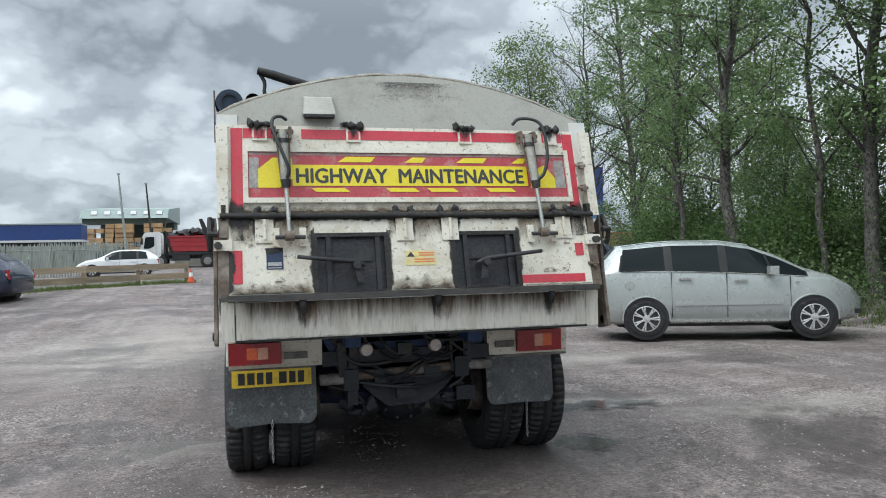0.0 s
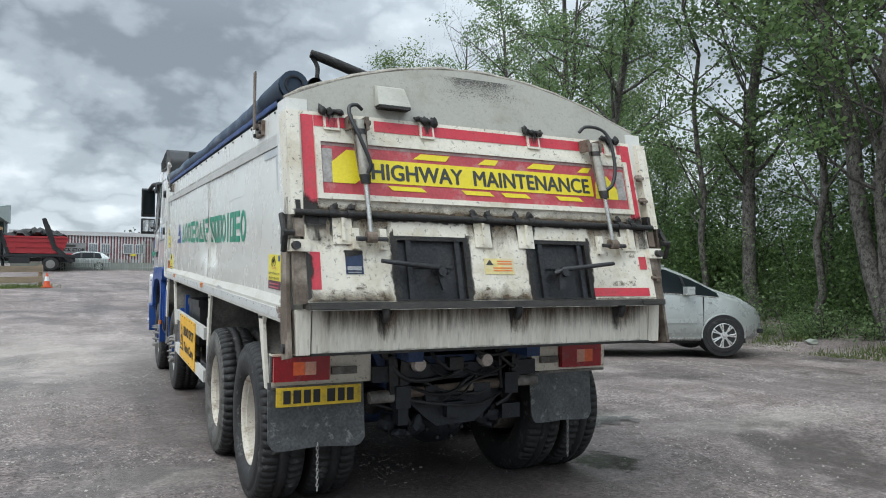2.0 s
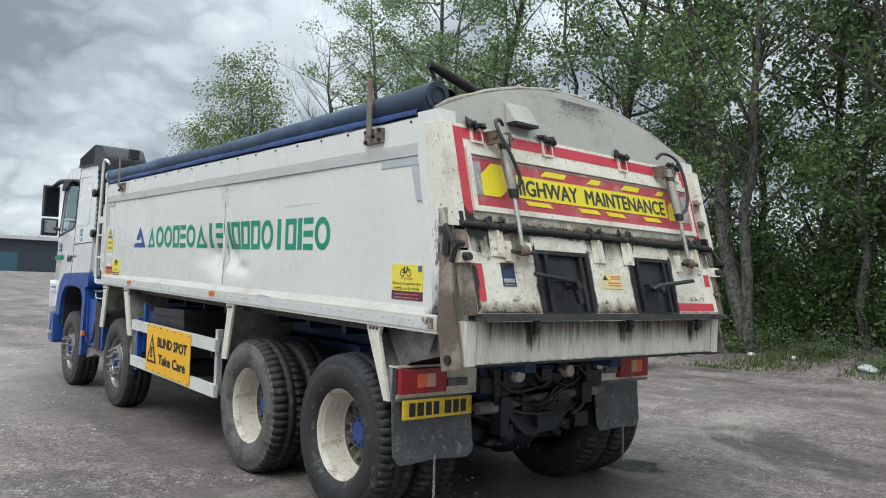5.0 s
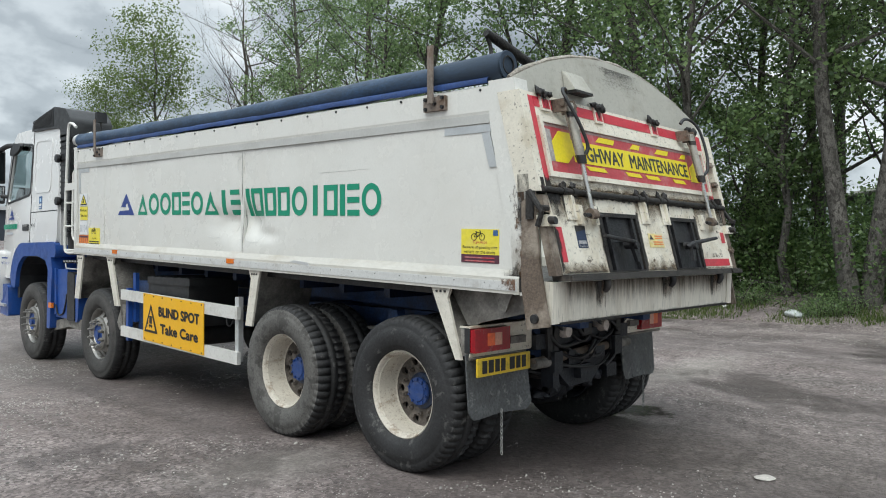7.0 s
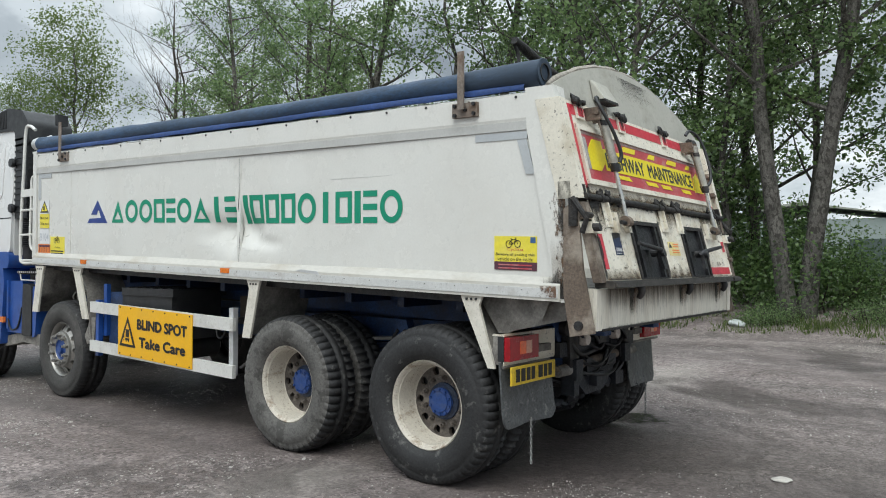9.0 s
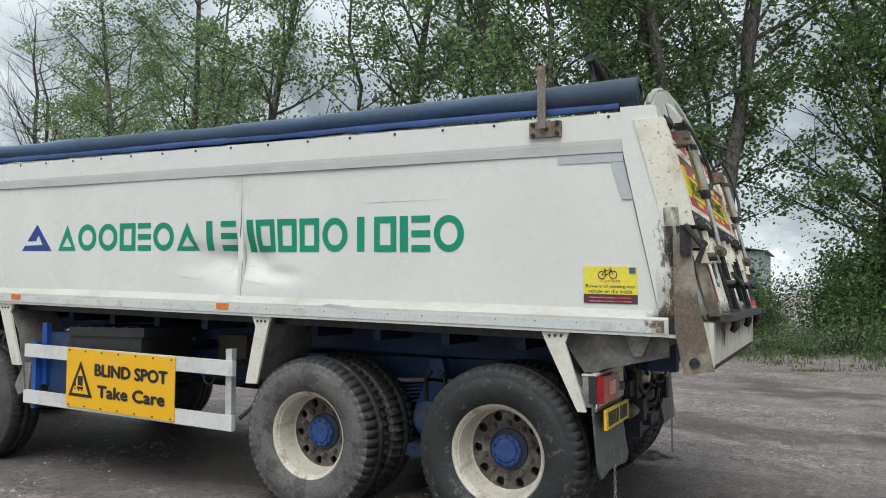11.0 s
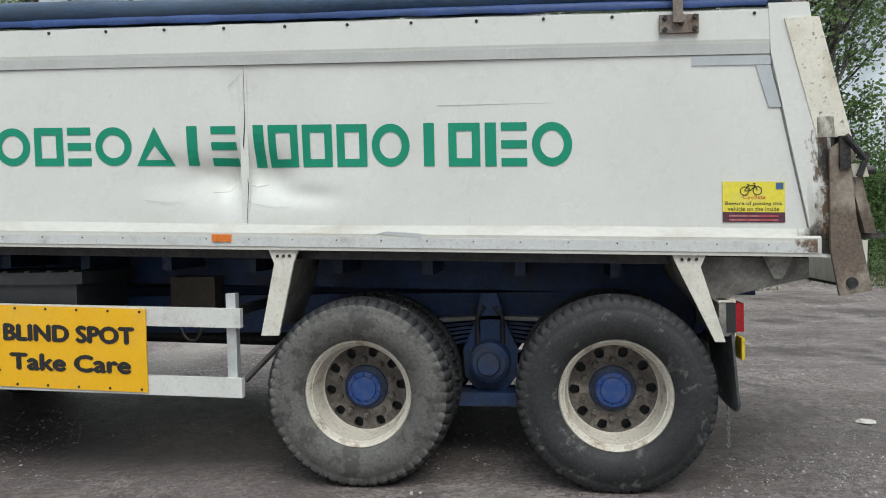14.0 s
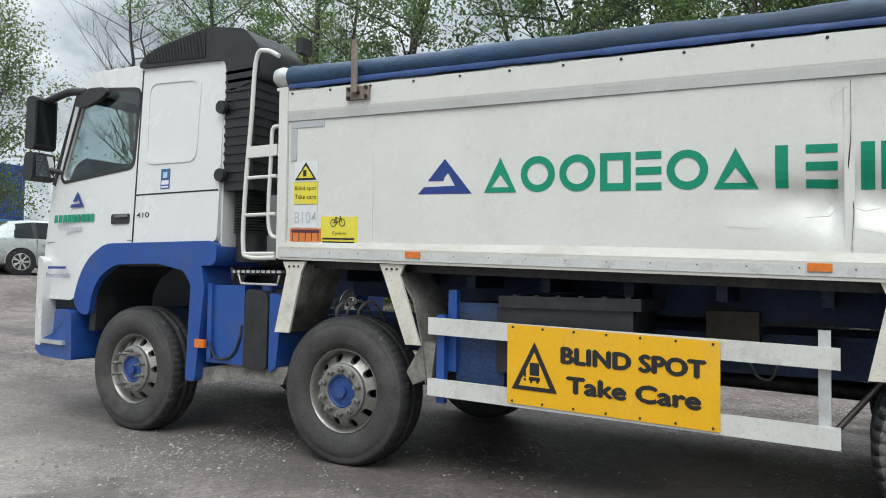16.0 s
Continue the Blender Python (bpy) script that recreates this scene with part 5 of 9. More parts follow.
# red border
for pts in (rect(-1.173, -1.102, 1.86, 2.378), rect(-1.098, -0.90, 2.315, 2.378), rect(-0.735, -0.448, 2.313, 2.378), rect(-0.355, 0.308, 2.313, 2.378), rect(0.40, 0.77, 2.313, 2.378), rect(0.915, 1.06, 2.313, 2.378), rect(1.064, 1.138, 1.84, 2.378)):
    on_gate("red_tape", pts, M_red, 0.0, 0.003)
# framed sign
sign = on_gate("sign_board", rect(-1.07, 1.055, 1.925, 2.225), M_red_matt, 0.0, 0.010, "red and yellow highway maintenance board")
fr = leaned(frame_prism(rect(-1.102, 1.085, 1.895, 2.258), rect(-1.07, 1.055, 1.927, 2.224), "y", -0.022, 0.0))
part("sign_frame", bevelled(fr, 0.003), M_gate, gate)
on_gate("faded_band", rect(-1.065, 1.05, 2.203, 2.222), mat("weathered_vinyl", (0.36, 0.24, 0.23), 0.6, var=0.2, scale=9, dirt=(0.55, 0.5, 0.47), dirt_amount=0.6, dirt_scale=8), 0.010, 0.012)
on_gate("faded_patch", rect(-1.065, -1.005, 1.99, 2.185), mat("bare_grey_backing", (0.40, 0.38, 0.36), 0.6, var=0.2, scale=14, dirt=(0.2, 0.12, 0.12), dirt_amount=0.5, dirt_scale=12), 0.010, 0.0125)
on_gate("faded_patch", rect(0.975, 1.045, 1.99, 2.185), MATS["bare_grey_backing"], 0.010, 0.0125)
on_gate("yellow_panel", rect(-0.80, 0.772, 2.003, 2.140), M_yellow, 0.010, 0.0135)
on_gate("yellow_panel", [(-1.01, 1.99), (-0.88, 1.99), (-0.80, 2.05), (-0.80, 2.185), (-0.92, 2.185), (-1.01, 2.11)], M_yellow, 0.010, 0.0132)
on_gate("yellow_panel", [(0.79, 1.99), (0.972, 1.99), (0.972, 2.06), (0.90, 2.15), (0.80, 2.10)], M_yellow, 0.010, 0.0132)
for x, w in ((-0.512, 0.245), (-0.076, 0.15), (0.275, 0.22), (0.665, 0.115)):
    on_gate("chevron", [(x, 2.160), (x + w - 0.03, 2.160), (x + w, 2.196), (x + 0.055, 2.196)], M_yellow, 0.010, 0.0134)
for x, w in ((-0.685, 0.245), (-0.21, 0.225), (0.064, 0.215), (0.467, 0.215)):
    on_gate("chevron", [(x + 0.03, 1.963), (x + w, 1.963), (x + w - 0.035, 1.989), (x, 1.989)], M_yellow, 0.010, 0.0134)
up_g = (0, 0.2425, 0.97)
words("sign_letter", "HIGHWAY  MAINTENANCE", M_ink, gate, (-0.775, gate_y(2.022) - 0.0148, 2.022), (1, 0, 0), up_g, 0.097, 1.515, 0.0, 0.002, "", 0.0042, True)
def lump(bm, centre, size, seed):
    """An uneven blob of dried tar."""
    r = bmesh.ops.create_icosphere(bm, subdivisions=2, radius=1.0)
    for v in r["verts"]:
        k = 1 + 0.75 * noise.noise(v.co * 1.6 + Vector((seed * 1.7, seed * 0.3, 0)))
        v.co = Vector(centre) + Vector((v.co.x * size[0], v.co.y * size[1], v.co.z * size[2])) * k


# hinge tabs along the top
for x in (-0.997, -0.402, 0.354, 0.973):
    tb = on_gate("hinge_tab", rect(x - 0.046, x + 0.046, 2.298, 2.40), M_gate, 0.003, 0.016, "white hinge tab", None, 0.004)
    if x < 0.9:
        on_gate("tab_tape", rect(x - 0.034, x + 0.034, 2.312, 2.37), M_red, 0.016, 0.018, "", tb)
    bm = bmesh.new()
    tube(bm, [(x - 0.062, -0.022, 2.408), (x + 0.062, -0.022, 2.408)], 0.013, 8)
    for k, dx in enumerate((-0.055, -0.012, 0.048)):
        lump(bm, (x + dx, -0.022, 2.412 + 0.008 * math.sin(x * 9 + k)), (0.024, 0.02, 0.026 + 0.008 * math.sin(x * 5 + k * 2)), int(x * 100) + k)
    part("hinge", leaned(bm), M_tar, gate, "tar-covered hinge", smooth=60)
# locking rams with rods and hoses
for x, lean_x in ((-0.858, 0.026), (0.778, 0.040)):
    ram = part("hydraulic_ram", leaned(tube(bmesh.new(), [(x, -0.085, 2.355), (x + lean_x * 0.5, -0.085, 2.02)], 0.029, 18)), M_ram, gate, "cream hydraulic ram", smooth=50)
    for dx in (-0.043, 0.043):
        part("ram_rail", leaned(tube(bmesh.new(), [(x + dx, -0.075, 2.375), (x + lean_x * 0.5 + dx * 0.6, -0.075, 2.02)], 0.006, 6)), M_rust, ram)
    part("ram_collar", leaned(tube(bmesh.new(), [(x + lean_x * 0.5, -0.085, 2.035), (x + lean_x * 0.55, -0.085, 1.985)], [0.034, 0.027], 16)), M_steel_dark, ram, smooth=50)
    part("ram_band", leaned(tube(bmesh.new(), [(x + lean_x * 0.1, -0.085, 2.30), (x + lean_x * 0.13, -0.085, 2.27)], 0.033, 16)), M_steel_dark, ram, smooth=50)
    xe = x + lean_x
    part("ram_rod", leaned(tube(bmesh.new(), [(x + lean_x * 0.55, -0.085, 1.985), (xe, -0.075, 1.70)], 0.0145, 12)), M_chrome, ram, "bright steel ram rod", smooth=50)
    for dx in (-0.048, 0.048):
        part("ram_bracket", leaned(slab(x + dx - 0.010, x + dx + 0.010, -0.10, 0.0, 2.30, 2.378, 0.004)), M_rust, ram)
    part("ram_pin", leaned(tube(bmesh.new(), [(x - 0.068, -0.085, 2.345), (x + 0.068, -0.085, 2.345)], 0.016, 10)), M_rust, ram, smooth=50)
    h = [(x + 0.03, -0.07, 2.425), (x - 0.01, -0.09, 2.445), (x - 0.055, -0.10, 2.425), (x - 0.06, -0.12, 2.36), (x - 0.02, -0.14, 2.24), (x + 0.03, -0.14, 2.10), (x + 0.02, -0.12, 2.04)] if x < 0 else \
        [(x - 0.10, -0.08, 2.425), (x - 0.05, -0.10, 2.465), (x + 0.06, -0.11, 2.455), (x + 0.105, -0.13, 2.38), (x + 0.105, -0.14, 2.20), (x + 0.07, -0.13, 2.08), (x + 0.03, -0.11, 2.04)]
    part("hydraulic_hose", leaned(tube(bmesh.new(), curve_pts(h, 5), 0.0115, 8)), M_plastic, ram, "black hydraulic hose", smooth=60)
    part("rod_eye", leaned(lathe([(xe - 0.028, 0.032), (xe + 0.028, 0.032)], 14, "x", False, None, (0, -0.075, 1.685))), M_rust, ram)
    for dx in (-0.10, 0.06):
        part("rod_lug", leaned(slab(xe + dx, xe + dx + 0.04, -0.05, 0.0, 1.62, 1.735, 0.005)), M_gate, ram)
    part("lug_pin", leaned(tube(bmesh.new(), [(xe - 0.085, -0.075, 1.675), (xe + 0.095, -0.075, 1.675)], 0.013, 8)), M_steel_dark, ram)
# black hinge bar between the leaves
bar = part("hinge_bar", leaned(tube(bmesh.new(), [(-1.24, -0.035, 1.812), (1.20, -0.035, 1.806)], 0.0185, 12)), M_tar, gate, "tar-coated hinge bar", smooth=50)
for x in (-0.98, -0.11, 0.19, 0.98):
    for dx in (-0.05, 0.05):
        bm = lathe([(x + dx - 0.022, 0.025), (x + dx + 0.022, 0.025)], 12, "x", False, None, (0, -0.035, 1.812))
        lump(bm, (x + dx + 0.01 * math.sin(x * 30), -0.03, 1.842), (0.024, 0.018, 0.028), int(x * 50 + dx * 100))
        part("bar_knuckle", leaned(bm), M_tar, bar, smooth=45)
    on_gate("bar_plate", rect(x - 0.055, x + 0.055, 1.645, 1.79), M_gate, 0.02, 0.03, "", None, 0.004)
    on_gate("bar_rib", rect(x - 0.008, x + 0.008, 1.665, 1.79), M_gate, 0.03, 0.05)
# lower leaf with two chute doors
lower = part("lower_tailgate", leaned(frame_prism(rect(-1.195, 1.155, 1.33, 1.80), rect(-1.19, 1.15, 1.335, 1.795), "y", -0.02, 0.05)), M_gate, lorry)
for pts in (rect(-1.195, -0.682, 1.335, 1.80), rect(-0.229, 0.200, 1.335, 1.80), rect(0.637, 1.155, 1.335, 1.80), rect(-0.682, -0.229, 1.690, 1.80), rect(0.200, 0.637, 1.690, 1.80)):
    part("lower_leaf", leaned(prism(pts, "y", -0.02, 0.04, 0.0)), M_gate, lower, "cream steel stained with tar")
for x0, x1, s in ((-0.682, -0.229, -1), (0.200, 0.637, 1)):
    door = part("chute_door", leaned(slab(x0 + 0.005, x1 - 0.005, 0.0, 0.03, 1.335, 1.69, 0.004)), M_door, lower, "black steel chute door")
    part("door_surround", leaned(frame_prism(rect(x0 - 0.012, x1 + 0.012, 1.335, 1.70), rect(x0 + 0.018, x1 - 0.018, 1.345, 1.675), "y", -0.028, 0.0)), M_tar, lower)
    for x in (x0 + 0.07, x1 - 0.075):
        part("door_guide", leaned(slab(x, x + 0.03, -0.025, 0.0, 1.345, 1.68, 0.004)), M_door, lower)
    part("door_rib", leaned(slab(x0 + 0.10, x1 - 0.10, -0.012, 0.0, 1.52, 1.535, 0.003)), M_door, lower)
    m = (x0 + x1) / 2
    o = x0 - 0.11 if s < 0 else x1 + 0.14
    lev = part("chute_lever", leaned(bevelled(tube(bmesh.new(), [(o, -0.10, 1.555 if s < 0 else 1.56), (m - s * 0.02, -0.09, 1.520), (m - s * 0.07, -0.06, 1.495)], [0.012, 0.016, 0.014], 10), 0)), M_door, lower, "black steel lever", smooth=50)
    part("lever_arm", leaned(prism([(m - s * 0.02 - 0.026, 1.505), (m - s * 0.02 + 0.026, 1.505), (m - s * 0.045 + 0.018, 1.395), (m - s * 0.045 - 0.022, 1.395)], "y", -0.085, -0.06, 0.004)), M_door, lower)
    part("lever_boss", leaned(lathe([(-0.11, 0.024), (-0.02, 0.026)], 12, "y", False, None, (m - s * 0.02, 0, 1.50))), M_door, lower)
for pts in (rect(-1.168, -1.112, 1.40, 1.60), rect(0.652, 1.095, 1.352, 1.405), rect(1.05, 1.108, 1.525, 1.608)):
    on_gate("red_tape", pts, M_red, 0.02, 0.023, "", lower)
on_gate("badge", rect(-0.972, -0.872, 1.482, 1.603), mat("navy_badge", (0.022, 0.040, 0.095), 0.5, var=0.2, scale=20), 0.02, 0.023, "blue badge with torn corner", lower)
for z, h in ((1.503, 0.022), (1.488, 0.007)):
    on_gate("print_bar", rect(-0.963, -0.883, z, z + h), M_white_st, 0.023, 0.0245, "", lower)
on_gate("badge_tear", [(-0.972, 1.575), (-0.872, 1.59), (-0.872, 1.612), (-0.978, 1.612)], M_tar, 0.0235, 0.025, "", lower)
on_gate("warning_sticker", rect(-0.116, 0.085, 1.487, 1.580), mat("faded_yellow_sticker", (0.74, 0.62, 0.25), 0.55, var=0.12, scale=12, dirt=(0.62, 0.56, 0.42), dirt_amount=0.8, dirt_scale=14, dirt_edge=(0.45, 0.6)), 0.02, 0.023, "worn yellow warning sticker", lower)
on_gate("print_bar", [(-0.108, 1.54), (-0.055, 1.54), (-0.08, 1.573)], M_ink, 0.023, 0.024, "", lower)
for z in (1.560, 1.545, 1.520, 1.505):
    on_gate("print_bar", rect(-0.03 if z > 1.53 else -0.06, 0.07, z, z + 0.008), M_orange_st, 0.023, 0.024, "", lower)
# side latches, lips
for s, x in ((-1, -1.22), (1, 1.18)):
    part("latch_plate", leaned(slab(x - 0.055, x + 0.05, -0.05, 0.02, 1.60, 1.665, 0.008)), M_gate, lower)
    part("latch_pin", leaned(lathe([(-0.09, 0.022), (0.0, 0.024)], 12, "y", False, None, (x - 0.01 + s * 0.02, 0, 1.632))), M_steel_dark, lower)
    part("edge_strip", leaned(slab(x - 0.035, x + 0.03, -0.022, 0.03, 1.325, 1.60, 0.005)), M_rust, lower)
    part("upper_block", leaned(slab(x - 0.02, x + 0.03, -0.025, 0.03, 1.68, 1.78, 0.008)), M_rust, lower)
    part("edge_tar", leaned(slab(x - 0.012, x + 0.014, -0.035, 0.02, 1.79, 1.88, 0.008)), M_tar, lower)
for z in (2.15, 1.99, 1.47):
    bm = lathe([(1.13, 0.012), (1.20, 0.012)], 10, "x", False, None, (0, -0.03, z))
    box(bm, 1.16, 1.185, -0.04, 0.0, z - 0.022, z + 0.022)
    part("side_catch", leaned(bm), M_rust, gate)
part("chute_ledge", leaned(slab(-1.20, 1.16, -0.070, 0.05, 1.296, 1.333, 0.006)), M_ledge, lorry, "grimy dark ledge")
part("ledge_step", leaned(slab(-1.19, -1.02, -0.082, -0.03, 1.300, 1.325, 0.005)), M_ledge, lorry)
part("ledge_step", leaned(slab(0.98, 1.16, -0.082, -0.03, 1.300, 1.325, 0.005)), M_ledge, lorry)
lip = [(-1.215, 1.287), (-1.208, 1.062), (-1.178, 1.062), (-1.155, 1.287)]
apron = part("chute_apron", prism(lip, "x", -1.155, 1.105, 0.004), M_chute, lorry, "cream steel apron streaked with bitumen")
for x in (-1.165, 1.108):
    part("apron_end", prism([(-1.222, 1.29), (-1.214, 1.055), (-1.10, 1.055), (-1.10, 1.29)], "x", x - 0.075 if x < 0 else x, x if x < 0 else x + 0.085, 0.004), M_chute, apron)
part("apron_edge", slab(-1.16, 1.11, -1.220, -1.17, 1.048, 1.062, 0.003), M_tar, apron)
for x in (-0.765, 0.075, 0.84):
    bm = tube(bmesh.new(), curve_pts([(x, -1.225, 1.312), (x, -1.27, 1.30), (x, -1.282, 1.26), (x, -1.262, 1.225)], 4), [0.017, 0.018, 0.019, 0.02, 0.022, 0.023, 0.023, 0.023, 0.022, 0.021, 0.020, 0.018, 0.016], 8)
    part("chute_hook", bm, M_steel_dark, apron, "black steel hook", smooth=60)
    part("rust_run", sheet(rect(x - 0.03, x + 0.13, 1.075, 1.285), "y", -1.2194), M_rust_run, apron, "brown rust run")
    part("bitumen_run", sheet(rect(x - 0.05, x + 0.05, 1.085, 1.285), "y", -1.2197), M_run, apron, "run of black bitumen")
part("bitumen_stain", sheet(rect(-1.15, 1.10, 1.12, 1.287), "y", -1.2192), M_streak, apron)
part("bitumen_stain", sheet(rect(-1.15, 1.10, 1.064, 1.088), "y", -1.2190), M_streak_up, apron)
# rusty side plates that carry the apron
for s in (-1, 1):
    pl = part("side_plate", prism([(-1.035, 1.74), (-1.12, 1.80), (-1.155, 1.40), (-1.225, 1.045), (-1.075, 1.02), (-1.035, 1.25)], "x", s * 1.262, s * 1.282, 0.006), M_rust, lorry, "rusty steel side plate")
    part("plate_eye", lathe([(s * 1.262, 0.028), (s * 1.295, 0.026)], 14, "x", False, None, (0, -1.13, 1.085)), M_steel_dark, pl)
    lt = bmesh.new()
    box(lt, s * 1.285 - 0.012, s * 1.285 + 0.012, -1.125, -1.075, 1.64, 1.80)
    tube(lt, [(s * 1.30, -1.10, 1.80), (s * 1.30, -1.19, 1.68), (s * 1.30, -1.16, 1.60)], 0.016, 8)
    tube(lt, [(s * 1.25, -1.19, 1.70), (s * 1.31, -1.19, 1.70)], 0.018, 8)
    part("gate_latch", bevelled(lt, 0.004), M_tar, lorry, "greasy black gate latch")

# tar and rust stains on the tailgate
M_fleck = smear_mat("sparse_tar_flecks", (0.03, 0.026, 0.022), 0.05, 22, 2, False, 0.01, 0.175, 0.85, (1, 1, 1), 0.05)
M_haze = smear_mat("brown_grime_below", (0.13, 0.090, 0.05), 0.22, 11, 2, False, 0.28, 0.06, 0.75, (1, 1, 0.3), 0.06)
M_haze_up = smear_mat("brown_grime_above", (0.13, 0.090, 0.05), 0.22, 11, 2, True, 0.28, 0.06, 0.75, (1, 1, 0.6), 0.06)
M_side_r = smear_mat("tar_smear_beside_door", (0.022, 0.019, 0.017), 0.07, 14, 0, False, 0.34, 0.10, 0.9, (1, 1, 0.5), 0.08)
M_side_l = smear_mat("tar_smear_beyond_door", (0.022, 0.019, 0.017), 0.07, 14, 0, True, 0.34, 0.10, 0.9, (1, 1, 0.5), 0.08)
M_bar_up = smear_mat("tar_below_bar", (0.022, 0.019, 0.017), 0.06, 18, 2, False, 0.40, 0.06, 0.9, (0.6, 1, 1), 0.02)
M_bar_down = smear_mat("tar_above_bar", (0.022, 0.019, 0.017), 0.06, 18, 2, True, 0.40, 0.06, 0.9, (0.6, 1, 1), 0.02)
for k, (pts, m_) in enumerate(((rect(-1.18, 1.14, 1.825, 1.865), M_bar_down), (rect(-1.18, -1.06, 1.83, 1.97), M_flake_down), (rect(1.0, 1.14, 1.83, 1.96), M_flake_down), (rect(-1.18, 1.14, 1.825, 1.90), M_haze_up), (rect(-1.17, 1.13, 1.83, 2.39), M_fleck))):
    stain("tar_stain", pts, m_, 0.0036 + k * 0.0005, gate)
k = 0
for x0, x1 in ((-1.19, -0.69), (-0.225, 0.195), (0.642, 1.15)):
    for pts, m_ in ((rect(x0, x1, 1.60, 1.80), M_haze), (rect(x0, x1, 1.336, 1.44 if x0 < 0.6 else 1.352), M_haze_up), (rect(x0, x1, 1.41, 1.79), M_fleck), (rect(x0, x1, 1.336, 1.41 if x0 < 0.6 else 1.352), M_flake_down)):
        stain("tar_stain", pts, m_, 0.0235 + (k % 4) * 0.0005, lower)
        k += 1
for k, (pts, m_) in enumerate(((rect(-1.19, 1.15, 1.75, 1.80), M_bar_up), (rect(-1.19, -1.06, 1.61, 1.79), M_smear_up), (rect(-0.755, -0.682, 1.34, 1.74), M_side_r), (rect(-0.229, -0.155, 1.34, 1.74), M_side_l), (rect(0.135, 0.200, 1.34, 1.74), M_side_r), (rect(0.637, 0.70, 1.42, 1.74), M_side_l), (rect(-1.19, -1.12, 1.34, 1.60), M_side_l))):
    stain("tar_stain", pts, m_, 0.0256 + k * 0.0002, lower)
# brown flaking low on the leaf
M_flaked = smear_mat("brown_flaking_paint", (0.10, 0.065, 0.035), 0.05, 16, 2, True, 0.10, 0.13, 0.85, (0.6, 1, 1), 0.12)
for x0, x1, z1 in ((-1.10, -0.72, 1.46), (-0.20, 0.19, 1.45), (0.66, 1.02, 1.52), (-1.12, -0.98, 1.70), (0.95, 1.12, 1.70)):
    stain("flaked_paint", rect(x0, x1, z1 - 0.10, z1), M_flaked, 0.0280, lower)
# drips below the hinges, and greasy edges beside the latches
M_drip = smear_mat("thin_tar_drip", (0.024, 0.020, 0.017), 0.12, 40, 2, False, 0.30, 0.04, 0.85, (1, 1, 0.12), 0.45)
for x in (-1.04, -0.93, -0.16, -0.05, 0.14, 0.25, 0.93, 1.04):
    stain("tar_drip", rect(x - 0.022, x + 0.022, 1.58, 1.79), M_drip, 0.0272, lower)
for x in (-0.997, -0.402, 0.354, 0.973):
    stain("tar_drip", rect(x - 0.055, x + 0.055, 2.26, 2.40), M_drip, 0.0190, gate)
for x0, x1 in ((-1.19, -1.10), (1.06, 1.15)):
    stain("tar_stain", rect(x0, x1, 1.66, 1.80), M_smear_all, 0.0276, lower)
    stain("tar_stain", rect(x0, x1, 1.82, 2.02), M_smear_down, 0.0068, gate)
# fine tar spatter under the arch
part("tar_spatter", leaned(sheet([(-0.48, 2.58), (0.48, 2.58), (0.50, 2.69), (0.34, 2.728), (-0.34, 2.728), (-0.48, 2.69)], "y", 0.0025)), smear_mat("fine_tar_spatter", (0.06, 0.058, 0.052), 0.06, 130, 2, False, 0.10, 0.05, 0.7, (1, 1, 1), 0.35), lorry, "fine black tar spatter")
part("tar_spatter", leaned(sheet(rect(-0.60, 0.62, 2.42, 2.64), "y", 0.0015)), smear_mat("sparse_tar_spatter", (0.08, 0.078, 0.07), 0.05, 110, 2, False, 0.10, 0.17, 0.7, (1, 1, 1), 0.3), lorry)
# dirt on the rear corner of the near side
part("corner_stain", raked(sheet([(-1.05, 1.26), (-0.96, 1.26), (-0.90, 1.95), (-1.03, 1.95)], "x", -1.2545)), M_brown_down, lorry)
part("corner_stain", raked(sheet([(-1.06, 1.26), (-0.90, 1.26), (-0.86, 1.60), (-1.04, 1.60)], "x", -1.2555)), M_smear_down, lorry)
M_speckle = smear_mat("rust_speckle", (0.14, 0.075, 0.035), 0.06, 34, 1, True, 0.26, 0.10, 0.8, (1, 1, 0.45), 0.1)
for z0, z1 in ((1.30, 1.62), (1.58, 1.95), (1.95, 2.30)):
    part("rust_stain", raked(sheet([(-1.055 + 0.045 * (z0 - 1.3), z0), (-0.93 + 0.09 * (z0 - 1.3), z0), (-0.93 + 0.09 * (z1 - 1.3), z1), (-1.055 + 0.045 * (z1 - 1.3), z1)], "x", -1.2550)), M_speckle, lorry, "rust speckle on the body's corner")
part("latch_grease", raked(sheet([(-1.09, 1.62), (-0.99, 1.62), (-0.985, 1.95), (-1.06, 1.95)], "x", -1.2562)), M_smear_all, lorry, "black grease behind the latch")
part("rail_stain", raked(sheet([(-0.98, 1.26), (-0.72, 1.26), (-0.72, 1.33), (-0.98, 1.33)], "x", -1.2690)), smear_mat("rust_scab", (0.16, 0.09, 0.055), 0.08, 30, 1, True, 0.2, 0.12, 0.9, (1, 1, 1)), lorry, "rusty scab on the rail")
part("rail_scuff", raked(prism([(0.98, 1.315), (1.24, 1.335), (1.18, 1.35), (1.0, 1.34)], "x", -1.2560, -1.2640)), M_alu, lorry)

# ---- wheels ----
TYRE_R = 0.518


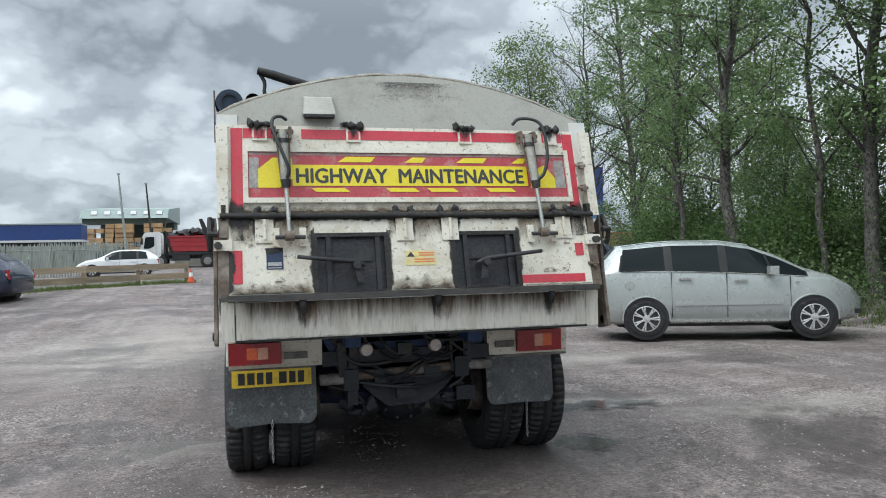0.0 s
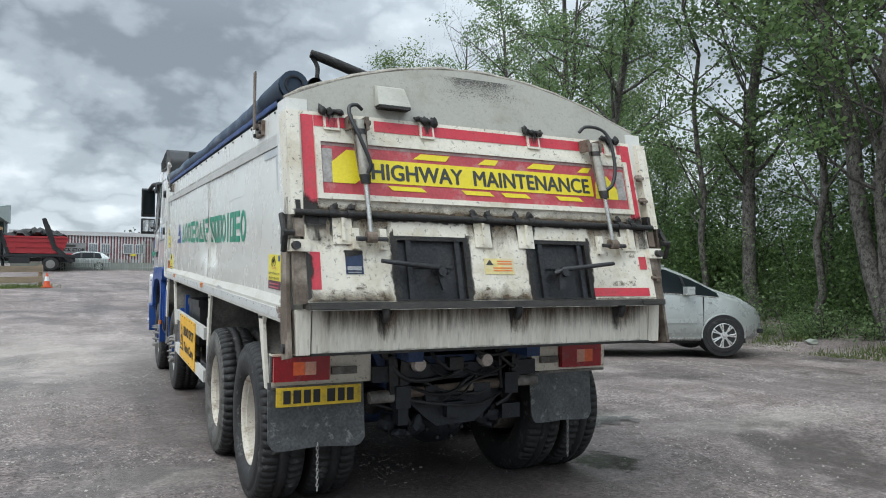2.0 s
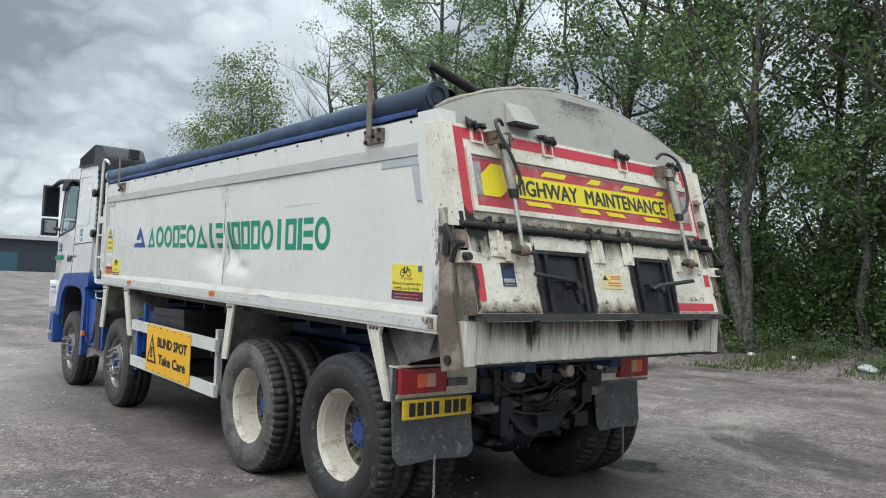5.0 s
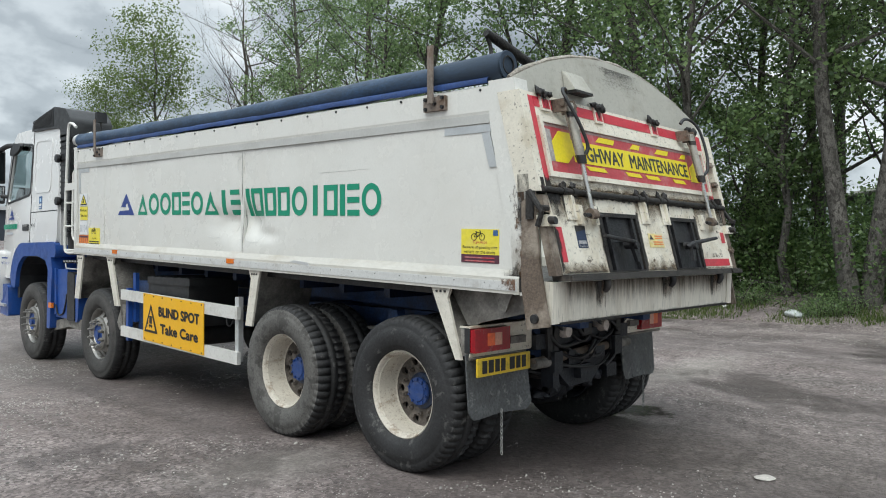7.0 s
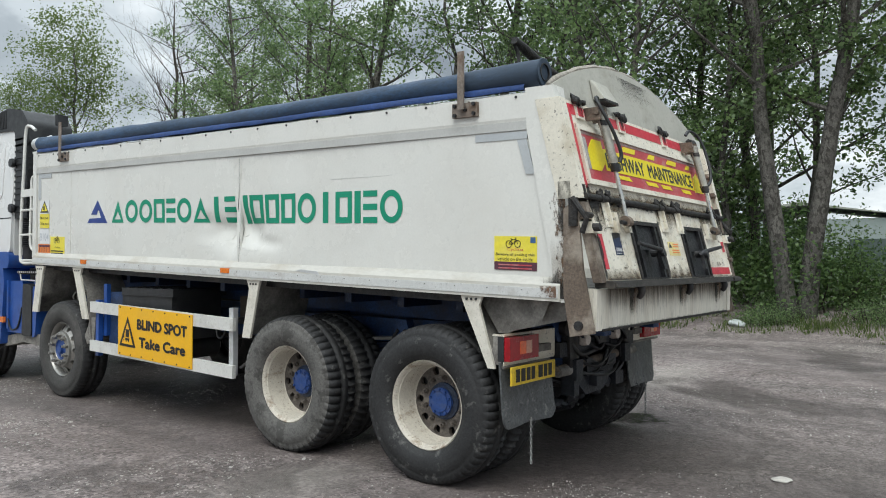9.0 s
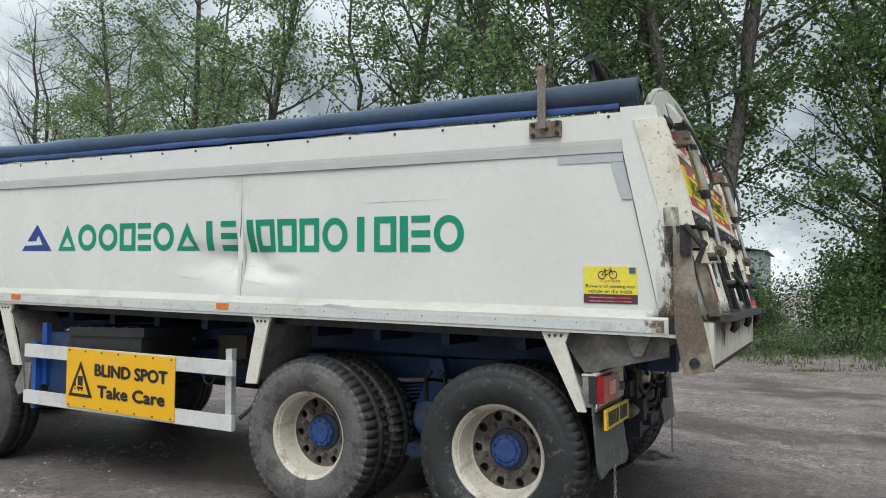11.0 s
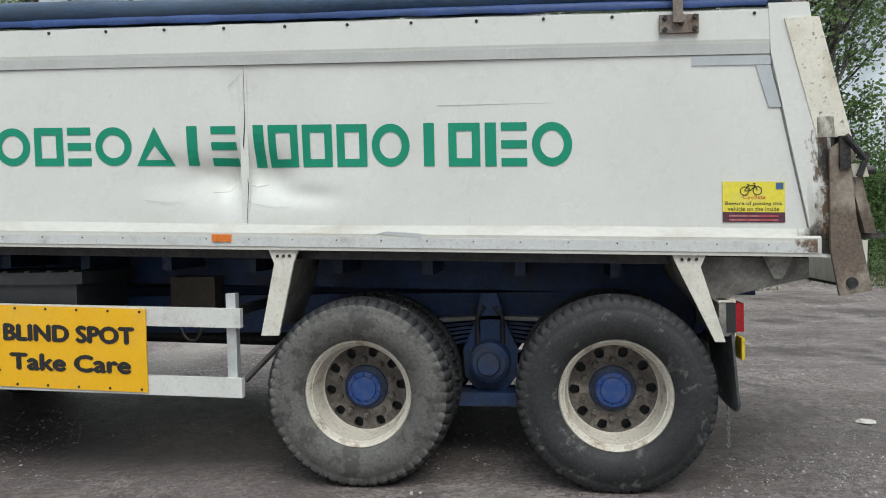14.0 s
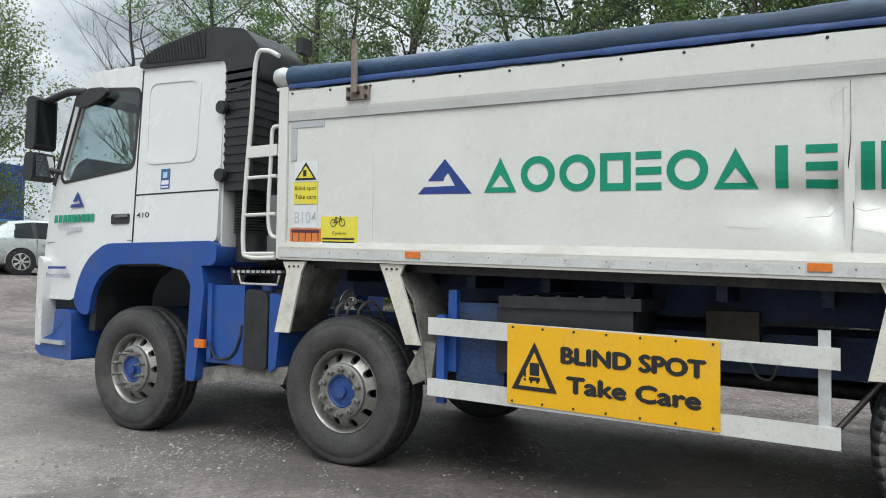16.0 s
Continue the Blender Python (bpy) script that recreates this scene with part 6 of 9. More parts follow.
def tyre_mesh(lugged, chunky=False):
    """Outer face to -x. Tread blocks are cut by grooves across the shoulder."""
    # angles of a block's two flanks, and how deep the gaps are cut
    nb, cuts, depth = (54, (0.0, 0.04, 0.76, 0.80), 0.014) if chunky else (60, (0.0, 0.06, 0.82, 0.88), 0.010 if lugged else 0.002)
    seg = nb * 4
    prof = [(-0.105, 0.292), (-0.128, 0.300), (-0.140, 0.328), (-0.147, 0.336), (-0.149, 0.40), (-0.147, 0.440), (-0.143, 0.444), (-0.142, 0.460), (-0.136, 0.488), (-0.122, 0.506), (-0.085, 0.517), (-0.045, 0.521), (-0.038, 0.506), (-0.028, 0.506), (-0.020, 0.522),
            (0.020, 0.522), (0.028, 0.506), (0.038, 0.506), (0.045, 0.521), (0.085, 0.517), (0.122, 0.506), (0.136, 0.488), (0.142, 0.460), (0.148, 0.40), (0.142, 0.33), (0.128, 0.300), (0.105, 0.292)]
    bm = bmesh.new()
    rings = []
    for i, (u, r) in enumerate(prof):
        ring = []
        for k in range(seg):
            a = 2 * math.pi * (k // 4 + cuts[k % 4]) / nb
            rr, uu = r, u
            if 8 <= i <= 21 and abs(u) > 0.03 and (k + (2 if u > 0 else 0)) % 4 in (0, 3):
                if abs(u) < 0.13:
                    rr -= depth
                elif chunky:
                    rr -= depth * 0.22
                    uu = u * 0.975
            ring.append(bm.verts.new((uu, rr * math.cos(a), rr * math.sin(a))))
        rings.append(ring)
    for i, (a, b) in enumerate(zip(rings, rings[1:])):
        for k in range(seg):
            f = bm.faces.new((a[k], a[(k + 1) % seg], b[(k + 1) % seg], b[k]))
            f.material_index = 1 if i <= 7 or i >= 21 else 0
    for f in bm.faces:
        f.smooth = True
    for e in bm.edges:
        if len(e.link_faces) == 2 and e.calc_face_angle(0) > radians(35):
            e.smooth = False
    me = bpy.data.meshes.new("tyre")
    bmesh.ops.recalc_face_normals(bm, faces=bm.faces[:])
    bm.to_mesh(me); bm.free()
    return me


def disc_with_holes(bm, x0, x1, r0, r1, hole_at, hole_r, n, thick=0.012):
    """A conical disc from r0 to r1 with n round holes."""
    seg_per = 12
    total = n * seg_per

    def xr(r):
        return x0 + (x1 - x0) * (r - r0) / (r1 - r0)

    rad = [r0, hole_at - hole_r * 1.25, hole_at + hole_r * 1.25, r1]
    rings = []
    for r in rad:
        rings.append([bm.verts.new((xr(r), r * math.cos(2 * math.pi * k / total), r * math.sin(2 * math.pi * k / total))) for k in range(total)])
    for k in range(total):
        j = (k + 1) % total
        bm.faces.new((rings[0][k], rings[0][j], rings[1][j], rings[1][k]))
        bm.faces.new((rings[2][k], rings[2][j], rings[3][j], rings[3][k]))
    for h in range(n):
        a0 = 2 * math.pi * (h * seg_per + seg_per / 2) / total
        edge = [rings[1][(h * seg_per + i) % total] for i in range(seg_per + 1)] + [rings[2][(h * seg_per + i) % total] for i in range(seg_per, -1, -1)]
        m = len(edge)
        cx = Vector((0, hole_at * math.cos(a0), hole_at * math.sin(a0)))
        er, et = Vector((0, math.cos(a0), math.sin(a0))), Vector((0, -math.sin(a0), math.cos(a0)))
        hole = []
        for v in edge:
            d = Vector((0, v.co.y, v.co.z)) - cx
            al = math.atan2(d.dot(et), d.dot(er))
            p = cx + hole_r * (math.cos(al) * er + math.sin(al) * et)
            hole.append(bm.verts.new((xr(p.length), p.y, p.z)))
        deep = [bm.verts.new((v.co.x + 0.03, v.co.y, v.co.z)) for v in hole]
        for i in range(m):
            j = (i + 1) % m
            if (edge[i].co - edge[j].co).length < 1e-7:
                continue
            bm.faces.new((edge[i], edge[j], hole[j], hole[i]))
            bm.faces.new((hole[i], hole[j], deep[j], deep[i]))


def mesh_of(name, bm, mats, smooth=40):
    bmesh.ops.recalc_face_normals(bm, faces=bm.faces[:])
    for f in bm.faces:
        f.smooth = True
    for e in bm.edges:
        if len(e.link_faces) == 2 and e.calc_face_angle(0) > radians(smooth):
            e.smooth = False
    me = bpy.data.meshes.new(name)
    bm.to_mesh(me); bm.free()
    for m in mats:
        me.materials.append(m)
    return me


ME_TYRE_LUG = tyre_mesh(True)
ME_TYRE_STEER = tyre_mesh(False)
ME_TYRE_PALE = tyre_mesh(True, True)
for me_, ms_ in ((ME_TYRE_LUG, (M_rubber, M_rubber)), (ME_TYRE_STEER, (M_rubber, mat("road_tyre_sidewall", (0.058, 0.056, 0.053), 0.8, var=0.2, scale=6, dirt=(0.11, 0.10, 0.095), dirt_amount=0.6, dirt_scale=4, bump=0.15, bump_scale=60))), (ME_TYRE_PALE, (M_rubber, M_rubber_worn))):
    for m_ in ms_:
        me_.materials.append(m_)
# deep rear rim: barrel, disc, nuts
bm = lathe([(-0.112, 0.296), (-0.118, 0.288), (-0.112, 0.280), (-0.098, 0.272), (-0.085, 0.268), (-0.082, 0.262), (0.050, 0.254), (0.066, 0.246), (0.068, 0.238)], 64, "x")
bm.faces.ensure_lookup_table()
for f in [f for f in bm.faces if len(f.verts) > 4]:
    bm.faces.remove(f)
ME_RIM_REAR = mesh_of("rim", bm, (M_rim,))
ME_RIM_INNER = ME_RIM_REAR.copy()
ME_RIM_INNER.materials[0] = M_oily
bm = bmesh.new()
disc_with_holes(bm, 0.082, 0.072, 0.10, 0.252, 0.205, 0.029, 10)
bk = bm.faces.new([bm.verts.new((0.125, 0.25 * math.cos(2 * math.pi * k / 32), 0.25 * math.sin(2 * math.pi * k / 32))) for k in range(32)])
bk.material_index = 1
ME_DISC_REAR = mesh_of("wheel_disc", bm, (M_disc, M_black))
ME_NUT = mesh_of("wheel_nut", lathe([(0, 0.019), (-0.024, 0.018), (-0.026, 0.011), (-0.040, 0.010)], 6, "x"), (M_disc,), 30)
ME_NUT_BRIGHT = ME_NUT.copy(); ME_NUT_BRIGHT.materials[0] = M_alu_wheel
ME_FLANGE = mesh_of("hub_flange", lathe([(0.090, 0.128), (0.070, 0.122), (0.064, 0.10), (0.055, 0.085)], 40, "x"), (M_blue_oil,))
bm = lathe([(0.060, 0.084), (0.050, 0.095), (0.034, 0.093), (0.032, 0.070), (0.022, 0.066), (0.020, 0.05), (0.020, 0.0005)], 40, "x")
for k in range(10):
    a = 2 * math.pi * k / 10
    lathe([(0.034, 0.010), (0.020, 0.009)], 6, "x", False, bm, (0, 0.081 * math.cos(a), 0.081 * math.sin(a)))
ME_HUB_REAR = mesh_of("hub", bm, (M_hub,))
# steering wheel: disc dished outwards
bm = lathe([(-0.112, 0.296), (-0.120, 0.288), (-0.114, 0.280), (-0.09, 0.270), (-0.05, 0.262), (0.05, 0.258)], 64, "x")
bm.faces.ensure_lookup_table()
for f in [f for f in bm.faces if len(f.verts) > 4]:
    bm.faces.remove(f)
ME_RIM_STEER = mesh_of("rim", bm, (M_alu_wheel,))
bm = bmesh.new()
disc_with_holes(bm, -0.110, -0.050, 0.190, 0.264, 0.228, 0.031, 10)
lathe([(-0.110, 0.191), (-0.132, 0.188), (-0.138, 0.178), (-0.138, 0.118), (-0.125, 0.110)], 48, "x", False, bm)
for f in [f for f in bm.faces if len(f.verts) > 20]:
    bm.faces.remove(f)
bk = bm.faces.new([bm.verts.new((0.03, 0.26 * math.cos(2 * math.pi * k / 32), 0.26 * math.sin(2 * math.pi * k / 32))) for k in range(32)])
bk.material_index = 1
ME_DISC_STEER = mesh_of("wheel_disc", bm, (M_alu_wheel, M_black))
ME_HUB_STEER = mesh_of("hub", lathe([(-0.10, 0.114), (-0.134, 0.112), (-0.137, 0.105), (-0.124, 0.095), (-0.128, 0.045), (-0.150, 0.042), (-0.154, 0.045), (-0.154, 0.0005)], 36, "x"), (M_hub,))


def wheel(x, y, kind, right=False, pale=False, inner=False):
    """An Empty under the lorry that carries tyre, rim, disc, hub and nuts."""
    w = new("wheel")
    w.parent = lorry
    w.empty_display_size = 0.1
    turn = pose(x, y, TYRE_R - 0.012, 0, 0, 180 if right else 0) @ pose(0, 0, 0, random.Random(int(x * 90 + y * 70)).uniform(0, 360))
    w.matrix_parent_inverse = Matrix.Translation((0, -3, 0))
    w.matrix_basis = turn

    def add(name, me, m=None, label=""):
        ob = new(name, me)
        ob.parent = w
        if m is not None:
            ob.matrix_basis = m
        if label:
            ob["label"] = label
        return ob

    if kind == "rear":
        add("tyre", ME_TYRE_PALE if pale else ME_TYRE_LUG, None, "chunky worn drive tyre" if not pale else "chunky drive tyre with pale scuffed sidewall")
        if inner:
            add("rim", ME_RIM_INNER)
            return w
        add("rim", ME_RIM_REAR, None, "cream-painted deep rim")
        add("wheel_disc", ME_DISC_REAR, None, "rusty steel disc with round holes")
        add("hub_flange", ME_FLANGE, None, "oily dark hub flange")
        add("hub", ME_HUB_REAR, None, "blue-painted hub cap")
        for k in range(10):
            a = 2 * math.pi * (k + 0.1) / 10
            add("wheel_nut", ME_NUT, Matrix.Translation((0.078, 0.158 * math.cos(a), 0.158 * math.sin(a))))
    else:
        add("tyre", ME_TYRE_STEER, None, "ribbed road tyre")
        add("rim", ME_RIM_STEER)
        add("wheel_disc", ME_DISC_STEER, None, "dull alloy wheel disc with round holes")
        add("hub", ME_HUB_STEER, None, "blue-painted hub")
        for k in range(10):
            a = 2 * math.pi * k / 10
            add("wheel_nut", ME_NUT_BRIGHT, Matrix.Translation((-0.136, 0.152 * math.cos(a), 0.152 * math.sin(a))) @ Matrix.Scale(1.4 if kind == "steer" else 1.0, 4))
            if kind == "front":
                ob = add("wheel_nut", ME_NUT_BRIGHT, Matrix.Translation((-0.155, 0.152 * math.cos(a), 0.152 * math.sin(a))) @ Matrix.Diagonal((1.6, 0.8, 0.8, 1)))
    return w


for right in (False, True):
    s = 1 if right else -1
    for y, pale in ((0.0, False), (1.37, True)):
        wheel(s * 1.115, y, "rear", right, pale)
        wheel(s * 0.785, y, "rear", not right, pale, True)
    wheel(s * 1.065, 5.057, "steer", right)
    wheel(s * 1.065, 7.235, "front", right)

# ---- chassis ----
for x in (-0.43, 0.43):
    part("chassis_rail", slab(x - 0.045, x + 0.045, -0.62, 8.1, 0.74, 0.985, 0.01), M_blue_dirty, lorry, "grimy blue chassis rail")
for y in (-0.60, 0.62, 2.3, 3.8, 6.1):
    part("cross_member", slab(-0.40, 0.40, y, y + 0.08, 0.76, 0.95, 0.01), M_blue_dirty, lorry)
for y in (0.0, 1.37, 5.057, 7.235):
    part("axle", tube(bmesh.new(), [(-0.95, y, 0.51), (-0.4, y, 0.50), (0.4, y, 0.50), (0.95, y, 0.51)], [0.06, 0.075, 0.075, 0.06], 12), M_blue_dirty, lorry, smooth=50)
for y in (0.0, 1.37):
    part("differential", lathe([(-0.24, 0.06), (-0.20, 0.17), (-0.05, 0.215), (0.10, 0.20), (0.22, 0.13), (0.33, 0.08)], 22, "y", False, None, (0.05, y, 0.50)), M_oily, lorry, "oily blue differential", smooth=45)
    for s in (-1, 1):
        part("brake_drum", lathe([(s * 0.60, 0.20), (s * 0.66, 0.215), (s * 0.88, 0.215)], 28, "x", False, None, (0, y, 0.51)), M_disc, lorry, smooth=40)
        part("brake_chamber", lathe([(-0.30, 0.05), (-0.28, 0.085), (-0.17, 0.085), (-0.14, 0.04)], 16, "y", False, None, (s * 0.46, y, 0.62)), M_steel_dark, lorry, smooth=40)
for s in (-1, 1):
    sp = bmesh.new()
    for k in range(5):
        L_ = 0.78 - k * 0.10
        prism([(0.685 - L_, 0.80 - k * 0.022 - 0.05), (0.685, 0.83 - k * 0.022), (0.685 + L_, 0.80 - k * 0.022 - 0.05), (0.685 + L_, 0.785 - k * 0.022 - 0.05), (0.685, 0.812 - k * 0.022), (0.685 - L_, 0.785 - k * 0.022 - 0.05)], "x", s * 0.50, s * 0.60, 0, sp)
    part("leaf_spring", sp, M_blue_dirty, lorry, "stacked leaf spring")
    part("spring_leaf", prism([(-0.12, 0.765), (0.30, 0.845), (0.685, 0.865), (1.07, 0.845), (1.49, 0.765), (1.49, 0.745), (1.07, 0.823), (0.685, 0.842), (0.30, 0.823), (-0.12, 0.745)], "x", s * 0.58, s * 0.68), M_guard, lorry, "dusty top leaf of the spring")
    tr = bmesh.new()
    prism([(0.64, 1.00), (0.73, 1.00), (0.78, 0.82), (0.85, 0.66), (0.84, 0.50), (0.76, 0.40), (0.61, 0.40), (0.53, 0.50), (0.52, 0.66), (0.59, 0.82)], "x", s * 0.60, s * 0.68, 0, tr)
    lathe([(s * 0.66, 0.125), (s * 0.80, 0.118), (s * 0.82, 0.095), (s * 0.82, 0.070), (s * 0.86, 0.062), (s * 0.86, 0.03)], 28, "x", False, tr, (0, 0.685, 0.60))
    prism([(0.50, 0.42), (0.87, 0.42), (0.98, 0.34), (0.39, 0.34)], "x", s * 0.56, s * 0.78, 0, tr)
    for dy in (-0.05, 0.05):
        lathe([(s * 0.68, 0.016), (s * 0.70, 0.015)], 6, "x", False, tr, (0, 0.685 + dy, 0.90))
    part("bogie_bracket", bevelled(tr, 0.006), M_blue_dirty, lorry, "blue bogie trunnion bracket", smooth=30)
    for dy in (-0.075, 0.075):
        part("spring_clamp", tube(bmesh.new(), [(s * 0.69, 0.685 + dy, 0.62), (s * 0.69, 0.685 + dy, 0.86), (s * 0.69, 0.685 + dy * 0.4, 0.92)], 0.014, 8), M_steel_dark, lorry)
    part("torque_rod", tube(bmesh.new(), [(s * 0.40, -0.55, 0.60), (s * 0.40, 0.60, 0.56)], 0.03, 10), M_steel_dark, lorry)
part("propshaft", tube(bmesh.new(), [(0.02, 1.2, 0.60), (0.0, 4.8, 0.72)], 0.06, 14), M_steel_dark, lorry, smooth=50)
# tail of the chassis
part("rear_beam", slab(-0.60, 0.60, -0.64, -0.56, 0.80, 0.90, 0.012), M_oily, lorry)
part("tow_plate", prism([(-0.33, 0.80), (0.35, 0.80), (0.33, 0.66), (0.22, 0.56), (0.14, 0.50), (-0.14, 0.49), (-0.22, 0.55), (-0.32, 0.64)], "y", -0.60, -0.52, 0.02), M_oily, lorry, "oily blue-black rear plate")
part("differential_cover", lathe([(-0.47, 0.02), (-0.46, 0.10), (-0.40, 0.19), (-0.24, 0.235), (-0.15, 0.20)], 24, "y", False, None, (0.0, 0, 0.53)), M_oily, lorry, smooth=45)
for k in range(10):
    a = 2 * math.pi * k / 10
    part("cover_bolt", lathe([(-0.44, 0.012), (-0.415, 0.012)], 6, "y", False, None, (0.165 * math.cos(a), 0, 0.53 + 0.165 * math.sin(a))), M_steel_dark, lorry)
for pts, r in (([(-0.50, -0.60, 1.0), (-0.44, -0.66, 0.86), (-0.30, -0.66, 0.80), (0.0, -0.65, 0.83)], 0.016), ([(0.55, -0.60, 0.98), (0.44, -0.64, 0.90), (0.40, -0.64, 0.68), (0.30, -0.62, 0.60)], 0.014), ([(-0.58, -0.50, 0.66), (-0.36, -0.56, 0.58), (-0.30, -0.52, 0.46), (-0.34, -0.3, 0.42)], 0.013), ([(0.1, -0.63, 1.05), (0.14, -0.67, 0.97), (0.3, -0.67, 0.95), (0.46, -0.62, 1.02)], 0.012), ([(-0.25, -0.64, 0.79), (-0.1, -0.66, 0.72), (0.15, -0.66, 0.70), (0.3, -0.62, 0.78)], 0.010)):
    part("brake_pipe", tube(bmesh.new(), curve_pts(pts, 5), r, 7), M_plastic, lorry, smooth=60)
part("valve_block", slab(-0.08, 0.02, -0.68, -0.60, 0.86, 0.94, 0.012), M_steel_dark, lorry)
part("valve_block", slab(0.36, 0.50, -0.60, -0.50, 0.50, 0.60, 0.02, 2), M_oily, lorry)
for x in (-0.50, 0.52):
    part("shackle", lathe([(-0.66, 0.03), (-0.65, 0.05), (-0.58, 0.05)], 14, "y", False, None, (x, 0, 0.99)), M_steel_dark, lorry, smooth=40)
part("stabiliser_tube", tube(bmesh.new(), [(-0.62, -0.62, 0.71), (0.56, -0.62, 0.76)], 0.034, 12), M_rust, lorry, smooth=50)
for x, z in ((-0.56, 0.705), (0.49, 0.755)):
    part("tube_clamp", bevelled(slab(x + 0.10 if x < 0 else x - 0.16, x + 0.20 if x < 0 else x - 0.06, -0.69, -0.58, z - 0.07, z + 0.07, 0.01), 0), M_oily, lorry)
    part("tube_end", tube(bmesh.new(), [(x - 0.06, -0.63, z), (x + 0.12, -0.63, z)], 0.036, 12), M_guard, lorry, smooth=50)
for x, z in ((-0.30, 0.905), (0.19, 0.915)):
    part("work_lamp", lathe([(-0.70, 0.0005), (-0.698, 0.04), (-0.66, 0.05), (-0.60, 0.035)], 20, "y", False, None, (x, 0, z)), M_light_white, lorry, "small round rear lamp", smooth=40)
    part("lamp_arm", tube(bmesh.new(), [(x, -0.62, z + 0.02), (x - 0.01, -0.62, z + 0.19)], 0.018, 8), M_steel_dark, lorry)
for x in (-0.46, -0.40, 0.34, 0.42):
    part("hanger", prism([(x - 0.03, 0.72), (x + 0.03, 0.72), (x + 0.05, 1.06), (x - 0.05, 1.06)], "y", -0.66, -0.60, 0.008), M_steel_dark, lorry)
for x in (-0.22, 0.10, 0.26):
    part("air_line", tube(bmesh.new(), curve_pts([(x, -0.6, 1.02), (x + 0.06, -0.68, 0.92), (x + 0.16, -0.66, 0.86), (x + 0.2, -0.58, 0.95)], 5), 0.012, 6), M_plastic, lorry, smooth=60)
for s in (-1, 1):
    part("rear_strut", prism([(s * 0.50, 1.04), (s * 0.62, 1.04), (s * 0.47, 0.72), (s * 0.41, 0.72)], "y", -0.60, -0.54, 0.008), M_blue_dirty, lorry)

# slotted drum covers inside the rear wheels
for s in (-1, 1):
    cover = part("drum_cover", lathe([(s * 0.600, 0.205), (s * 0.592, 0.20), (s * 0.588, 0.10), (s * 0.575, 0.085)], 36, "x", False, None, (0, 0, 0.51)), M_guard, lorry, "dusty slotted brake cover", smooth=40)
    for k in range(26):
        a = 2 * math.pi * k / 26
        c, d = math.cos(a), math.sin(a)
        part("cover_slot", prism([(c * 0.135 - d * 0.006, 0.51 + d * 0.135 + c * 0.006), (c * 0.185 - d * 0.006, 0.51 + d * 0.185 + c * 0.006), (c * 0.185 + d * 0.006, 0.51 + d * 0.185 - c * 0.006), (c * 0.135 + d * 0.006, 0.51 + d * 0.135 - c * 0.006)], "x", s * 0.585, s * 0.591), M_black, cover)
# caked housings, brackets and pipes between the wheels
rnd = random.Random(77)
for k in range(16):
    bm = bmesh.new()
    lump(bm, (rnd.uniform(-0.42, 0.42), rnd.uniform(-0.56, -0.36), rnd.uniform(0.42, 0.80)), (rnd.uniform(0.03, 0.08), rnd.uniform(0.03, 0.06), rnd.uniform(0.03, 0.07)), k * 3)
    part("caked_dirt", bm, M_oily, lorry, smooth=50)
for x, z, w, h in ((-0.20, 0.70, 0.09, 0.12), (0.17, 0.72, 0.12, 0.08), (-0.02, 0.60, 0.14, 0.10), (0.36, 0.86, 0.08, 0.14), (-0.40, 0.60, 0.07, 0.15)):
    part("housing", slab(x - w / 2, x + w / 2, -0.66, -0.56, z - h / 2, z + h / 2, 0.018, 2), M_oily, lorry, smooth=50)
for k in range(7):
    x0, x1 = rnd.uniform(-0.5, 0.1), rnd.uniform(0.0, 0.5)
    z0, z1 = rnd.uniform(0.62, 0.98), rnd.uniform(0.55, 0.95)
    part("air_line", tube(bmesh.new(), curve_pts([(x0, -0.60, z0), ((x0 * 2 + x1) / 3, -0.68, z0 - rnd.uniform(0.02, 0.12)), ((x0 + x1 * 2) / 3, -0.67, z1 - rnd.uniform(0.0, 0.12)), (x1, -0.60, z1)], 5), rnd.uniform(0.007, 0.012), 6), M_plastic, lorry, smooth=60)
for s in (-1, 1):
    part("tail_gusset", prism([(s * 0.46, 1.10), (s * 0.60, 1.16), (s * 0.60, 1.04), (s * 0.40, 0.92)], "y", -0.72, -0.70, 0.004), M_oily, lorry)
    part("tip_pivot", tube(bmesh.new(), [(s * 0.30, -0.74, 1.09), (s * 0.56, -0.74, 1.09)], 0.045, 14), M_oily, lorry, smooth=50)

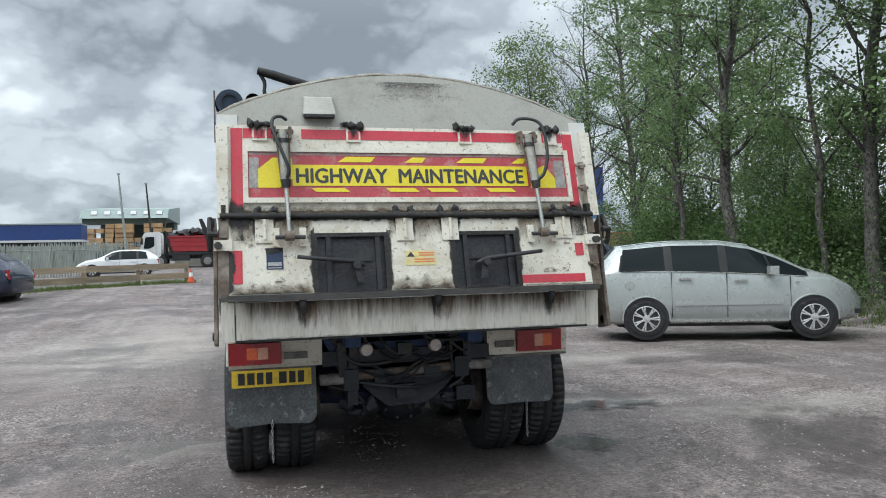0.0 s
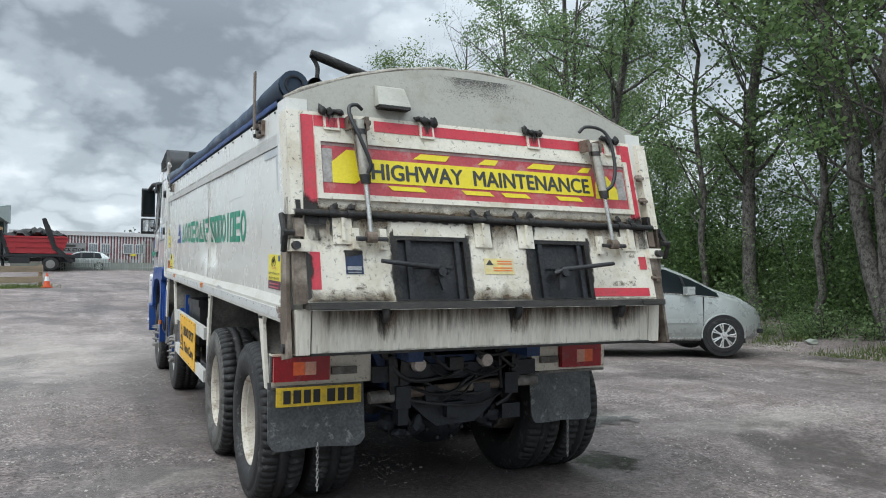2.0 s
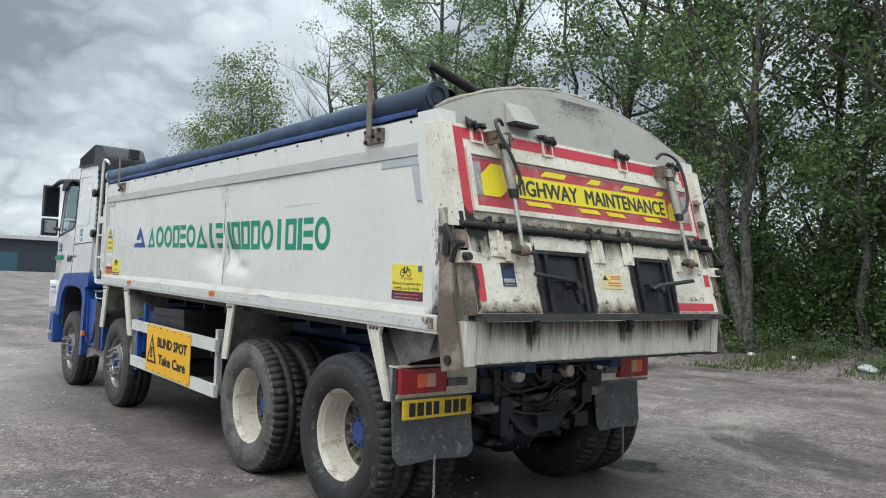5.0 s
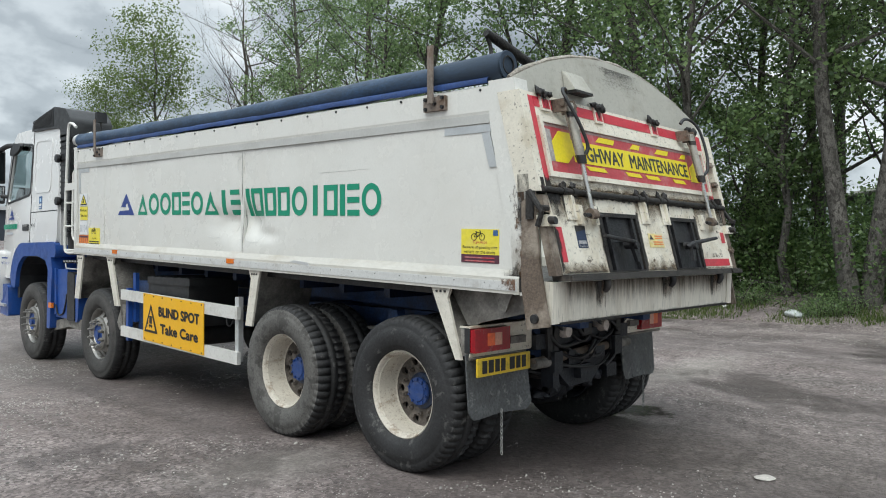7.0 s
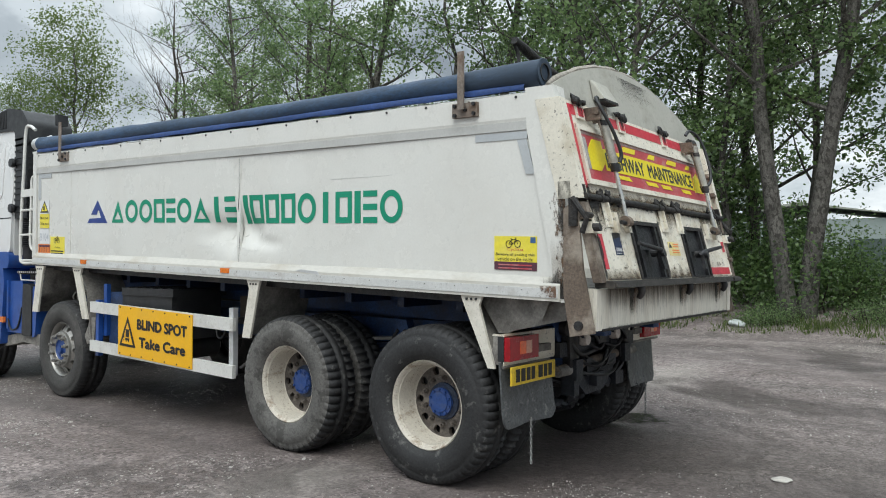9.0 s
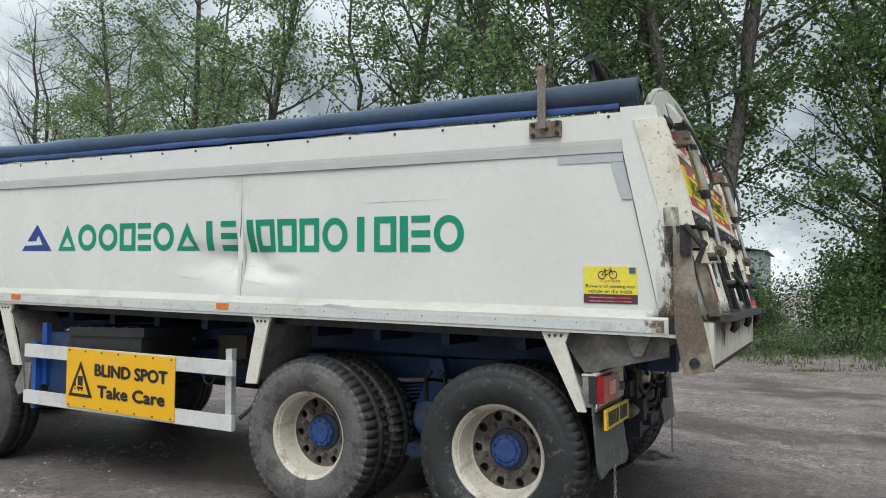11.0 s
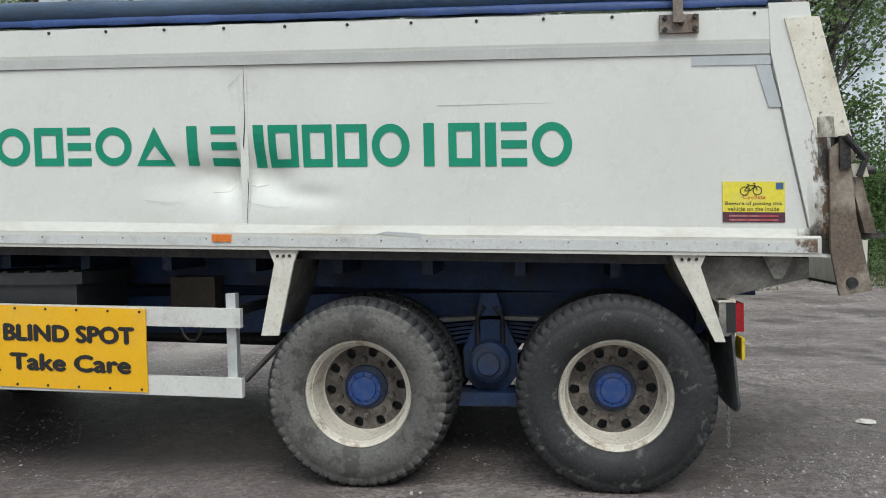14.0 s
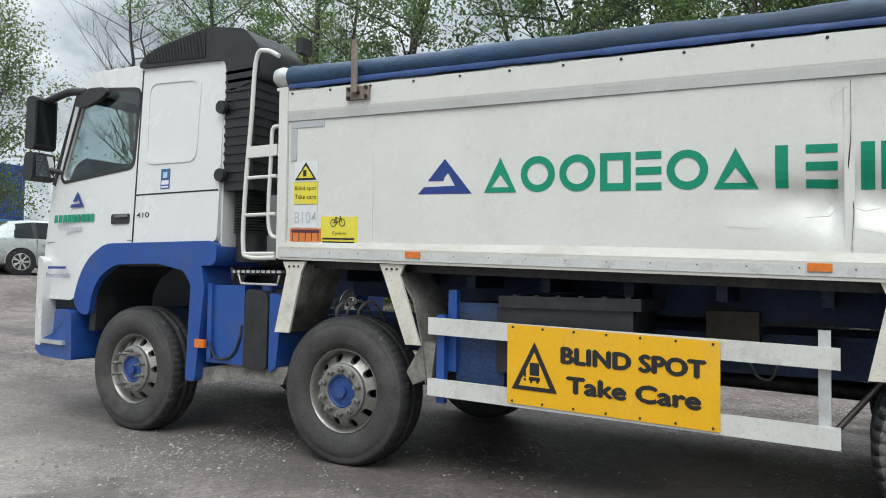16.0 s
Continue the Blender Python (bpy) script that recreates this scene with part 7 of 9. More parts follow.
# rear lamps, plate and flaps
M_chain = mat("weathered_chain_steel", (0.34, 0.34, 0.33), 0.5, 0.3, var=0.3, scale=30)
for s, x0, x1, z0, z1, f0, f1, fz0, fz1 in ((-1, -1.222, -0.880, 0.838, 0.982, -1.245, -0.645, 0.425, 0.83), (1, 0.826, 1.168, 0.828, 0.982, 0.590, 1.105, 0.45, 0.80)):
    part("lamp_housing", slab(x0 - 0.004, x1 + 0.004, -0.60, -0.555, z0 - 0.004, z1 + 0.004, 0.01), M_plastic, lorry, "black lamp housing")
    lamp = part("rear_lamp", slab(x0, x1, -0.64, -0.57, z0, z1, 0.022, 3), M_light_red, lorry, "red rear lamp cluster", smooth=60)
    a, b = (-1.105, -1.035) if s < 0 else (0.955, 1.02)
    part("indicator_lens", slab(a, b, -0.643, -0.62, z0 + 0.035, z1 - 0.03, 0.004), M_lens_orange if s < 0 else M_lens_pink, lamp)
    a, b = (-1.033, -0.965) if s < 0 else (1.022, 1.09)
    part("reversing_lens", slab(a, b, -0.643, -0.62, z0 + 0.035, z1 - 0.03, 0.004), M_lens_pink if s < 0 else M_lens_orange, lamp)
    part("lamp_bracket", slab(x0 if s < 0 else 0.585, -0.645 if s < 0 else x1, -0.57, -0.52, 0.815, 1.00, 0.008), M_guard, lorry, "dirty cream lamp bracket")
    part("bracket_lamp_box", slab(*((-0.86, -0.70) if s < 0 else (0.66, 0.80)), -0.63, -0.585, 0.865, 0.91, 0.012), M_guard, lorry)
    fl = bmesh.new()
    g = []
    for j in range(9):
        row = []
        for i in range(25):
            u, v = i / 24, j / 8
            row.append(fl.verts.new((f0 + (f1 - f0) * u, -0.585 - 0.03 * (1 - v) + 0.012 * math.sin(u * 5 + s) * (1 - v) + 0.02 * (1 - v) * (u - 0.5) * s, fz0 + (fz1 - fz0) * v + ((0.05 * (max(0.0, abs(2 * u - 1) - 0.82) / 0.18) ** 2 - 0.004 * math.sin(u * 9)) * max(0.0, 1 - v * 4)))))
        g.append(row)
    for j in range(8):
        for i in range(24):
            fl.faces.new((g[j][i], g[j][i + 1], g[j + 1][i + 1], g[j + 1][i]))
    ex = bmesh.ops.extrude_face_region(fl, geom=fl.faces[:])
    for v in ex["geom"]:
        if isinstance(v, bmesh.types.BMVert):
            v.co.y += 0.012
    flap = part("mudflap", fl, M_flap, lorry, "wet black rubber mudflap", smooth=50)
    # chain that hangs from the flap
    cx = (f0 + f1) / 2 + (0.0 if s < 0 else 0.04)
    ch = bmesh.new()
    for k in range(13):
        z = fz0 + 0.02 - k * 0.022
        pts = [(cx + (0.007 if k % 2 else 0) * math.cos(a), -0.622 + (0 if k % 2 else 0.007) * math.cos(a), z + 0.015 * math.sin(a)) for a in (i * math.pi / 4 for i in range(9))]
        tube(ch, pts, 0.0034, 4, False)
    part("chain", ch, M_chain, flap, "thin grey steel chain")
plate = part("number_plate", slab(-1.206, -0.680, -0.648, -0.632, 0.690, 0.802, 0.004), M_plate, lorry, "yellow rear number plate")
x = -1.165
for w in (0.052, 0.056, 0.050, 0.050, 0.0, 0.060, 0.050, 0.050):
    if w:
        part("plate_bar", slab(x, x + w * 0.84, -0.651, -0.647, 0.708, 0.786, 0.001), M_black, plate)
        x += w + 0.008
    else:
        x += 0.028

# ---- mudguards and their white legs ----
def leg(y0, y1, yb0, yb1, ztop, zbot, x0, x1):
    return prism([(y0, ztop), (y1, ztop), (y1 * 0.82 + y0 * 0.18, ztop - 0.075), (yb1, zbot), (yb0, zbot), (y0 * 0.82 + y1 * 0.18, ztop - 0.075)], "x", x0, x1, 0.006)


for s in (-1, 1):
    for y0, y1, b0, b1, zt, zb in ((-0.46, -0.285, -0.545, -0.495, 1.245, 0.79), (1.675, 1.845, 1.80, 1.90, 1.30, 0.83), (4.525, 4.725, 4.40, 4.51, 1.385, 0.86), (5.36, 5.57, 5.50, 5.635, 1.40, 0.89)):
        lg = part("guard_leg", leg(y0, y1, b0, b1, zt, zb, s * 1.225, s * 1.245), M_leg, lorry, "grubby cream sheet steel mudguard leg")
        for dy in (0.3, 0.5, 0.7):
            yy = y0 + (y1 - y0) * dy
            part("bolt", lathe([(s * 1.245, 0.009), (s * 1.252, 0.008)], 6, "x", False, None, (0, yy, zt - 0.035)), M_steel_dark, lg)
    # guards run inwards from the legs
    def guard(pts, x_in, material=M_guard):
        bm = bmesh.new()
        q = [(y, z) for y, z in pts]
        inn = []
        rows = []
        for y, z in q:
            rows.append([bm.verts.new((s * 1.225, y, z)), bm.verts.new((s * x_in, y, z))])
        for a, b in zip(rows, rows[1:]):
            bm.faces.new((a[0], a[1], b[1], b[0]))
        ex = bmesh.ops.extrude_face_region(bm, geom=bm.faces[:])
        for v in ex["geom"]:
            if isinstance(v, bmesh.types.BMVert):
                v.co.z -= 0.012
                v.co.y += 0.006
        return part("mudguard", bm, material, lorry, "mud-splashed grey mudguard", smooth=50)

    guard([(-0.30, 1.23), (-0.36, 1.10), (-0.46, 0.98), (-0.56, 0.86), (-0.60, 0.80)], 0.66)
    guard([(-0.52, 1.0), (-0.60, 1.0), (-0.60, 0.82)], 0.60, M_gate)
    guard([(1.72, 1.29), (1.78, 1.05), (1.86, 0.86)], 0.66)
    guard([(4.60, 1.36), (4.46, 1.15), (4.40, 0.90), (4.36, 0.62)], 0.80, M_guard)
    guard([(5.36, 1.38), (5.46, 1.10), (5.56, 0.90)], 0.80, M_guard)
    part("plastic_flap", prism([(4.40, 0.88), (4.30, 0.88), (4.33, 0.66), (4.47, 0.60), (4.52, 0.68), (4.46, 0.78)], "x", s * 0.95, s * 1.21, 0.01), M_guard, lorry)
    part("wing_side", prism([(-0.36, 1.22), (-0.98, 1.20), (-0.98, 1.10), (-0.62, 1.02), (-0.52, 0.98)], "x", s * 1.13, s * 1.142, 0.004), M_guard, lorry)
    part("wing_tie", prism([(-0.74, 1.23), (-0.90, 1.23), (-0.84, 1.10), (-0.80, 1.10)], "x", s * 1.17, s * 1.18, 0.004), M_guard, lorry)

# ---- side guard rails, sign and tanks ----
for s in (-1, 1):
    for z in (0.9245, 0.538):
        bm = slab(s * 1.215, s * 1.252, 2.015, 4.335, z - 0.053, z + 0.053, 0.005)
        for v in bm.verts:
            v.co.z += 0.028 * (v.co.y - 2.0)
        part("side_guard_rail", bm, M_rail, lorry, "white side guard rail")
    for y in (2.085, 4.265):
        part("guard_upright", slab(s * 1.165, s * 1.213, y - 0.028, y + 0.028, 0.50, 1.06, 0.006), M_alu if y < 3 else M_blue, lorry)
        part("guard_arm", slab(s * 0.45, s * 1.19, y - 0.025, y + 0.025, 0.93, 0.98, 0.005), M_steel_dark, lorry)
part("rail_stay", tube(bmesh.new(), [(-1.15, 2.04, 0.56), (-0.9, 1.78, 0.86)], 0.016, 8), M_steel_dark, lorry)
bm = slab(-1.262, -1.254, 2.565, 3.774, 0.536, 1.004, 0.003)
for v in bm.verts:
    v.co.z += 0.036 * (v.co.y - 3.17)
board = part("blind_spot_sign", bm, M_blind, lorry, "amber blind spot warning board")
SX, R2 = -1.2645, (0, -1, -0.036)


def on_board(y, z):
    return (SX, y, z + 0.036 * (y - 3.17))


words("sign_letter", "BLIND SPOT", M_black, board, on_board(3.43, 0.806), R2, UP, 0.090, 0.79, 0.0, 0.002, "", 0.0082, True)
words("sign_letter", "Take Care", M_black, board, on_board(3.395, 0.640), R2, UP, 0.090, 0.73, 0.0, 0.002, "", 0.0082, True)
poly_decal("sign_triangle", M_black, board, on_board(3.742, 0.625), R2, UP, [(0, 0), (0.285, 0), (0.143, 0.285)], 0.0015)
poly_decal("sign_triangle", M_blind, board, on_board(3.742, 0.625), R2, UP, [(0.045, 0.024), (0.240, 0.024), (0.143, 0.225)], 0.003)
for a, b, w, h in ((0.115, 0.085, 0.060, 0.075), (0.110, 0.055, 0.070, 0.022), (0.118, 0.040, 0.014, 0.018), (0.158, 0.040, 0.014, 0.018), (0.078, 0.075, 0.014, 0.055), (0.078, 0.052, 0.014, 0.014)):
    decal("sign_figure", M_black, board, Vector(on_board(3.742, 0.625)) + Vector((-0.0032, -a, b)), R2, UP, w, h, 0.001)
for k in range(7):
    for z in (0.552, 0.988):
        y = 2.60 + k * 0.19
        part("screw", lathe([(-1.262, 0.008), (-1.266, 0.007)], 6, "x", False, None, (0, y, z + 0.036 * (y - 3.17))), M_steel_dark, board)
# behind the rails
part("fuel_tank", slab(-1.12, -0.60, 3.86, 4.20, 0.55, 1.14, 0.03, 2), M_blue_dirty, lorry, "blue steel tank", smooth=60)
part("battery_box", slab(-1.15, -0.62, 3.05, 3.90, 0.72, 1.13, 0.03, 2), M_plastic, lorry, "black plastic battery box", smooth=60)
bb = part("box_lid", slab(-1.17, -0.60, 3.0, 3.88, 1.12, 1.19, 0.02, 2), M_plastic, lorry, smooth=60)
for k in range(6):
    part("lid_rib", slab(-1.16, -0.62, 3.06 + k * 0.14, 3.09 + k * 0.14, 1.19, 1.20, 0.004), M_plastic, bb)
for y, r, z in ((4.08, 0.10, 0.60), (3.78, 0.125, 0.66), (3.2, 0.12, 0.64)):
    part("air_tank", lathe([(-1.11, 0.02), (-1.105, r * 0.7), (-1.07, r), (-0.60, r), (-0.56, r * 0.6)], 24, "x", False, None, (0, y, z)), M_plastic, lorry, "black air tank", smooth=45)
    part("tank_label", slab(-1.114, -1.109, y - 0.03, y + 0.02, z + 0.01, z + 0.05, 0), M_white_st, lorry)
part("tank_bracket", slab(-1.16, -1.12, 4.18, 4.24, 0.70, 1.22, 0.006), M_blue, lorry)
part("control_box", slab(-0.62, -0.50, 2.45, 2.75, 0.86, 1.12, 0.012), mat("brown_box_paint", (0.10, 0.08, 0.06), 0.7, var=0.2), lorry, "dusty brown control box")
part("side_tank", slab(0.55, 1.12, 2.6, 4.2, 0.55, 1.10, 0.04, 2), M_steel_dark, lorry, smooth=60)
part("cable_loop", tube(bmesh.new(), curve_pts([(-1.1, 2.45, 0.88), (-1.12, 2.40, 0.80), (-1.12, 2.34, 0.79), (-1.1, 2.30, 0.87)], 5), 0.008, 6), M_plastic, lorry)

# ---- cab ----
def cab_shape(bm):
    """Narrower towards the roof, rounded at the front corners."""
    for v in bm.verts:
        k = 1.0
        if v.co.z > 1.555:
            k -= 0.0345 * (v.co.z - 1.555)
        if v.co.y > 8.0:
            k -= 0.07 * ((v.co.y - 8.0) / 0.6) ** 2
        v.co.x *= k
    return bm


def holed_wall(outer, holes, x0, x1):
    """A wall in the y-z plane with openings, x0 to x1 thick."""
    bm = bmesh.new()
    for ring in [outer] + holes:
        vs = [bm.verts.new((x0, y, z)) for y, z in ring]
        for i in range(len(vs)):
            bm.edges.new((vs[i], vs[(i + 1) % len(vs)]))
    bmesh.ops.triangle_fill(bm, use_beauty=True, use_dissolve=False, edges=bm.edges[:])
    ex = bmesh.ops.extrude_face_region(bm, geom=bm.faces[:])
    for v in ex["geom"]:
        if isinstance(v, bmesh.types.BMVert):
            v.co.x = x1
    return bm


def rounded(pts, r, n=4):
    """Polygon with rounded corners."""
    out = []
    for i, p in enumerate(pts):
        a, b, c = Vector(pts[i - 1]), Vector(p), Vector(pts[(i + 1) % len(pts)])
        ra = min(r, (a - b).length * 0.45, (c - b).length * 0.45)
        p0, p1 = b + (a - b).normalized() * ra, b + (c - b).normalized() * ra
        for k in range(n + 1):
            t = k / n
            q = p0 * (1 - t) ** 2 + b * 2 * t * (1 - t) + p1 * t * t
            out.append((q.x, q.y))
    return out


CAB = rounded([(6.255, 1.555), (6.27, 3.0), (7.30, 3.075), (7.93, 3.10), (8.10, 2.96), (8.47, 2.12), (8.56, 1.52), (8.575, 1.06), (8.0, 1.06), (7.87, 1.33), (7.56, 1.54)], 0.06)
WIN = rounded([(7.30, 2.215), (7.27, 2.86), (7.93, 2.93), (8.03, 2.86), (8.29, 2.18), (8.24, 2.135)], 0.07)
cab = part("cab", slab(-1.17, 1.17, 6.27, 8.44, 1.40, 1.58, 0.02), M_plastic, lorry, "white sleeper cab with blue arches")
for s in (-1, 1):
    wall = part("cab_side", cab_shape(holed_wall(CAB, [WIN], s * 1.19, s * 1.235)), M_cab, cab, smooth=30)
    fr = frame_prism(rounded([(7.27, 2.185), (7.24, 2.885), (7.935, 2.96), (8.055, 2.88), (8.325, 2.165), (8.255, 2.105)], 0.08), WIN, "x", s * 1.230, s * 1.241)
    part("window_seal", cab_shape(fr), M_plastic, cab)
    gl = part("cab_window", cab_shape(prism(WIN, "x", s * 1.205, s * 1.211)), M_glass_clear, cab, "cab side window")
    gl.visible_shadow = False
    # door seams
    part("door_seam", cab_shape(slab(s * 1.234, s * 1.2375, 7.228, 7.244, 1.56, 3.03, 0)), M_black, cab)
    part("door_seam", cab_shape(slab(s * 1.234, s * 1.2375, 6.27, 7.232, 1.953, 1.965, 0)), M_black, cab)
    part("door_seam", cab_shape(slab(s * 1.234, s * 1.2375, 7.25, 8.52, 1.575, 1.583, 0)), mat("grey_gap", (0.22, 0.22, 0.22), 0.6), cab)
    ring = [rounded([(6.53 + d, 2.20 + d), (6.52 + d, 2.89 - d), (7.16 - d, 2.925 - d), (7.14 - d, 2.21 + d)], 0.10, 6) for d in (0.0, 0.028)]
    part("sleeper_panel", bevelled(cab_shape(frame_prism(ring[0], ring[1], "x", s * 1.233, s * 1.243)), 0.004), M_cab, cab, "pressed panel in the sleeper wall", smooth=60)
    hd = part("door_handle", cab_shape(prism(rounded([(7.29, 1.72), (7.29, 1.805), (7.52, 1.805), (7.52, 1.72)], 0.02), "x", s * 1.233, s * 1.246, 0.003)), M_plastic, cab, "black door handle")
    part("handle_grip", cab_shape(slab(s * 1.244, s * 1.258, 7.30, 7.46, 1.775, 1.80, 0.005)), mat("grey_grip", (0.18, 0.18, 0.18), 0.5), cab)
    part("a_pillar_trim", cab_shape(prism([(8.05, 2.98), (8.13, 2.98), (8.50, 2.12), (8.42, 2.10)], "x", s * 1.237, s * 1.20, 0.006)), M_plastic, cab)
    part("wind_deflector", cab_shape(prism(rounded([(8.09, 2.80), (8.06, 2.885), (7.89, 2.945), (7.69, 2.93), (7.645, 2.88), (7.73, 2.83), (7.90, 2.785), (8.0, 2.775)], 0.03), "x", s * 1.240, s * 1.285, 0.012)), M_plastic, cab, "black plastic rain deflector", smooth=60)
    part("corner_panel", cab_shape(prism(rounded([(8.43, 1.42), (8.56, 1.46), (8.59, 1.05), (8.585, 0.64), (8.43, 0.64)], 0.04), "x", s * 1.16, s * 1.30, 0.03)), M_cab, cab, smooth=60)
    part("headlamp", cab_shape(slab(s * 1.00, s * 1.20, 8.50, 8.62, 0.95, 1.25, 0.03, 2)), M_plastic, cab, smooth=60)
    bp = part("bumper_corner", cab_shape(prism(rounded([(7.93, 0.535), (7.95, 0.96), (8.20, 0.98), (8.22, 0.76), (8.44, 0.70), (8.60, 0.67), (8.62, 0.59), (8.45, 0.545)], 0.03), "x", s * 0.70, s * 1.285, 0.02)), M_blue, cab, "blue bumper corner with step", smooth=60)
    part("step_tread", cab_shape(slab(s * 1.16, s * 1.31, 8.03, 8.45, 0.665, 0.70, 0.008)), M_alu, cab)
    # mirrors
    mi = part("mirror", prism(rounded([(8.40, 2.42), (8.40, 2.90), (8.53, 2.90), (8.55, 2.42)], 0.05), "x", s * 1.19, s * 1.40, 0.03), M_plastic, cab, "black door mirror housing", smooth=60)
    # dark glass here paints the mirror's dark reflection
    part("mirror_glass", slab(s * 1.21, s * 1.38, 8.392, 8.398, 2.46, 2.86, 0.0), M_glass, cab)
    part("wide_mirror", prism(rounded([(8.42, 2.13), (8.40, 2.39), (8.54, 2.39), (8.56, 2.13)], 0.05), "x", s * 1.19, s * 1.40, 0.03), M_plastic, cab, smooth=60)
    part("mirror_glass", slab(s * 1.21, s * 1.38, 8.395, 8.402, 2.17, 2.36, 0.0), M_mirror, cab)
    part("mirror_arm", tube(bmesh.new(), curve_pts([(s * 1.18, 8.00, 2.93), (s * 1.24, 8.16, 2.93), (s * 1.28, 8.40, 2.87)], 4), 0.035, 8), M_plastic, cab, smooth=60)
    part("mirror_arm", tube(bmesh.new(), [(s * 1.16, 8.33, 2.22), (s * 1.28, 8.45, 2.25)], 0.028, 8), M_plastic, cab, smooth=60)
    # arches and fender
    arch_p = rounded([(7.985, 1.06), (7.90, 1.29), (7.78, 1.44), (7.57, 1.555), (6.235, 1.562), (6.235, 1.365), (6.72, 1.375), (6.95, 1.385), (7.44, 1.375), (7.63, 1.27), (7.73, 1.12), (7.76, 0.93), (7.90, 0.95)], 0.09)
    part("wheel_arch", prism(arch_p, "x", s * 0.75, s * 1.252, 0.012), M_blue, cab, "blue wheel arch", smooth=40)
    part("arch_lining", prism([(7.74, 0.80), (7.72, 1.11), (7.62, 1.26), (7.43, 1.365), (6.90, 1.365), (6.90, 1.40), (7.50, 1.40), (7.80, 1.20), (7.82, 0.80)], "x", s * 0.62, s * 1.20), M_plastic, cab)
    part("rear_fender", prism(rounded([(6.92, 1.385), (6.60, 1.33), (6.51, 1.22), (6.545, 0.47), (6.44, 0.47), (6.36, 1.20), (6.40, 1.385)], 0.03), "x", s * 0.95, s * 1.25, 0.012), M_blue, cab, "blue fender behind the front wheel", smooth=45)
part("cab_roof", cab_shape(prism([(6.26, 2.94), (6.27, 3.02), (7.30, 3.10), (7.90, 3.12), (8.10, 3.0), (8.05, 2.94), (7.88, 3.06), (7.30, 3.04)], "x", -1.19, 1.19, 0.0)), M_cab, cab, smooth=40)
part("cab_back", slab(-1.19, 1.19, 6.245, 6.29, 1.45, 3.0, 0.03, 2), M_cab, cab, smooth=60)
part("windscreen", cab_shape(prism([(8.09, 2.97), (8.11, 2.965), (8.48, 2.125), (8.46, 2.12)], "x", -1.16, 1.16)), M_glass_clear, cab, "windscreen").visible_shadow = False
part("grille_panel", cab_shape(prism([(8.45, 2.13), (8.49, 2.13), (8.58, 1.5), (8.60, 0.95), (8.50, 0.95)], "x", -1.18, 1.18, 0.01)), M_cab, cab)
part("front_bumper", cab_shape(slab(-1.15, 1.15, 8.42, 8.62, 0.55, 0.95, 0.04, 2)), M_blue, cab, smooth=60)
part("sun_visor", cab_shape(prism([(8.08, 3.04), (8.24, 2.90), (8.26, 2.92), (8.10, 3.07)], "x", -1.15, 1.15, 0.004)), mat("smoked_visor", (0.03, 0.025, 0.02), 0.2, var=0.1), cab, "smoked sun visor")
part("dashboard", cab_shape(prism(rounded([(7.98, 1.60), (7.98, 2.20), (8.06, 2.36), (8.26, 2.30), (8.40, 2.10), (8.42, 1.60)], 0.05), "x", -1.12, 1.12, 0.02)), M_plastic, cab, smooth=60)
for x in (-0.62, 0.62):
    bm = slab(x - 0.27, x + 0.27, 7.28, 7.44, 1.75, 2.55, 0.06, 2)
    for v in bm.verts:
        v.co.y -= 0.15 * (v.co.z - 1.75)
    part("seat_back", bm, mat("grey_seat_cloth", (0.06, 0.065, 0.07), 0.9, var=0.2), cab, smooth=60)
    part("seat_cushion", slab(x - 0.27, x + 0.27, 7.35, 7.85, 1.62, 1.80, 0.05, 2), MATS["grey_seat_cloth"], cab, smooth=60)
bm = bmesh.new()
ring = [(-0.62 + 0.22 * math.cos(a), 7.93 + 0.09 * math.sin(a), 2.12 + 0.19 * math.sin(a)) for a in (k * math.pi / 10 for k in range(21))]
tube(bm, ring, 0.015, 6, False)
part("steering_wheel", bm, M_plastic, cab, smooth=60)
part("curtain", slab(-1.16, -1.14, 7.22, 7.30, 2.15, 2.95, 0.005), MATS["grey_seat_cloth"], cab)

# emblem and lettering on the door
R3, LEAN_UP = (0, -1, 0), (0.0426, 0, 1)


def door_x(z):
    return -1.236 * (1 - 0.0345 * max(0.0, z - 1.555)) - 0.0005


poly_decal("door_emblem", M_blue_vinyl, cab, (door_x(1.885), 8.115, 1.885), R3, LEAN_UP, [(0, 0), (0.20, 0), (0.10, 0.14), (0.038, 0.052), (0.096, 0.052), (0.11, 0.08), (0.14, 0.032), (0.022, 0.028)], 0.003)
for k in range(9):
    decal("lettering_block", M_green, cab, (door_x(1.752), 8.325 - k * 0.0640, 1.752), R3, LEAN_UP, 0.050, 0.068, 0.003)
for k in range(10):
    decal("lettering_block", M_grey_print, cab, (door_x(1.675), 8.175 - k * 0.026, 1.675), R3, LEAN_UP, 0.017, 0.032, 0.003)
decal("print_bar", M_blue_vinyl, cab, (door_x(1.335) - 0.004, 8.375, 1.335), R3, LEAN_UP, 0.26, 0.022, 0.003)
words("door_lettering", "Franchise Haulier", M_blue_vinyl, cab, (door_x(1.255) - 0.006, 8.40, 1.255), R3, LEAN_UP, 0.045, 0.36)
words("model_number", "410", M_steel_dark, cab, (door_x(1.765) - 0.001, 7.205, 1.765), R3, LEAN_UP, 0.045, 0.155, 0.004)
decal("badge", M_fors, cab, (door_x(1.995), 6.93, 1.995), R3, LEAN_UP, 0.105, 0.165, 0.003, "blue badge")
for z, h in ((2.03, 0.035), (2.005, 0.012)):
    decal("print_bar", M_white_st, cab, (door_x(z) - 0.003, 6.92, z), R3, LEAN_UP, 0.085, h, 0.001)
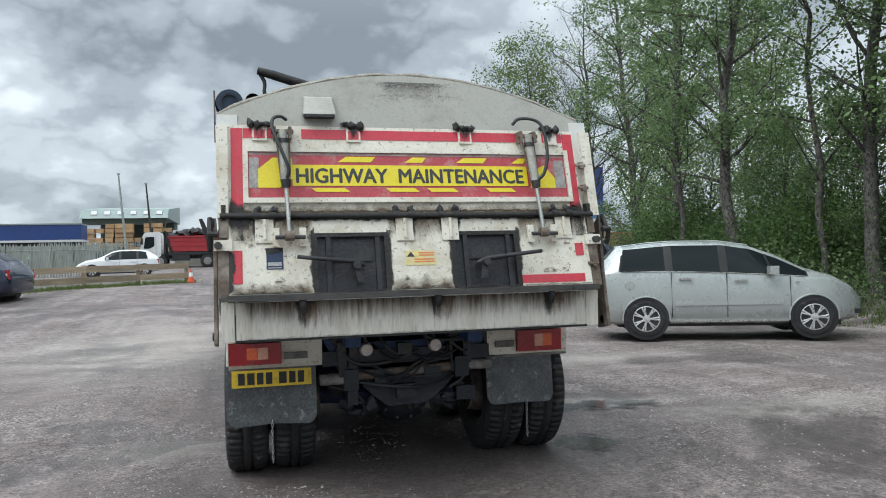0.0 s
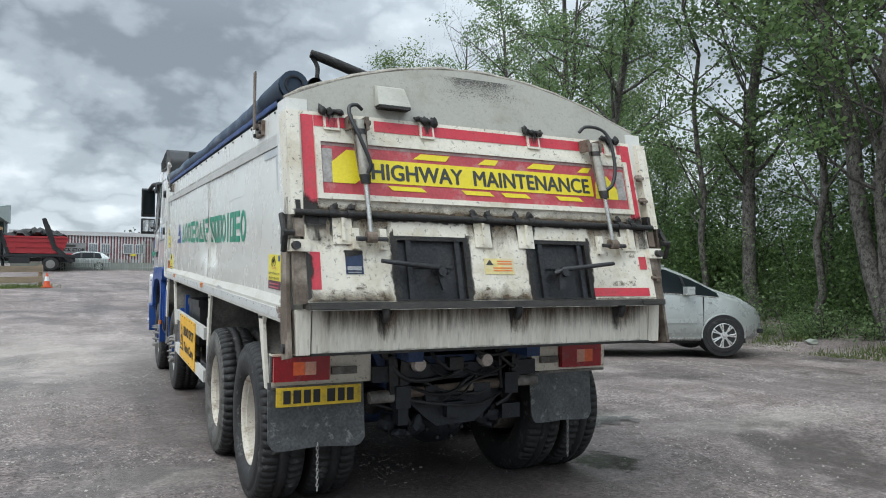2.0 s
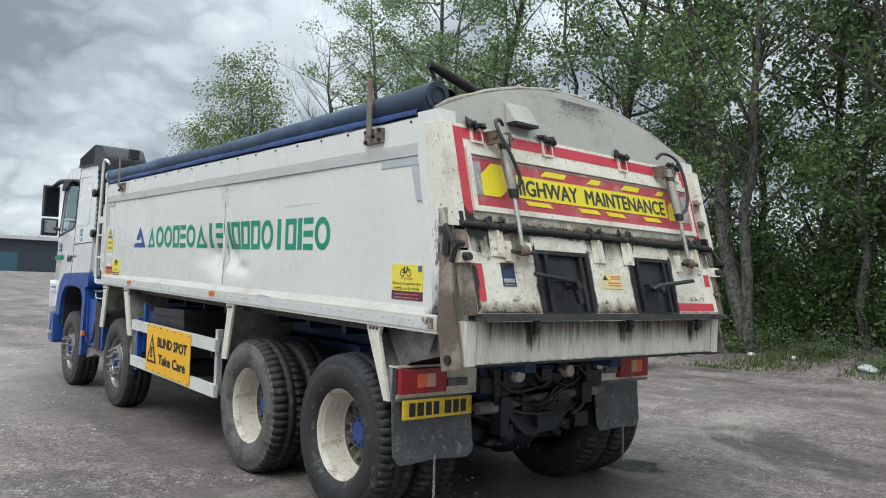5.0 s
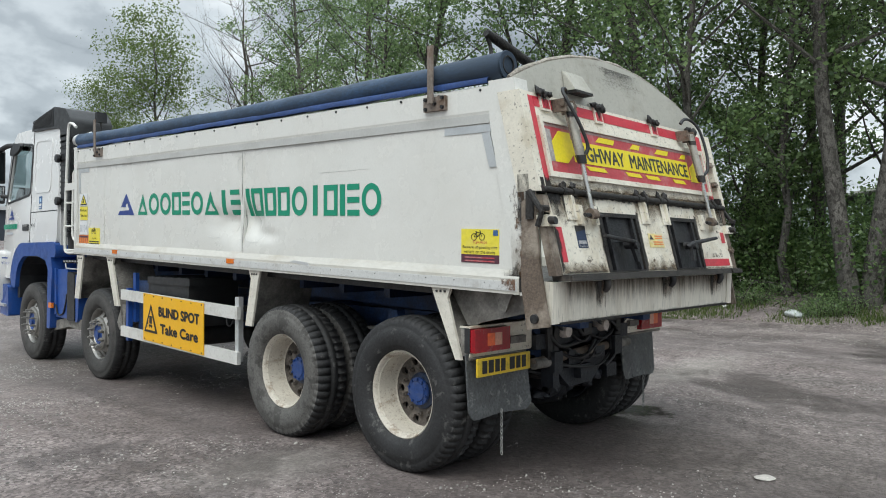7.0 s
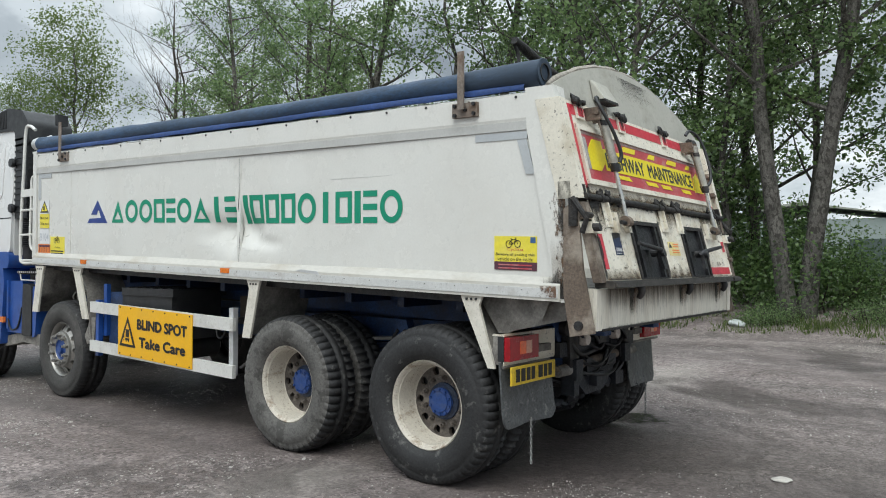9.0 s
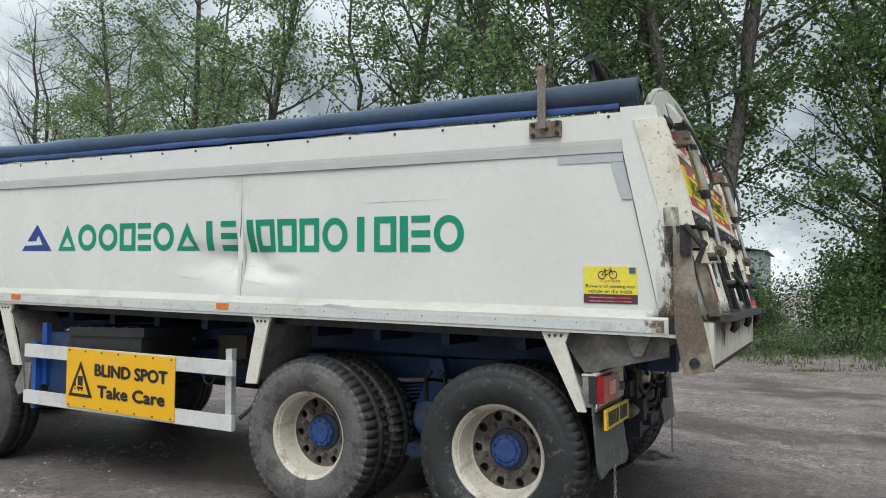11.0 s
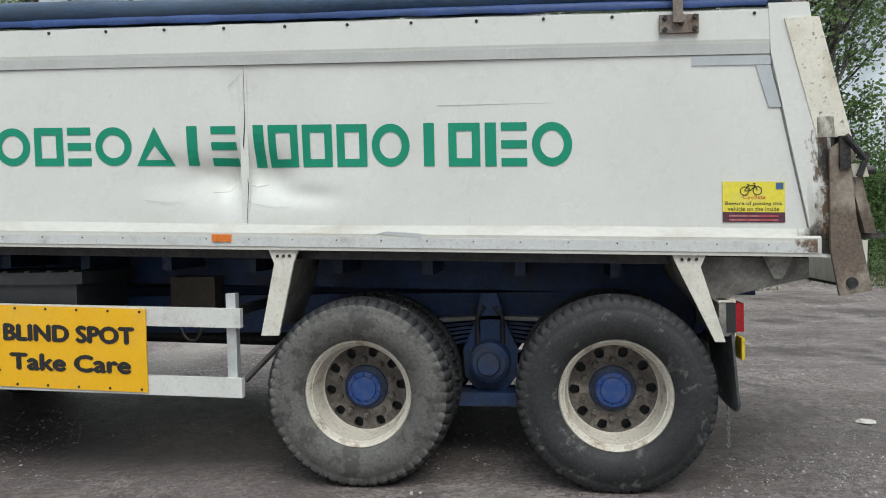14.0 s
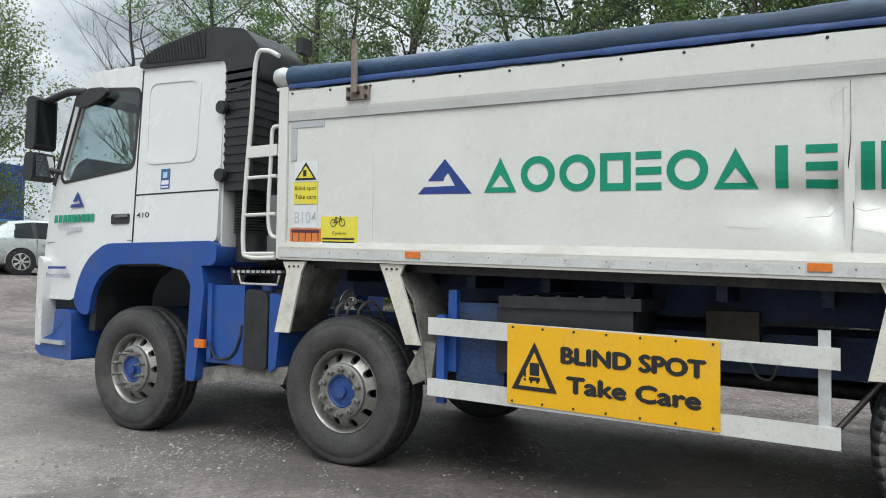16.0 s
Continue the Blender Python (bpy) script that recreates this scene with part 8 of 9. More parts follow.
decal("badge_mark", mat("pale_blue_print", (0.45, 0.62, 0.78), 0.5), cab, (door_x(2.085) - 0.003, 6.905, 2.085), R3, LEAN_UP, 0.05, 0.05, 0.001)

# air intake behind and over the cab
def intake():
    hood = rounded([(7.27, 3.045), (7.22, 3.13), (7.02, 3.20), (6.43, 3.275), (6.05, 3.20), (5.90, 3.05), (5.87, 2.80), (6.20, 2.72), (6.25, 2.98), (6.42, 3.0)], 0.05)
    h = part("air_intake", prism(hood, "x", -1.20, -0.70, 0.04, None, 3), M_plastic, cab, "black plastic air intake on the roof", smooth=60)
    gr = part("intake_grille", prism([(7.20, 3.075), (7.15, 3.14), (6.98, 3.19), (6.47, 3.25), (6.47, 3.03)], "x", -1.204, -1.195), mat("grille_black", (0.010, 0.010, 0.011), 0.6, var=0.1), cab)
    for k in range(18):
        y = 6.50 + k * 0.038
        zt = min(3.245, 3.25 - (y - 6.47) * 0.115)
        part("grille_slat", prism([(y, 3.035 + (y - 6.5) * 0.055), (y + 0.009, 3.035 + (y - 6.5) * 0.055), (y + 0.049, zt), (y + 0.040, zt)], "x", -1.209, -1.20), M_plastic, cab)
    st = part("intake_duct", slab(-1.19, -0.80, 5.93, 6.235, 1.95, 2.95, 0.05, 3), M_plastic, cab, smooth=60)
    for k in range(13):
        part("stack_rib", slab(-1.20, -0.79, 5.92, 6.242, 2.02 + k * 0.07, 2.045 + k * 0.07, 0.01), M_plastic, cab)
    bm = bmesh.new()
    prof = []
    for k in range(15):
        z = 1.62 + k * 0.022
        prof += [(z, 0.125), (z + 0.011, 0.142)]
    lathe([(1.40, 0.12), (1.60, 0.12)] + prof + [(1.97, 0.125)], 28, "z", False, bm, (-1.03, 6.09, 0))
    part("intake_bellows", bm, M_plastic, cab, "corrugated rubber bellows", smooth=40)
    bm = lathe([(-1.25, 0.05), (-1.22, 0.055), (-1.19, 0.04)], 12, "x", False, None, (0, 6.24, 2.60))
    part("stack_clip", bm, M_plastic, cab)
    bm = lathe([(-1.25, 0.05), (-1.22, 0.055), (-1.19, 0.04)], 12, "x", False, None, (0, 6.24, 2.07))
    part("stack_clip", bm, M_plastic, cab)


intake()
part("work_light", slab(-0.98, -0.86, 5.66, 5.72, 3.02, 3.14, 0.015), M_plastic, cab, "work light behind the cab")
part("work_light_stem", tube(bmesh.new(), [(-0.92, 5.69, 2.62), (-0.92, 5.69, 3.03)], 0.012, 6), M_steel_dark, cab)
part("beacon_post", tube(bmesh.new(), [(-0.6, 7.62, 3.1), (-0.6, 7.62, 3.26)], 0.009, 6), M_plastic, cab)

# ladder at the front of the body
part("ladder", tube(bmesh.new(), curve_pts([(-1.215, 5.68, 2.93), (-1.22, 5.80, 2.985), (-1.22, 5.90, 2.94), (-1.225, 5.93, 2.5), (-1.23, 5.97, 1.95), (-1.23, 5.98, 1.52), (-1.23, 5.92, 1.435), (-1.23, 5.66, 1.43)], 6), 0.018, 8), M_panel, lorry, "white tubular ladder", smooth=60)
part("ladder_rail", tube(bmesh.new(), curve_pts([(-1.22, 5.65, 2.40), (-1.23, 5.71, 2.38), (-1.23, 5.72, 2.2), (-1.235, 5.73, 1.75), (-1.235, 5.70, 1.60), (-1.22, 5.64, 1.575)], 5), 0.015, 8), M_panel, lorry, smooth=60)
for z in (1.46, 1.75, 2.03):
    part("ladder_rung", tube(bmesh.new(), [(-1.23, 5.66, z), (-1.23, 5.965, z)], 0.014, 8), M_panel, lorry)
part("ladder_plate", slab(-1.245, -1.215, 5.655, 5.95, 2.18, 2.265, 0.008), M_panel, lorry)
part("roll_end_cap", lathe([(5.55, 0.06), (5.60, 0.055), (5.64, 0.075), (5.70, 0.07), (5.74, 0.03)], 16, "y", False, None, (-1.18, 0, 2.77)), M_alu, lorry, smooth=40)
part("roll_crank", tube(bmesh.new(), [(-1.18, 5.68, 2.77), (-1.10, 5.72, 2.84), (-1.02, 5.70, 2.88)], 0.022, 8), M_alu, lorry)
part("top_plate", slab(-1.25, -1.0, 5.56, 5.66, 2.655, 2.675, 0.004), M_panel, lorry)

# blue steps and tanks between the front wheels
part("side_cover", slab(-1.20, -0.70, 5.98, 6.37, 0.62, 1.22, 0.015), M_blue, lorry, "blue side cover")
part("cover_flange", slab(-1.225, -1.19, 6.30, 6.345, 0.66, 1.23, 0.006), M_blue, lorry)
part("marker_lamp", slab(-1.268, -1.24, 6.33, 6.43, 0.735, 0.80, 0.01), M_light_amber, lorry, "amber side repeater lamp")
part("fluid_tank", prism(rounded([(5.74, 0.60), (5.74, 1.17), (5.96, 1.20), (5.98, 0.60)], 0.05), "x", -1.21, -0.75, 0.04, None, 2), M_plastic, lorry, "black plastic fluid tank", smooth=60)
part("tank_cap", lathe([(1.18, 0.055), (1.235, 0.05)], 18, "z", False, None, (-1.08, 5.85, 0)), M_blue, lorry)
part("blue_strip", prism(rounded([(5.66, 0.62), (5.60, 1.15), (5.73, 1.17), (5.73, 0.58)], 0.03), "x", -1.20, -0.80, 0.02), M_blue, lorry, smooth=60)
part("lower_valance", prism([(5.55, 0.62), (5.62, 0.50), (6.0, 0.52), (6.49, 0.44), (6.49, 0.56), (5.98, 0.64)], "x", -1.17, -0.80, 0.01), M_guard, lorry)
part("step_grid", slab(-1.21, -0.95, 5.62, 6.10, 1.315, 1.335, 0.004), M_alu, lorry)
for k in range(9):
    part("step_bar", slab(-1.215, -0.95, 5.66 + k * 0.05, 5.67 + k * 0.05, 1.30, 1.34, 0.0), M_steel_dark, lorry)
part("step_hanger", tube(bmesh.new(), [(-1.2, 5.64, 1.30), (-1.2, 5.66, 1.23), (-1.2, 6.02, 1.235), (-1.2, 6.05, 1.31)], 0.009, 6), M_alu, lorry)
for k in range(3):
    part("brake_hose", tube(bmesh.new(), curve_pts([(-0.75, 5.0 + k * 0.1, 0.98), (-0.9, 5.02 + k * 0.1, 1.12), (-0.95, 5.10 + k * 0.1, 1.05), (-0.85, 5.14 + k * 0.1, 0.9)], 5), 0.012, 6), M_guard, lorry, smooth=60)
part("cab_cable", tube(bmesh.new(), curve_pts([(-1.22, 6.31, 0.78), (-1.215, 6.25, 0.66), (-1.21, 6.10, 0.68), (-1.21, 6.02, 0.80), (-1.2, 6.0, 0.92)], 5), 0.010, 6), M_plastic, lorry)

# ---- cars ----
def car(name, label, paint, st, rear_axle, front_axle, wheel_r, panes, trim=None, group="", lamp_h=(0.72, 1.02), spokes=7, screen=None):
    """A car along +x from its rear bumper. st: stations of (s, sill, belt, top, half width, half width at the top).
    panes: pairs of stations between which the side has a window."""
    root = thing(name, (0, 0, 0), label, "car", group)
    nst = len(st)

    def section(k):
        s, zb, zl, zt, w, wt = st[k]
        half = [(w * 0.86, zb), (w * 0.97, zb + 0.07), (w, zb + (zl - zb) * 0.38), (w * 1.0, zb + (zl - zb) * 0.68), (w * 0.965, zl - 0.02), (w * 0.955, zl + 0.01)]
        if zt - zl > 0.12:
            half += [(wt + (w * 0.955 - wt) * 0.5, zl + (zt - zl) * 0.5), (wt, zt - 0.075), (wt * 0.88, zt - 0.02), (wt * 0.45, zt), (0, zt + 0.008)]
        else:
            half += [(w * 0.90, zl + (zt - zl) * 0.35), (w * 0.80, zl + (zt - zl) * 0.6), (w * 0.62, zt - 0.01), (w * 0.32, zt), (0, zt + 0.006)]
        return [(s, y, z) for y, z in half] + [(s, -y, z) for y, z in half[-2::-1]]

    secs = [section(k) for k in range(nst)]
    m = len(secs[0])

    def skin(ks, js, out=0.0):
        bm = bmesh.new()
        g = {}
        for k in ks:
            for j in js:
                x, y, z = secs[k][j]
                g[k, j] = bm.verts.new((x, y + (out if y > 0 else -out), z))
        for a, b in zip(ks, ks[1:]):
            for c, d in zip(js, js[1:]):
                bm.faces.new((g[a, c], g[a, d], g[b, d], g[b, c]))
        return bm

    bm = skin(list(range(nst)), list(range(m)))
    ends = [[v for v in bm.verts if abs(v.co.x - st[k][0]) < 1e-6] for k in (0, nst - 1)]
    for k, vs in zip((0, nst - 1), ends):
        order = [min(vs, key=lambda v: (v.co - Vector(secs[k][j])).length) for j in range(m)]
        bm.faces.new(order)
    low = [[min(bm.verts, key=lambda v: (v.co - Vector(secs[k][j])).length) for j in (0, m - 1)] for k in range(nst)]
    for a, b in zip(low, low[1:]):
        bm.faces.new((a[0], a[1], b[1], b[0]))
    body = part("body", bm, paint, root, smooth=58)
    for a, b, nm in panes:
        for js in ((5, 6, 7), (m - 8, m - 7, m - 6)):
            w = skin(list(range(a, b + 1)), list(js), 0.006)
            for v in w.verts:  # leave the pillars bare
                lo, hi = st[a][0], st[b][0]
                v.co.x = lo + (v.co.x - lo) * (1 - 0.05 / max(0.3, hi - lo)) + 0.025
                v.co.z += 0.012 if v.co.z < st[a][2] + 0.15 else -0.004
                if a == panes[0][0] and v.co.x < lo + 0.1:  # the rear pane's edge slopes with the tail
                    v.co.x += 0.18 * (v.co.z - st[a][2])
                    v.co.y *= 1.035
            part("side_window", w, M_glass, root, "dark side window", smooth=60)
    a, b = panes[0][0], panes[-1][1]
    for js in ((5, 6, 7), (m - 8, m - 7, m - 6)):
        w = skin(list(range(a, b + 1)), list(js), 0.003)
        for v in w.verts:
            v.co.z += 0.004 if v.co.z < st[a][2] + 0.15 else -0.002
            if v.co.x < st[a][0] + 0.05:
                v.co.x += 0.18 * (v.co.z - st[a][2])
        part("window_surround", w, M_black, root, "black window pillars", smooth=60)
    # screens
    for nm, k0, k1 in (("windscreen", *(screen or (panes[-1][1], panes[-1][1] + 1))), ("rear_window", panes[0][0] - 1, panes[0][0])):
        bm = bmesh.new()
        a, b = (k0, k1)
        rows = []
        for t in (0.08, 0.92):
            s = st[a][0] + (st[b][0] - st[a][0]) * t
            z = st[a][3] + (st[b][3] - st[a][3]) * t
            wd = (st[a][5] + (st[b][5] - st[a][5]) * t) * 0.86
            rows.append([bm.verts.new((s, -wd, z - 0.01)), bm.verts.new((s, -wd * 0.5, z + 0.012)), bm.verts.new((s, 0, z + 0.02)), bm.verts.new((s, wd * 0.5, z + 0.012)), bm.verts.new((s, wd, z - 0.01))])
        for i in range(4):
            bm.faces.new((rows[0][i], rows[0][i + 1], rows[1][i + 1], rows[1][i]))
        part(nm, bm, M_glass, root, smooth=60)
    half_w = max(s[4] for s in st)
    # wheels in dark arches
    for s in (rear_axle, front_axle):
        for sd in (-1, 1):
            y = sd * (half_w - 0.085)
            ar = lathe([(sd * (half_w - 0.30), wheel_r + 0.055), (sd * (half_w + 0.003), wheel_r + 0.055)], 32, "y", False, None, (s, 0, wheel_r + 0.005))
            part("wheel_arch", ar, M_plastic, root, smooth=40)
            lip = bmesh.new()
            tube(lip, [(s + (wheel_r + 0.065) * math.cos(a), sd * (half_w + 0.002), wheel_r + (wheel_r + 0.065) * math.sin(a)) for a in (math.pi * (k - 0.6) / 16.8 for k in range(19))], 0.016, 6)
            part("arch_lip", lip, paint, root, smooth=60)
            w = new("wheel")
            w.parent = root
            w.empty_display_size = 0.1
            w.matrix_basis = pose(s, y, wheel_r, 0, 0, 0)
            ty = hang("tyre", mesh_of("tyre", lathe([(-0.10, wheel_r * 0.68), (-0.11, wheel_r * 0.8), (-0.10, wheel_r * 0.95), (-0.07, wheel_r), (0.07, wheel_r), (0.10, wheel_r * 0.95), (0.11, wheel_r * 0.8), (0.10, wheel_r * 0.68)], 36, "y"), (M_rubber,)))
            ty.parent = w
            rb = lathe([(sd * 0.104, wheel_r * 0.70), (sd * 0.108, wheel_r * 0.66), (sd * 0.09, wheel_r * 0.63), (sd * 0.03, wheel_r * 0.62)], 36, "y")
            for f in [f for f in rb.faces if len(f.verts) > 8]:
                rb.faces.remove(f)
            for k in range(spokes):
                a = 2 * math.pi * k / spokes
                for da in (-0.11, 0.11):
                    c, d = math.cos(a + da), math.sin(a + da)
                    tube(rb, [(0.06 * math.cos(a), sd * 0.095, 0.06 * math.sin(a)), (wheel_r * 0.66 * c, sd * 0.10, wheel_r * 0.66 * d)], 0.017, 5)
            lathe([(sd * 0.07, 0.075), (sd * 0.108, 0.065), (sd * 0.112, 0.03)], 16, "y", False, rb)
            rm = hang("rim", mesh_of("rim", rb, (M_car_alloy,)))
            rm.parent = w
            bk = hang("brake_disc", mesh_of("brake_disc", lathe([(sd * 0.02, wheel_r * 0.62), (sd * 0.025, wheel_r * 0.60)], 24, "y"), (M_steel_dark,)))
            bk.parent = w
    L0, L1 = st[0][0], st[-1][0]
    for sd in (-1, 1):
        w0 = st[1][4]
        a = slab(L0 + 0.02, L0 + 0.30, sd * (w0 * 0.80), sd * (w0 * 1.005), lamp_h[0], lamp_h[1], 0.03, 2)
        for v in a.verts:
            v.co.x += 0.12 * (v.co.z - lamp_h[0])
        tl = part("tail_lamp", a, M_light_red, root, "red tail lamp", smooth=60)
        b = slab(L0 + 0.08, L0 + 0.24, sd * (w0 * 0.9), sd * (w0 * 1.010), lamp_h[0] + 0.10, lamp_h[0] + 0.16, 0.01)
        part("lamp_lens", b, M_light_white, root)
        wf = st[-2][4]
        a = slab(L1 - 0.52, L1 - 0.16, sd * wf * 0.62, sd * wf * 1.0, 0.62, 0.80, 0.05, 2)
        for v in a.verts:
            v.co.z -= 0.28 * (v.co.x - (L1 - 0.52))
            v.co.z += 0.06
        part("head_lamp", a, mat("head_lamp_glass", (0.50, 0.52, 0.54), 0.1, 0.4, coat=0.8), root, "clear head lamp", smooth=60)
        k = panes[-1][0]
        mx = st[9][0] - 0.13
        part("door_mirror", slab(mx - 0.08, mx + 0.06, sd * (half_w - 0.02), sd * (half_w + 0.18), st[9][2] + 0.03, st[9][2] + 0.17, 0.04, 2), paint, root, smooth=60)
        for k, (a, b, nm) in enumerate(panes[1:] if len(panes) > 2 else panes):
            xh = st[a][0] + 0.12
            part("door_handle", slab(xh, xh + 0.20, sd * (half_w - 0.01), sd * (half_w + 0.022), st[a][2] - 0.15, st[a][2] - 0.115, 0.01, 2), trim or paint, root, smooth=60)
            part("door_seam", slab(st[a][0] - 0.012, st[a][0] - 0.004, sd * (half_w * 0.97), sd * (half_w + 0.0015), st[a][1] + 0.12, st[a][2], 0), M_black, root)
        part("rubbing_strip", slab(rear_axle + 0.48, front_axle - 0.48, sd * (half_w - 0.01), sd * (half_w + 0.014), 0.55, 0.62, 0.008), paint, root)
        part("sill_strip", slab(rear_axle + 0.40, front_axle - 0.40, sd * (half_w * 0.93), sd * (half_w * 0.985), st[2][1] + 0.015, st[2][1] + 0.045, 0.006), M_chrome, root)
    part("front_plate_area", slab(L1 - 0.05, L1 + 0.012, -0.30, 0.30, 0.36, 0.46, 0.008), M_plastic, root)
    part("underbody", slab(L0 + 0.4, L1 - 0.4, -half_w * 0.8, half_w * 0.8, 0.17, 0.40, 0.02), M_black, root)
    return root


M_silver = mat("silver_car_paint", (0.47, 0.50, 0.485), 0.28, 0.3, var=0.02, scale=2, dirt=(0.42, 0.43, 0.41), dirt_amount=0.2, dirt_scale=1.2, coat=0.8)
M_white_car = mat("white_car_paint", (0.78, 0.79, 0.80), 0.2, var=0.02, scale=2, coat=0.6)
M_navy_car = mat("navy_car_paint", (0.015, 0.022, 0.05), 0.18, 0.2, var=0.05, scale=2, coat=0.8)
MPV = [(0.0, 0.34, 0.80, 0.90, 0.74, 0.55), (0.05, 0.26, 1.02, 1.10, 0.84, 0.60), (0.16, 0.24, 1.14, 1.34, 0.885, 0.62), (0.42, 0.22, 1.16, 1.64, 0.90, 0.63), (1.22, 0.22, 1.15, 1.69, 0.90, 0.65), (1.30, 0.22, 1.15, 1.695, 0.90, 0.65), (2.12, 0.22, 1.11, 1.685, 0.90, 0.65),
       (2.20, 0.22, 1.105, 1.675, 0.90, 0.65), (2.62, 0.22, 1.08, 1.60, 0.90, 0.63), (3.05, 0.22, 1.05, 1.43, 0.90, 0.64), (3.50, 0.22, 1.01, 1.19, 0.89, 0.66), (3.95, 0.24, 0.93, 1.05, 0.85, 0.60), (4.22, 0.26, 0.80, 0.90, 0.74, 0.5), (4.38, 0.30, 0.66, 0.74, 0.60, 0.4), (4.44, 0.36, 0.52, 0.58, 0.50, 0.4)]
van = car("people_carrier", "silver people carrier parked on gravel beside the trees", M_silver, MPV, 0.86, 3.56, 0.325, [(3, 4, ""), (5, 6, ""), (7, 10, "")], M_chrome, "", (0.80, 1.16), 7, (8, 10))
van.matrix_basis = pose(5.05, 6.97, 0.10, 0, 0, -22.0) @ Matrix.Diagonal((1.02, 1, 0.975, 1))
part("roof_rail", tube(bmesh.new(), [(0.50, -0.60, 1.625), (0.9, -0.60, 1.675), (1.3, -0.61, 1.695), (2.1, -0.61, 1.680), (2.60, -0.60, 1.60)], 0.014, 6), M_silver, van, smooth=60)
part("aerial", tube(bmesh.new(), [(0.75, 0, 1.66), (0.5, 0, 1.80)], 0.005, 5), M_plastic, van)
part("belt_trim", tube(bmesh.new(), [(0.48, -0.872, 1.172), (1.25, -0.872, 1.160), (2.15, -0.872, 1.118), (3.05, -0.868, 1.060), (3.48, -0.858, 1.022)], 0.009, 6), M_chrome, van, "bright belt moulding", smooth=60)
part("fuel_flap", lathe([(-0.912, 0.075), (-0.90, 0.08)], 24, "y", False, None, (0.60, 0, 0.93)), M_silver, van)
part("door_seam", slab(3.20, 3.208, -0.9015, -0.875, 0.36, 1.03, 0), M_black, van)
part("side_badge", slab(3.30, 3.36, -0.905, -0.895, 0.92, 0.945, 0.002), M_chrome, van)
part("front_fog_lamp", slab(4.28, 4.36, -0.72, -0.60, 0.36, 0.44, 0.02), M_plastic, van)
part("a_pillar", tube(bmesh.new(), [(2.84, -0.72, 1.42), (2.94, -0.865, 1.07)], 0.022, 6), M_plastic, van)
dark = copy_thing(van, pose(8.1, 12.1, rise(12.1) + 0.08, 0, 0, 178))
for o in (dark, *dark.children_recursive):
    if o.type == "MESH" and o.data.materials and o.data.materials[0] == M_silver:
        o.data = o.data.copy()
        o.data.materials[0] = M_navy_car
tagged(dark, "dark people carrier parked behind the silver one")
HATCH = [(0.0, 0.34, 0.70, 0.78, 0.72, 0.5), (0.05, 0.26, 0.86, 0.95, 0.82, 0.55), (0.20, 0.24, 0.93, 1.16, 0.87, 0.55), (0.62, 0.22, 0.93, 1.40, 0.885, 0.54), (1.12, 0.22, 0.92, 1.455, 0.89, 0.57), (1.18, 0.22, 0.92, 1.46, 0.89, 0.57), (1.98, 0.22, 0.90, 1.455, 0.89, 0.57), (2.06, 0.22, 0.90, 1.45, 0.89, 0.57),
         (2.40, 0.22, 0.89, 1.38, 0.89, 0.56), (2.80, 0.22, 0.88, 1.17, 0.885, 0.58), (3.20, 0.22, 0.87, 0.99, 0.87, 0.62), (3.75, 0.24, 0.80, 0.90, 0.84, 0.58), (4.10, 0.26, 0.66, 0.74, 0.76, 0.5), (4.24, 0.30, 0.54, 0.60, 0.64, 0.4), (4.28, 0.36, 0.48, 0.52, 0.56, 0.4)]
hp = [(3, 4, ""), (5, 6, ""), (7, 9, "")]
white = car("hatchback", "white estate car parked behind the timber rail", M_white_car, HATCH, 0.80, 3.42, 0.315, hp, None, "", (0.66, 0.92))
white.matrix_basis = pose(-5.9, 36.1, rise(36.1) - 0.02, 0, 0, 187) @ Matrix.Diagonal((0.94, 0.94, 0.94, 1))
navy = car("saloon_car", "dark blue saloon car parked near the timber rail", M_navy_car, HATCH, 0.80, 3.42, 0.315, hp, None, "", (0.66, 0.92))
navy.matrix_basis = pose(-7.6, 18.3, rise(18.3) - 0.02, 0, 0, 172)
silver2 = copy_thing(white, pose(4.84, 20.91, ground_height(6.5, 20.8) - 0.01, 0, 0, -14))
for o in (silver2, *silver2.children_recursive):
    if o.type == "MESH" and o.data.materials and o.data.materials[0] == M_white_car:
        o.data = o.data.copy()
        o.data.materials[0] = M_silver
tagged(silver2, "silver hatchback parked across the yard")

# ---- skip lorry ----
M_skip = mat("red_skip_paint", (0.45, 0.035, 0.045), 0.45, var=0.15, scale=2, dirt=(0.2, 0.06, 0.05), dirt_amount=0.5, dirt_scale=2)
sk = thing("skip_lorry", (0, 0, 0), "white skip lorry carrying a red skip", "truck")
part("cab", bevelled(prism(rounded([(1.18, 0.60), (1.14, 1.45), (1.32, 2.40), (1.50, 2.62), (2.48, 2.66), (2.56, 2.45), (2.56, 0.95), (2.30, 0.75), (1.70, 0.62)], 0.08), "y", -1.2, 1.2), 0.05), M_cab, sk, smooth=40)
part("cab_window", prism(rounded([(1.38, 1.45), (1.50, 2.28), (2.10, 2.30), (2.10, 1.62), (1.75, 1.45)], 0.08), "y", -1.215, -1.195), M_glass, sk)
part("cab_door_seam", prism([(2.20, 0.85), (2.22, 0.85), (2.22, 2.45), (2.20, 2.45)], "y", -1.207, -1.195), M_black, sk)
part("windscreen", prism([(1.15, 1.50), (1.33, 2.36), (1.31, 2.38), (1.12, 1.50)], "y", -1.0, 1.0), M_glass, sk)
part("cab_mirror", slab(1.22, 1.34, -1.42, -1.26, 1.75, 2.20, 0.03), M_plastic, sk)
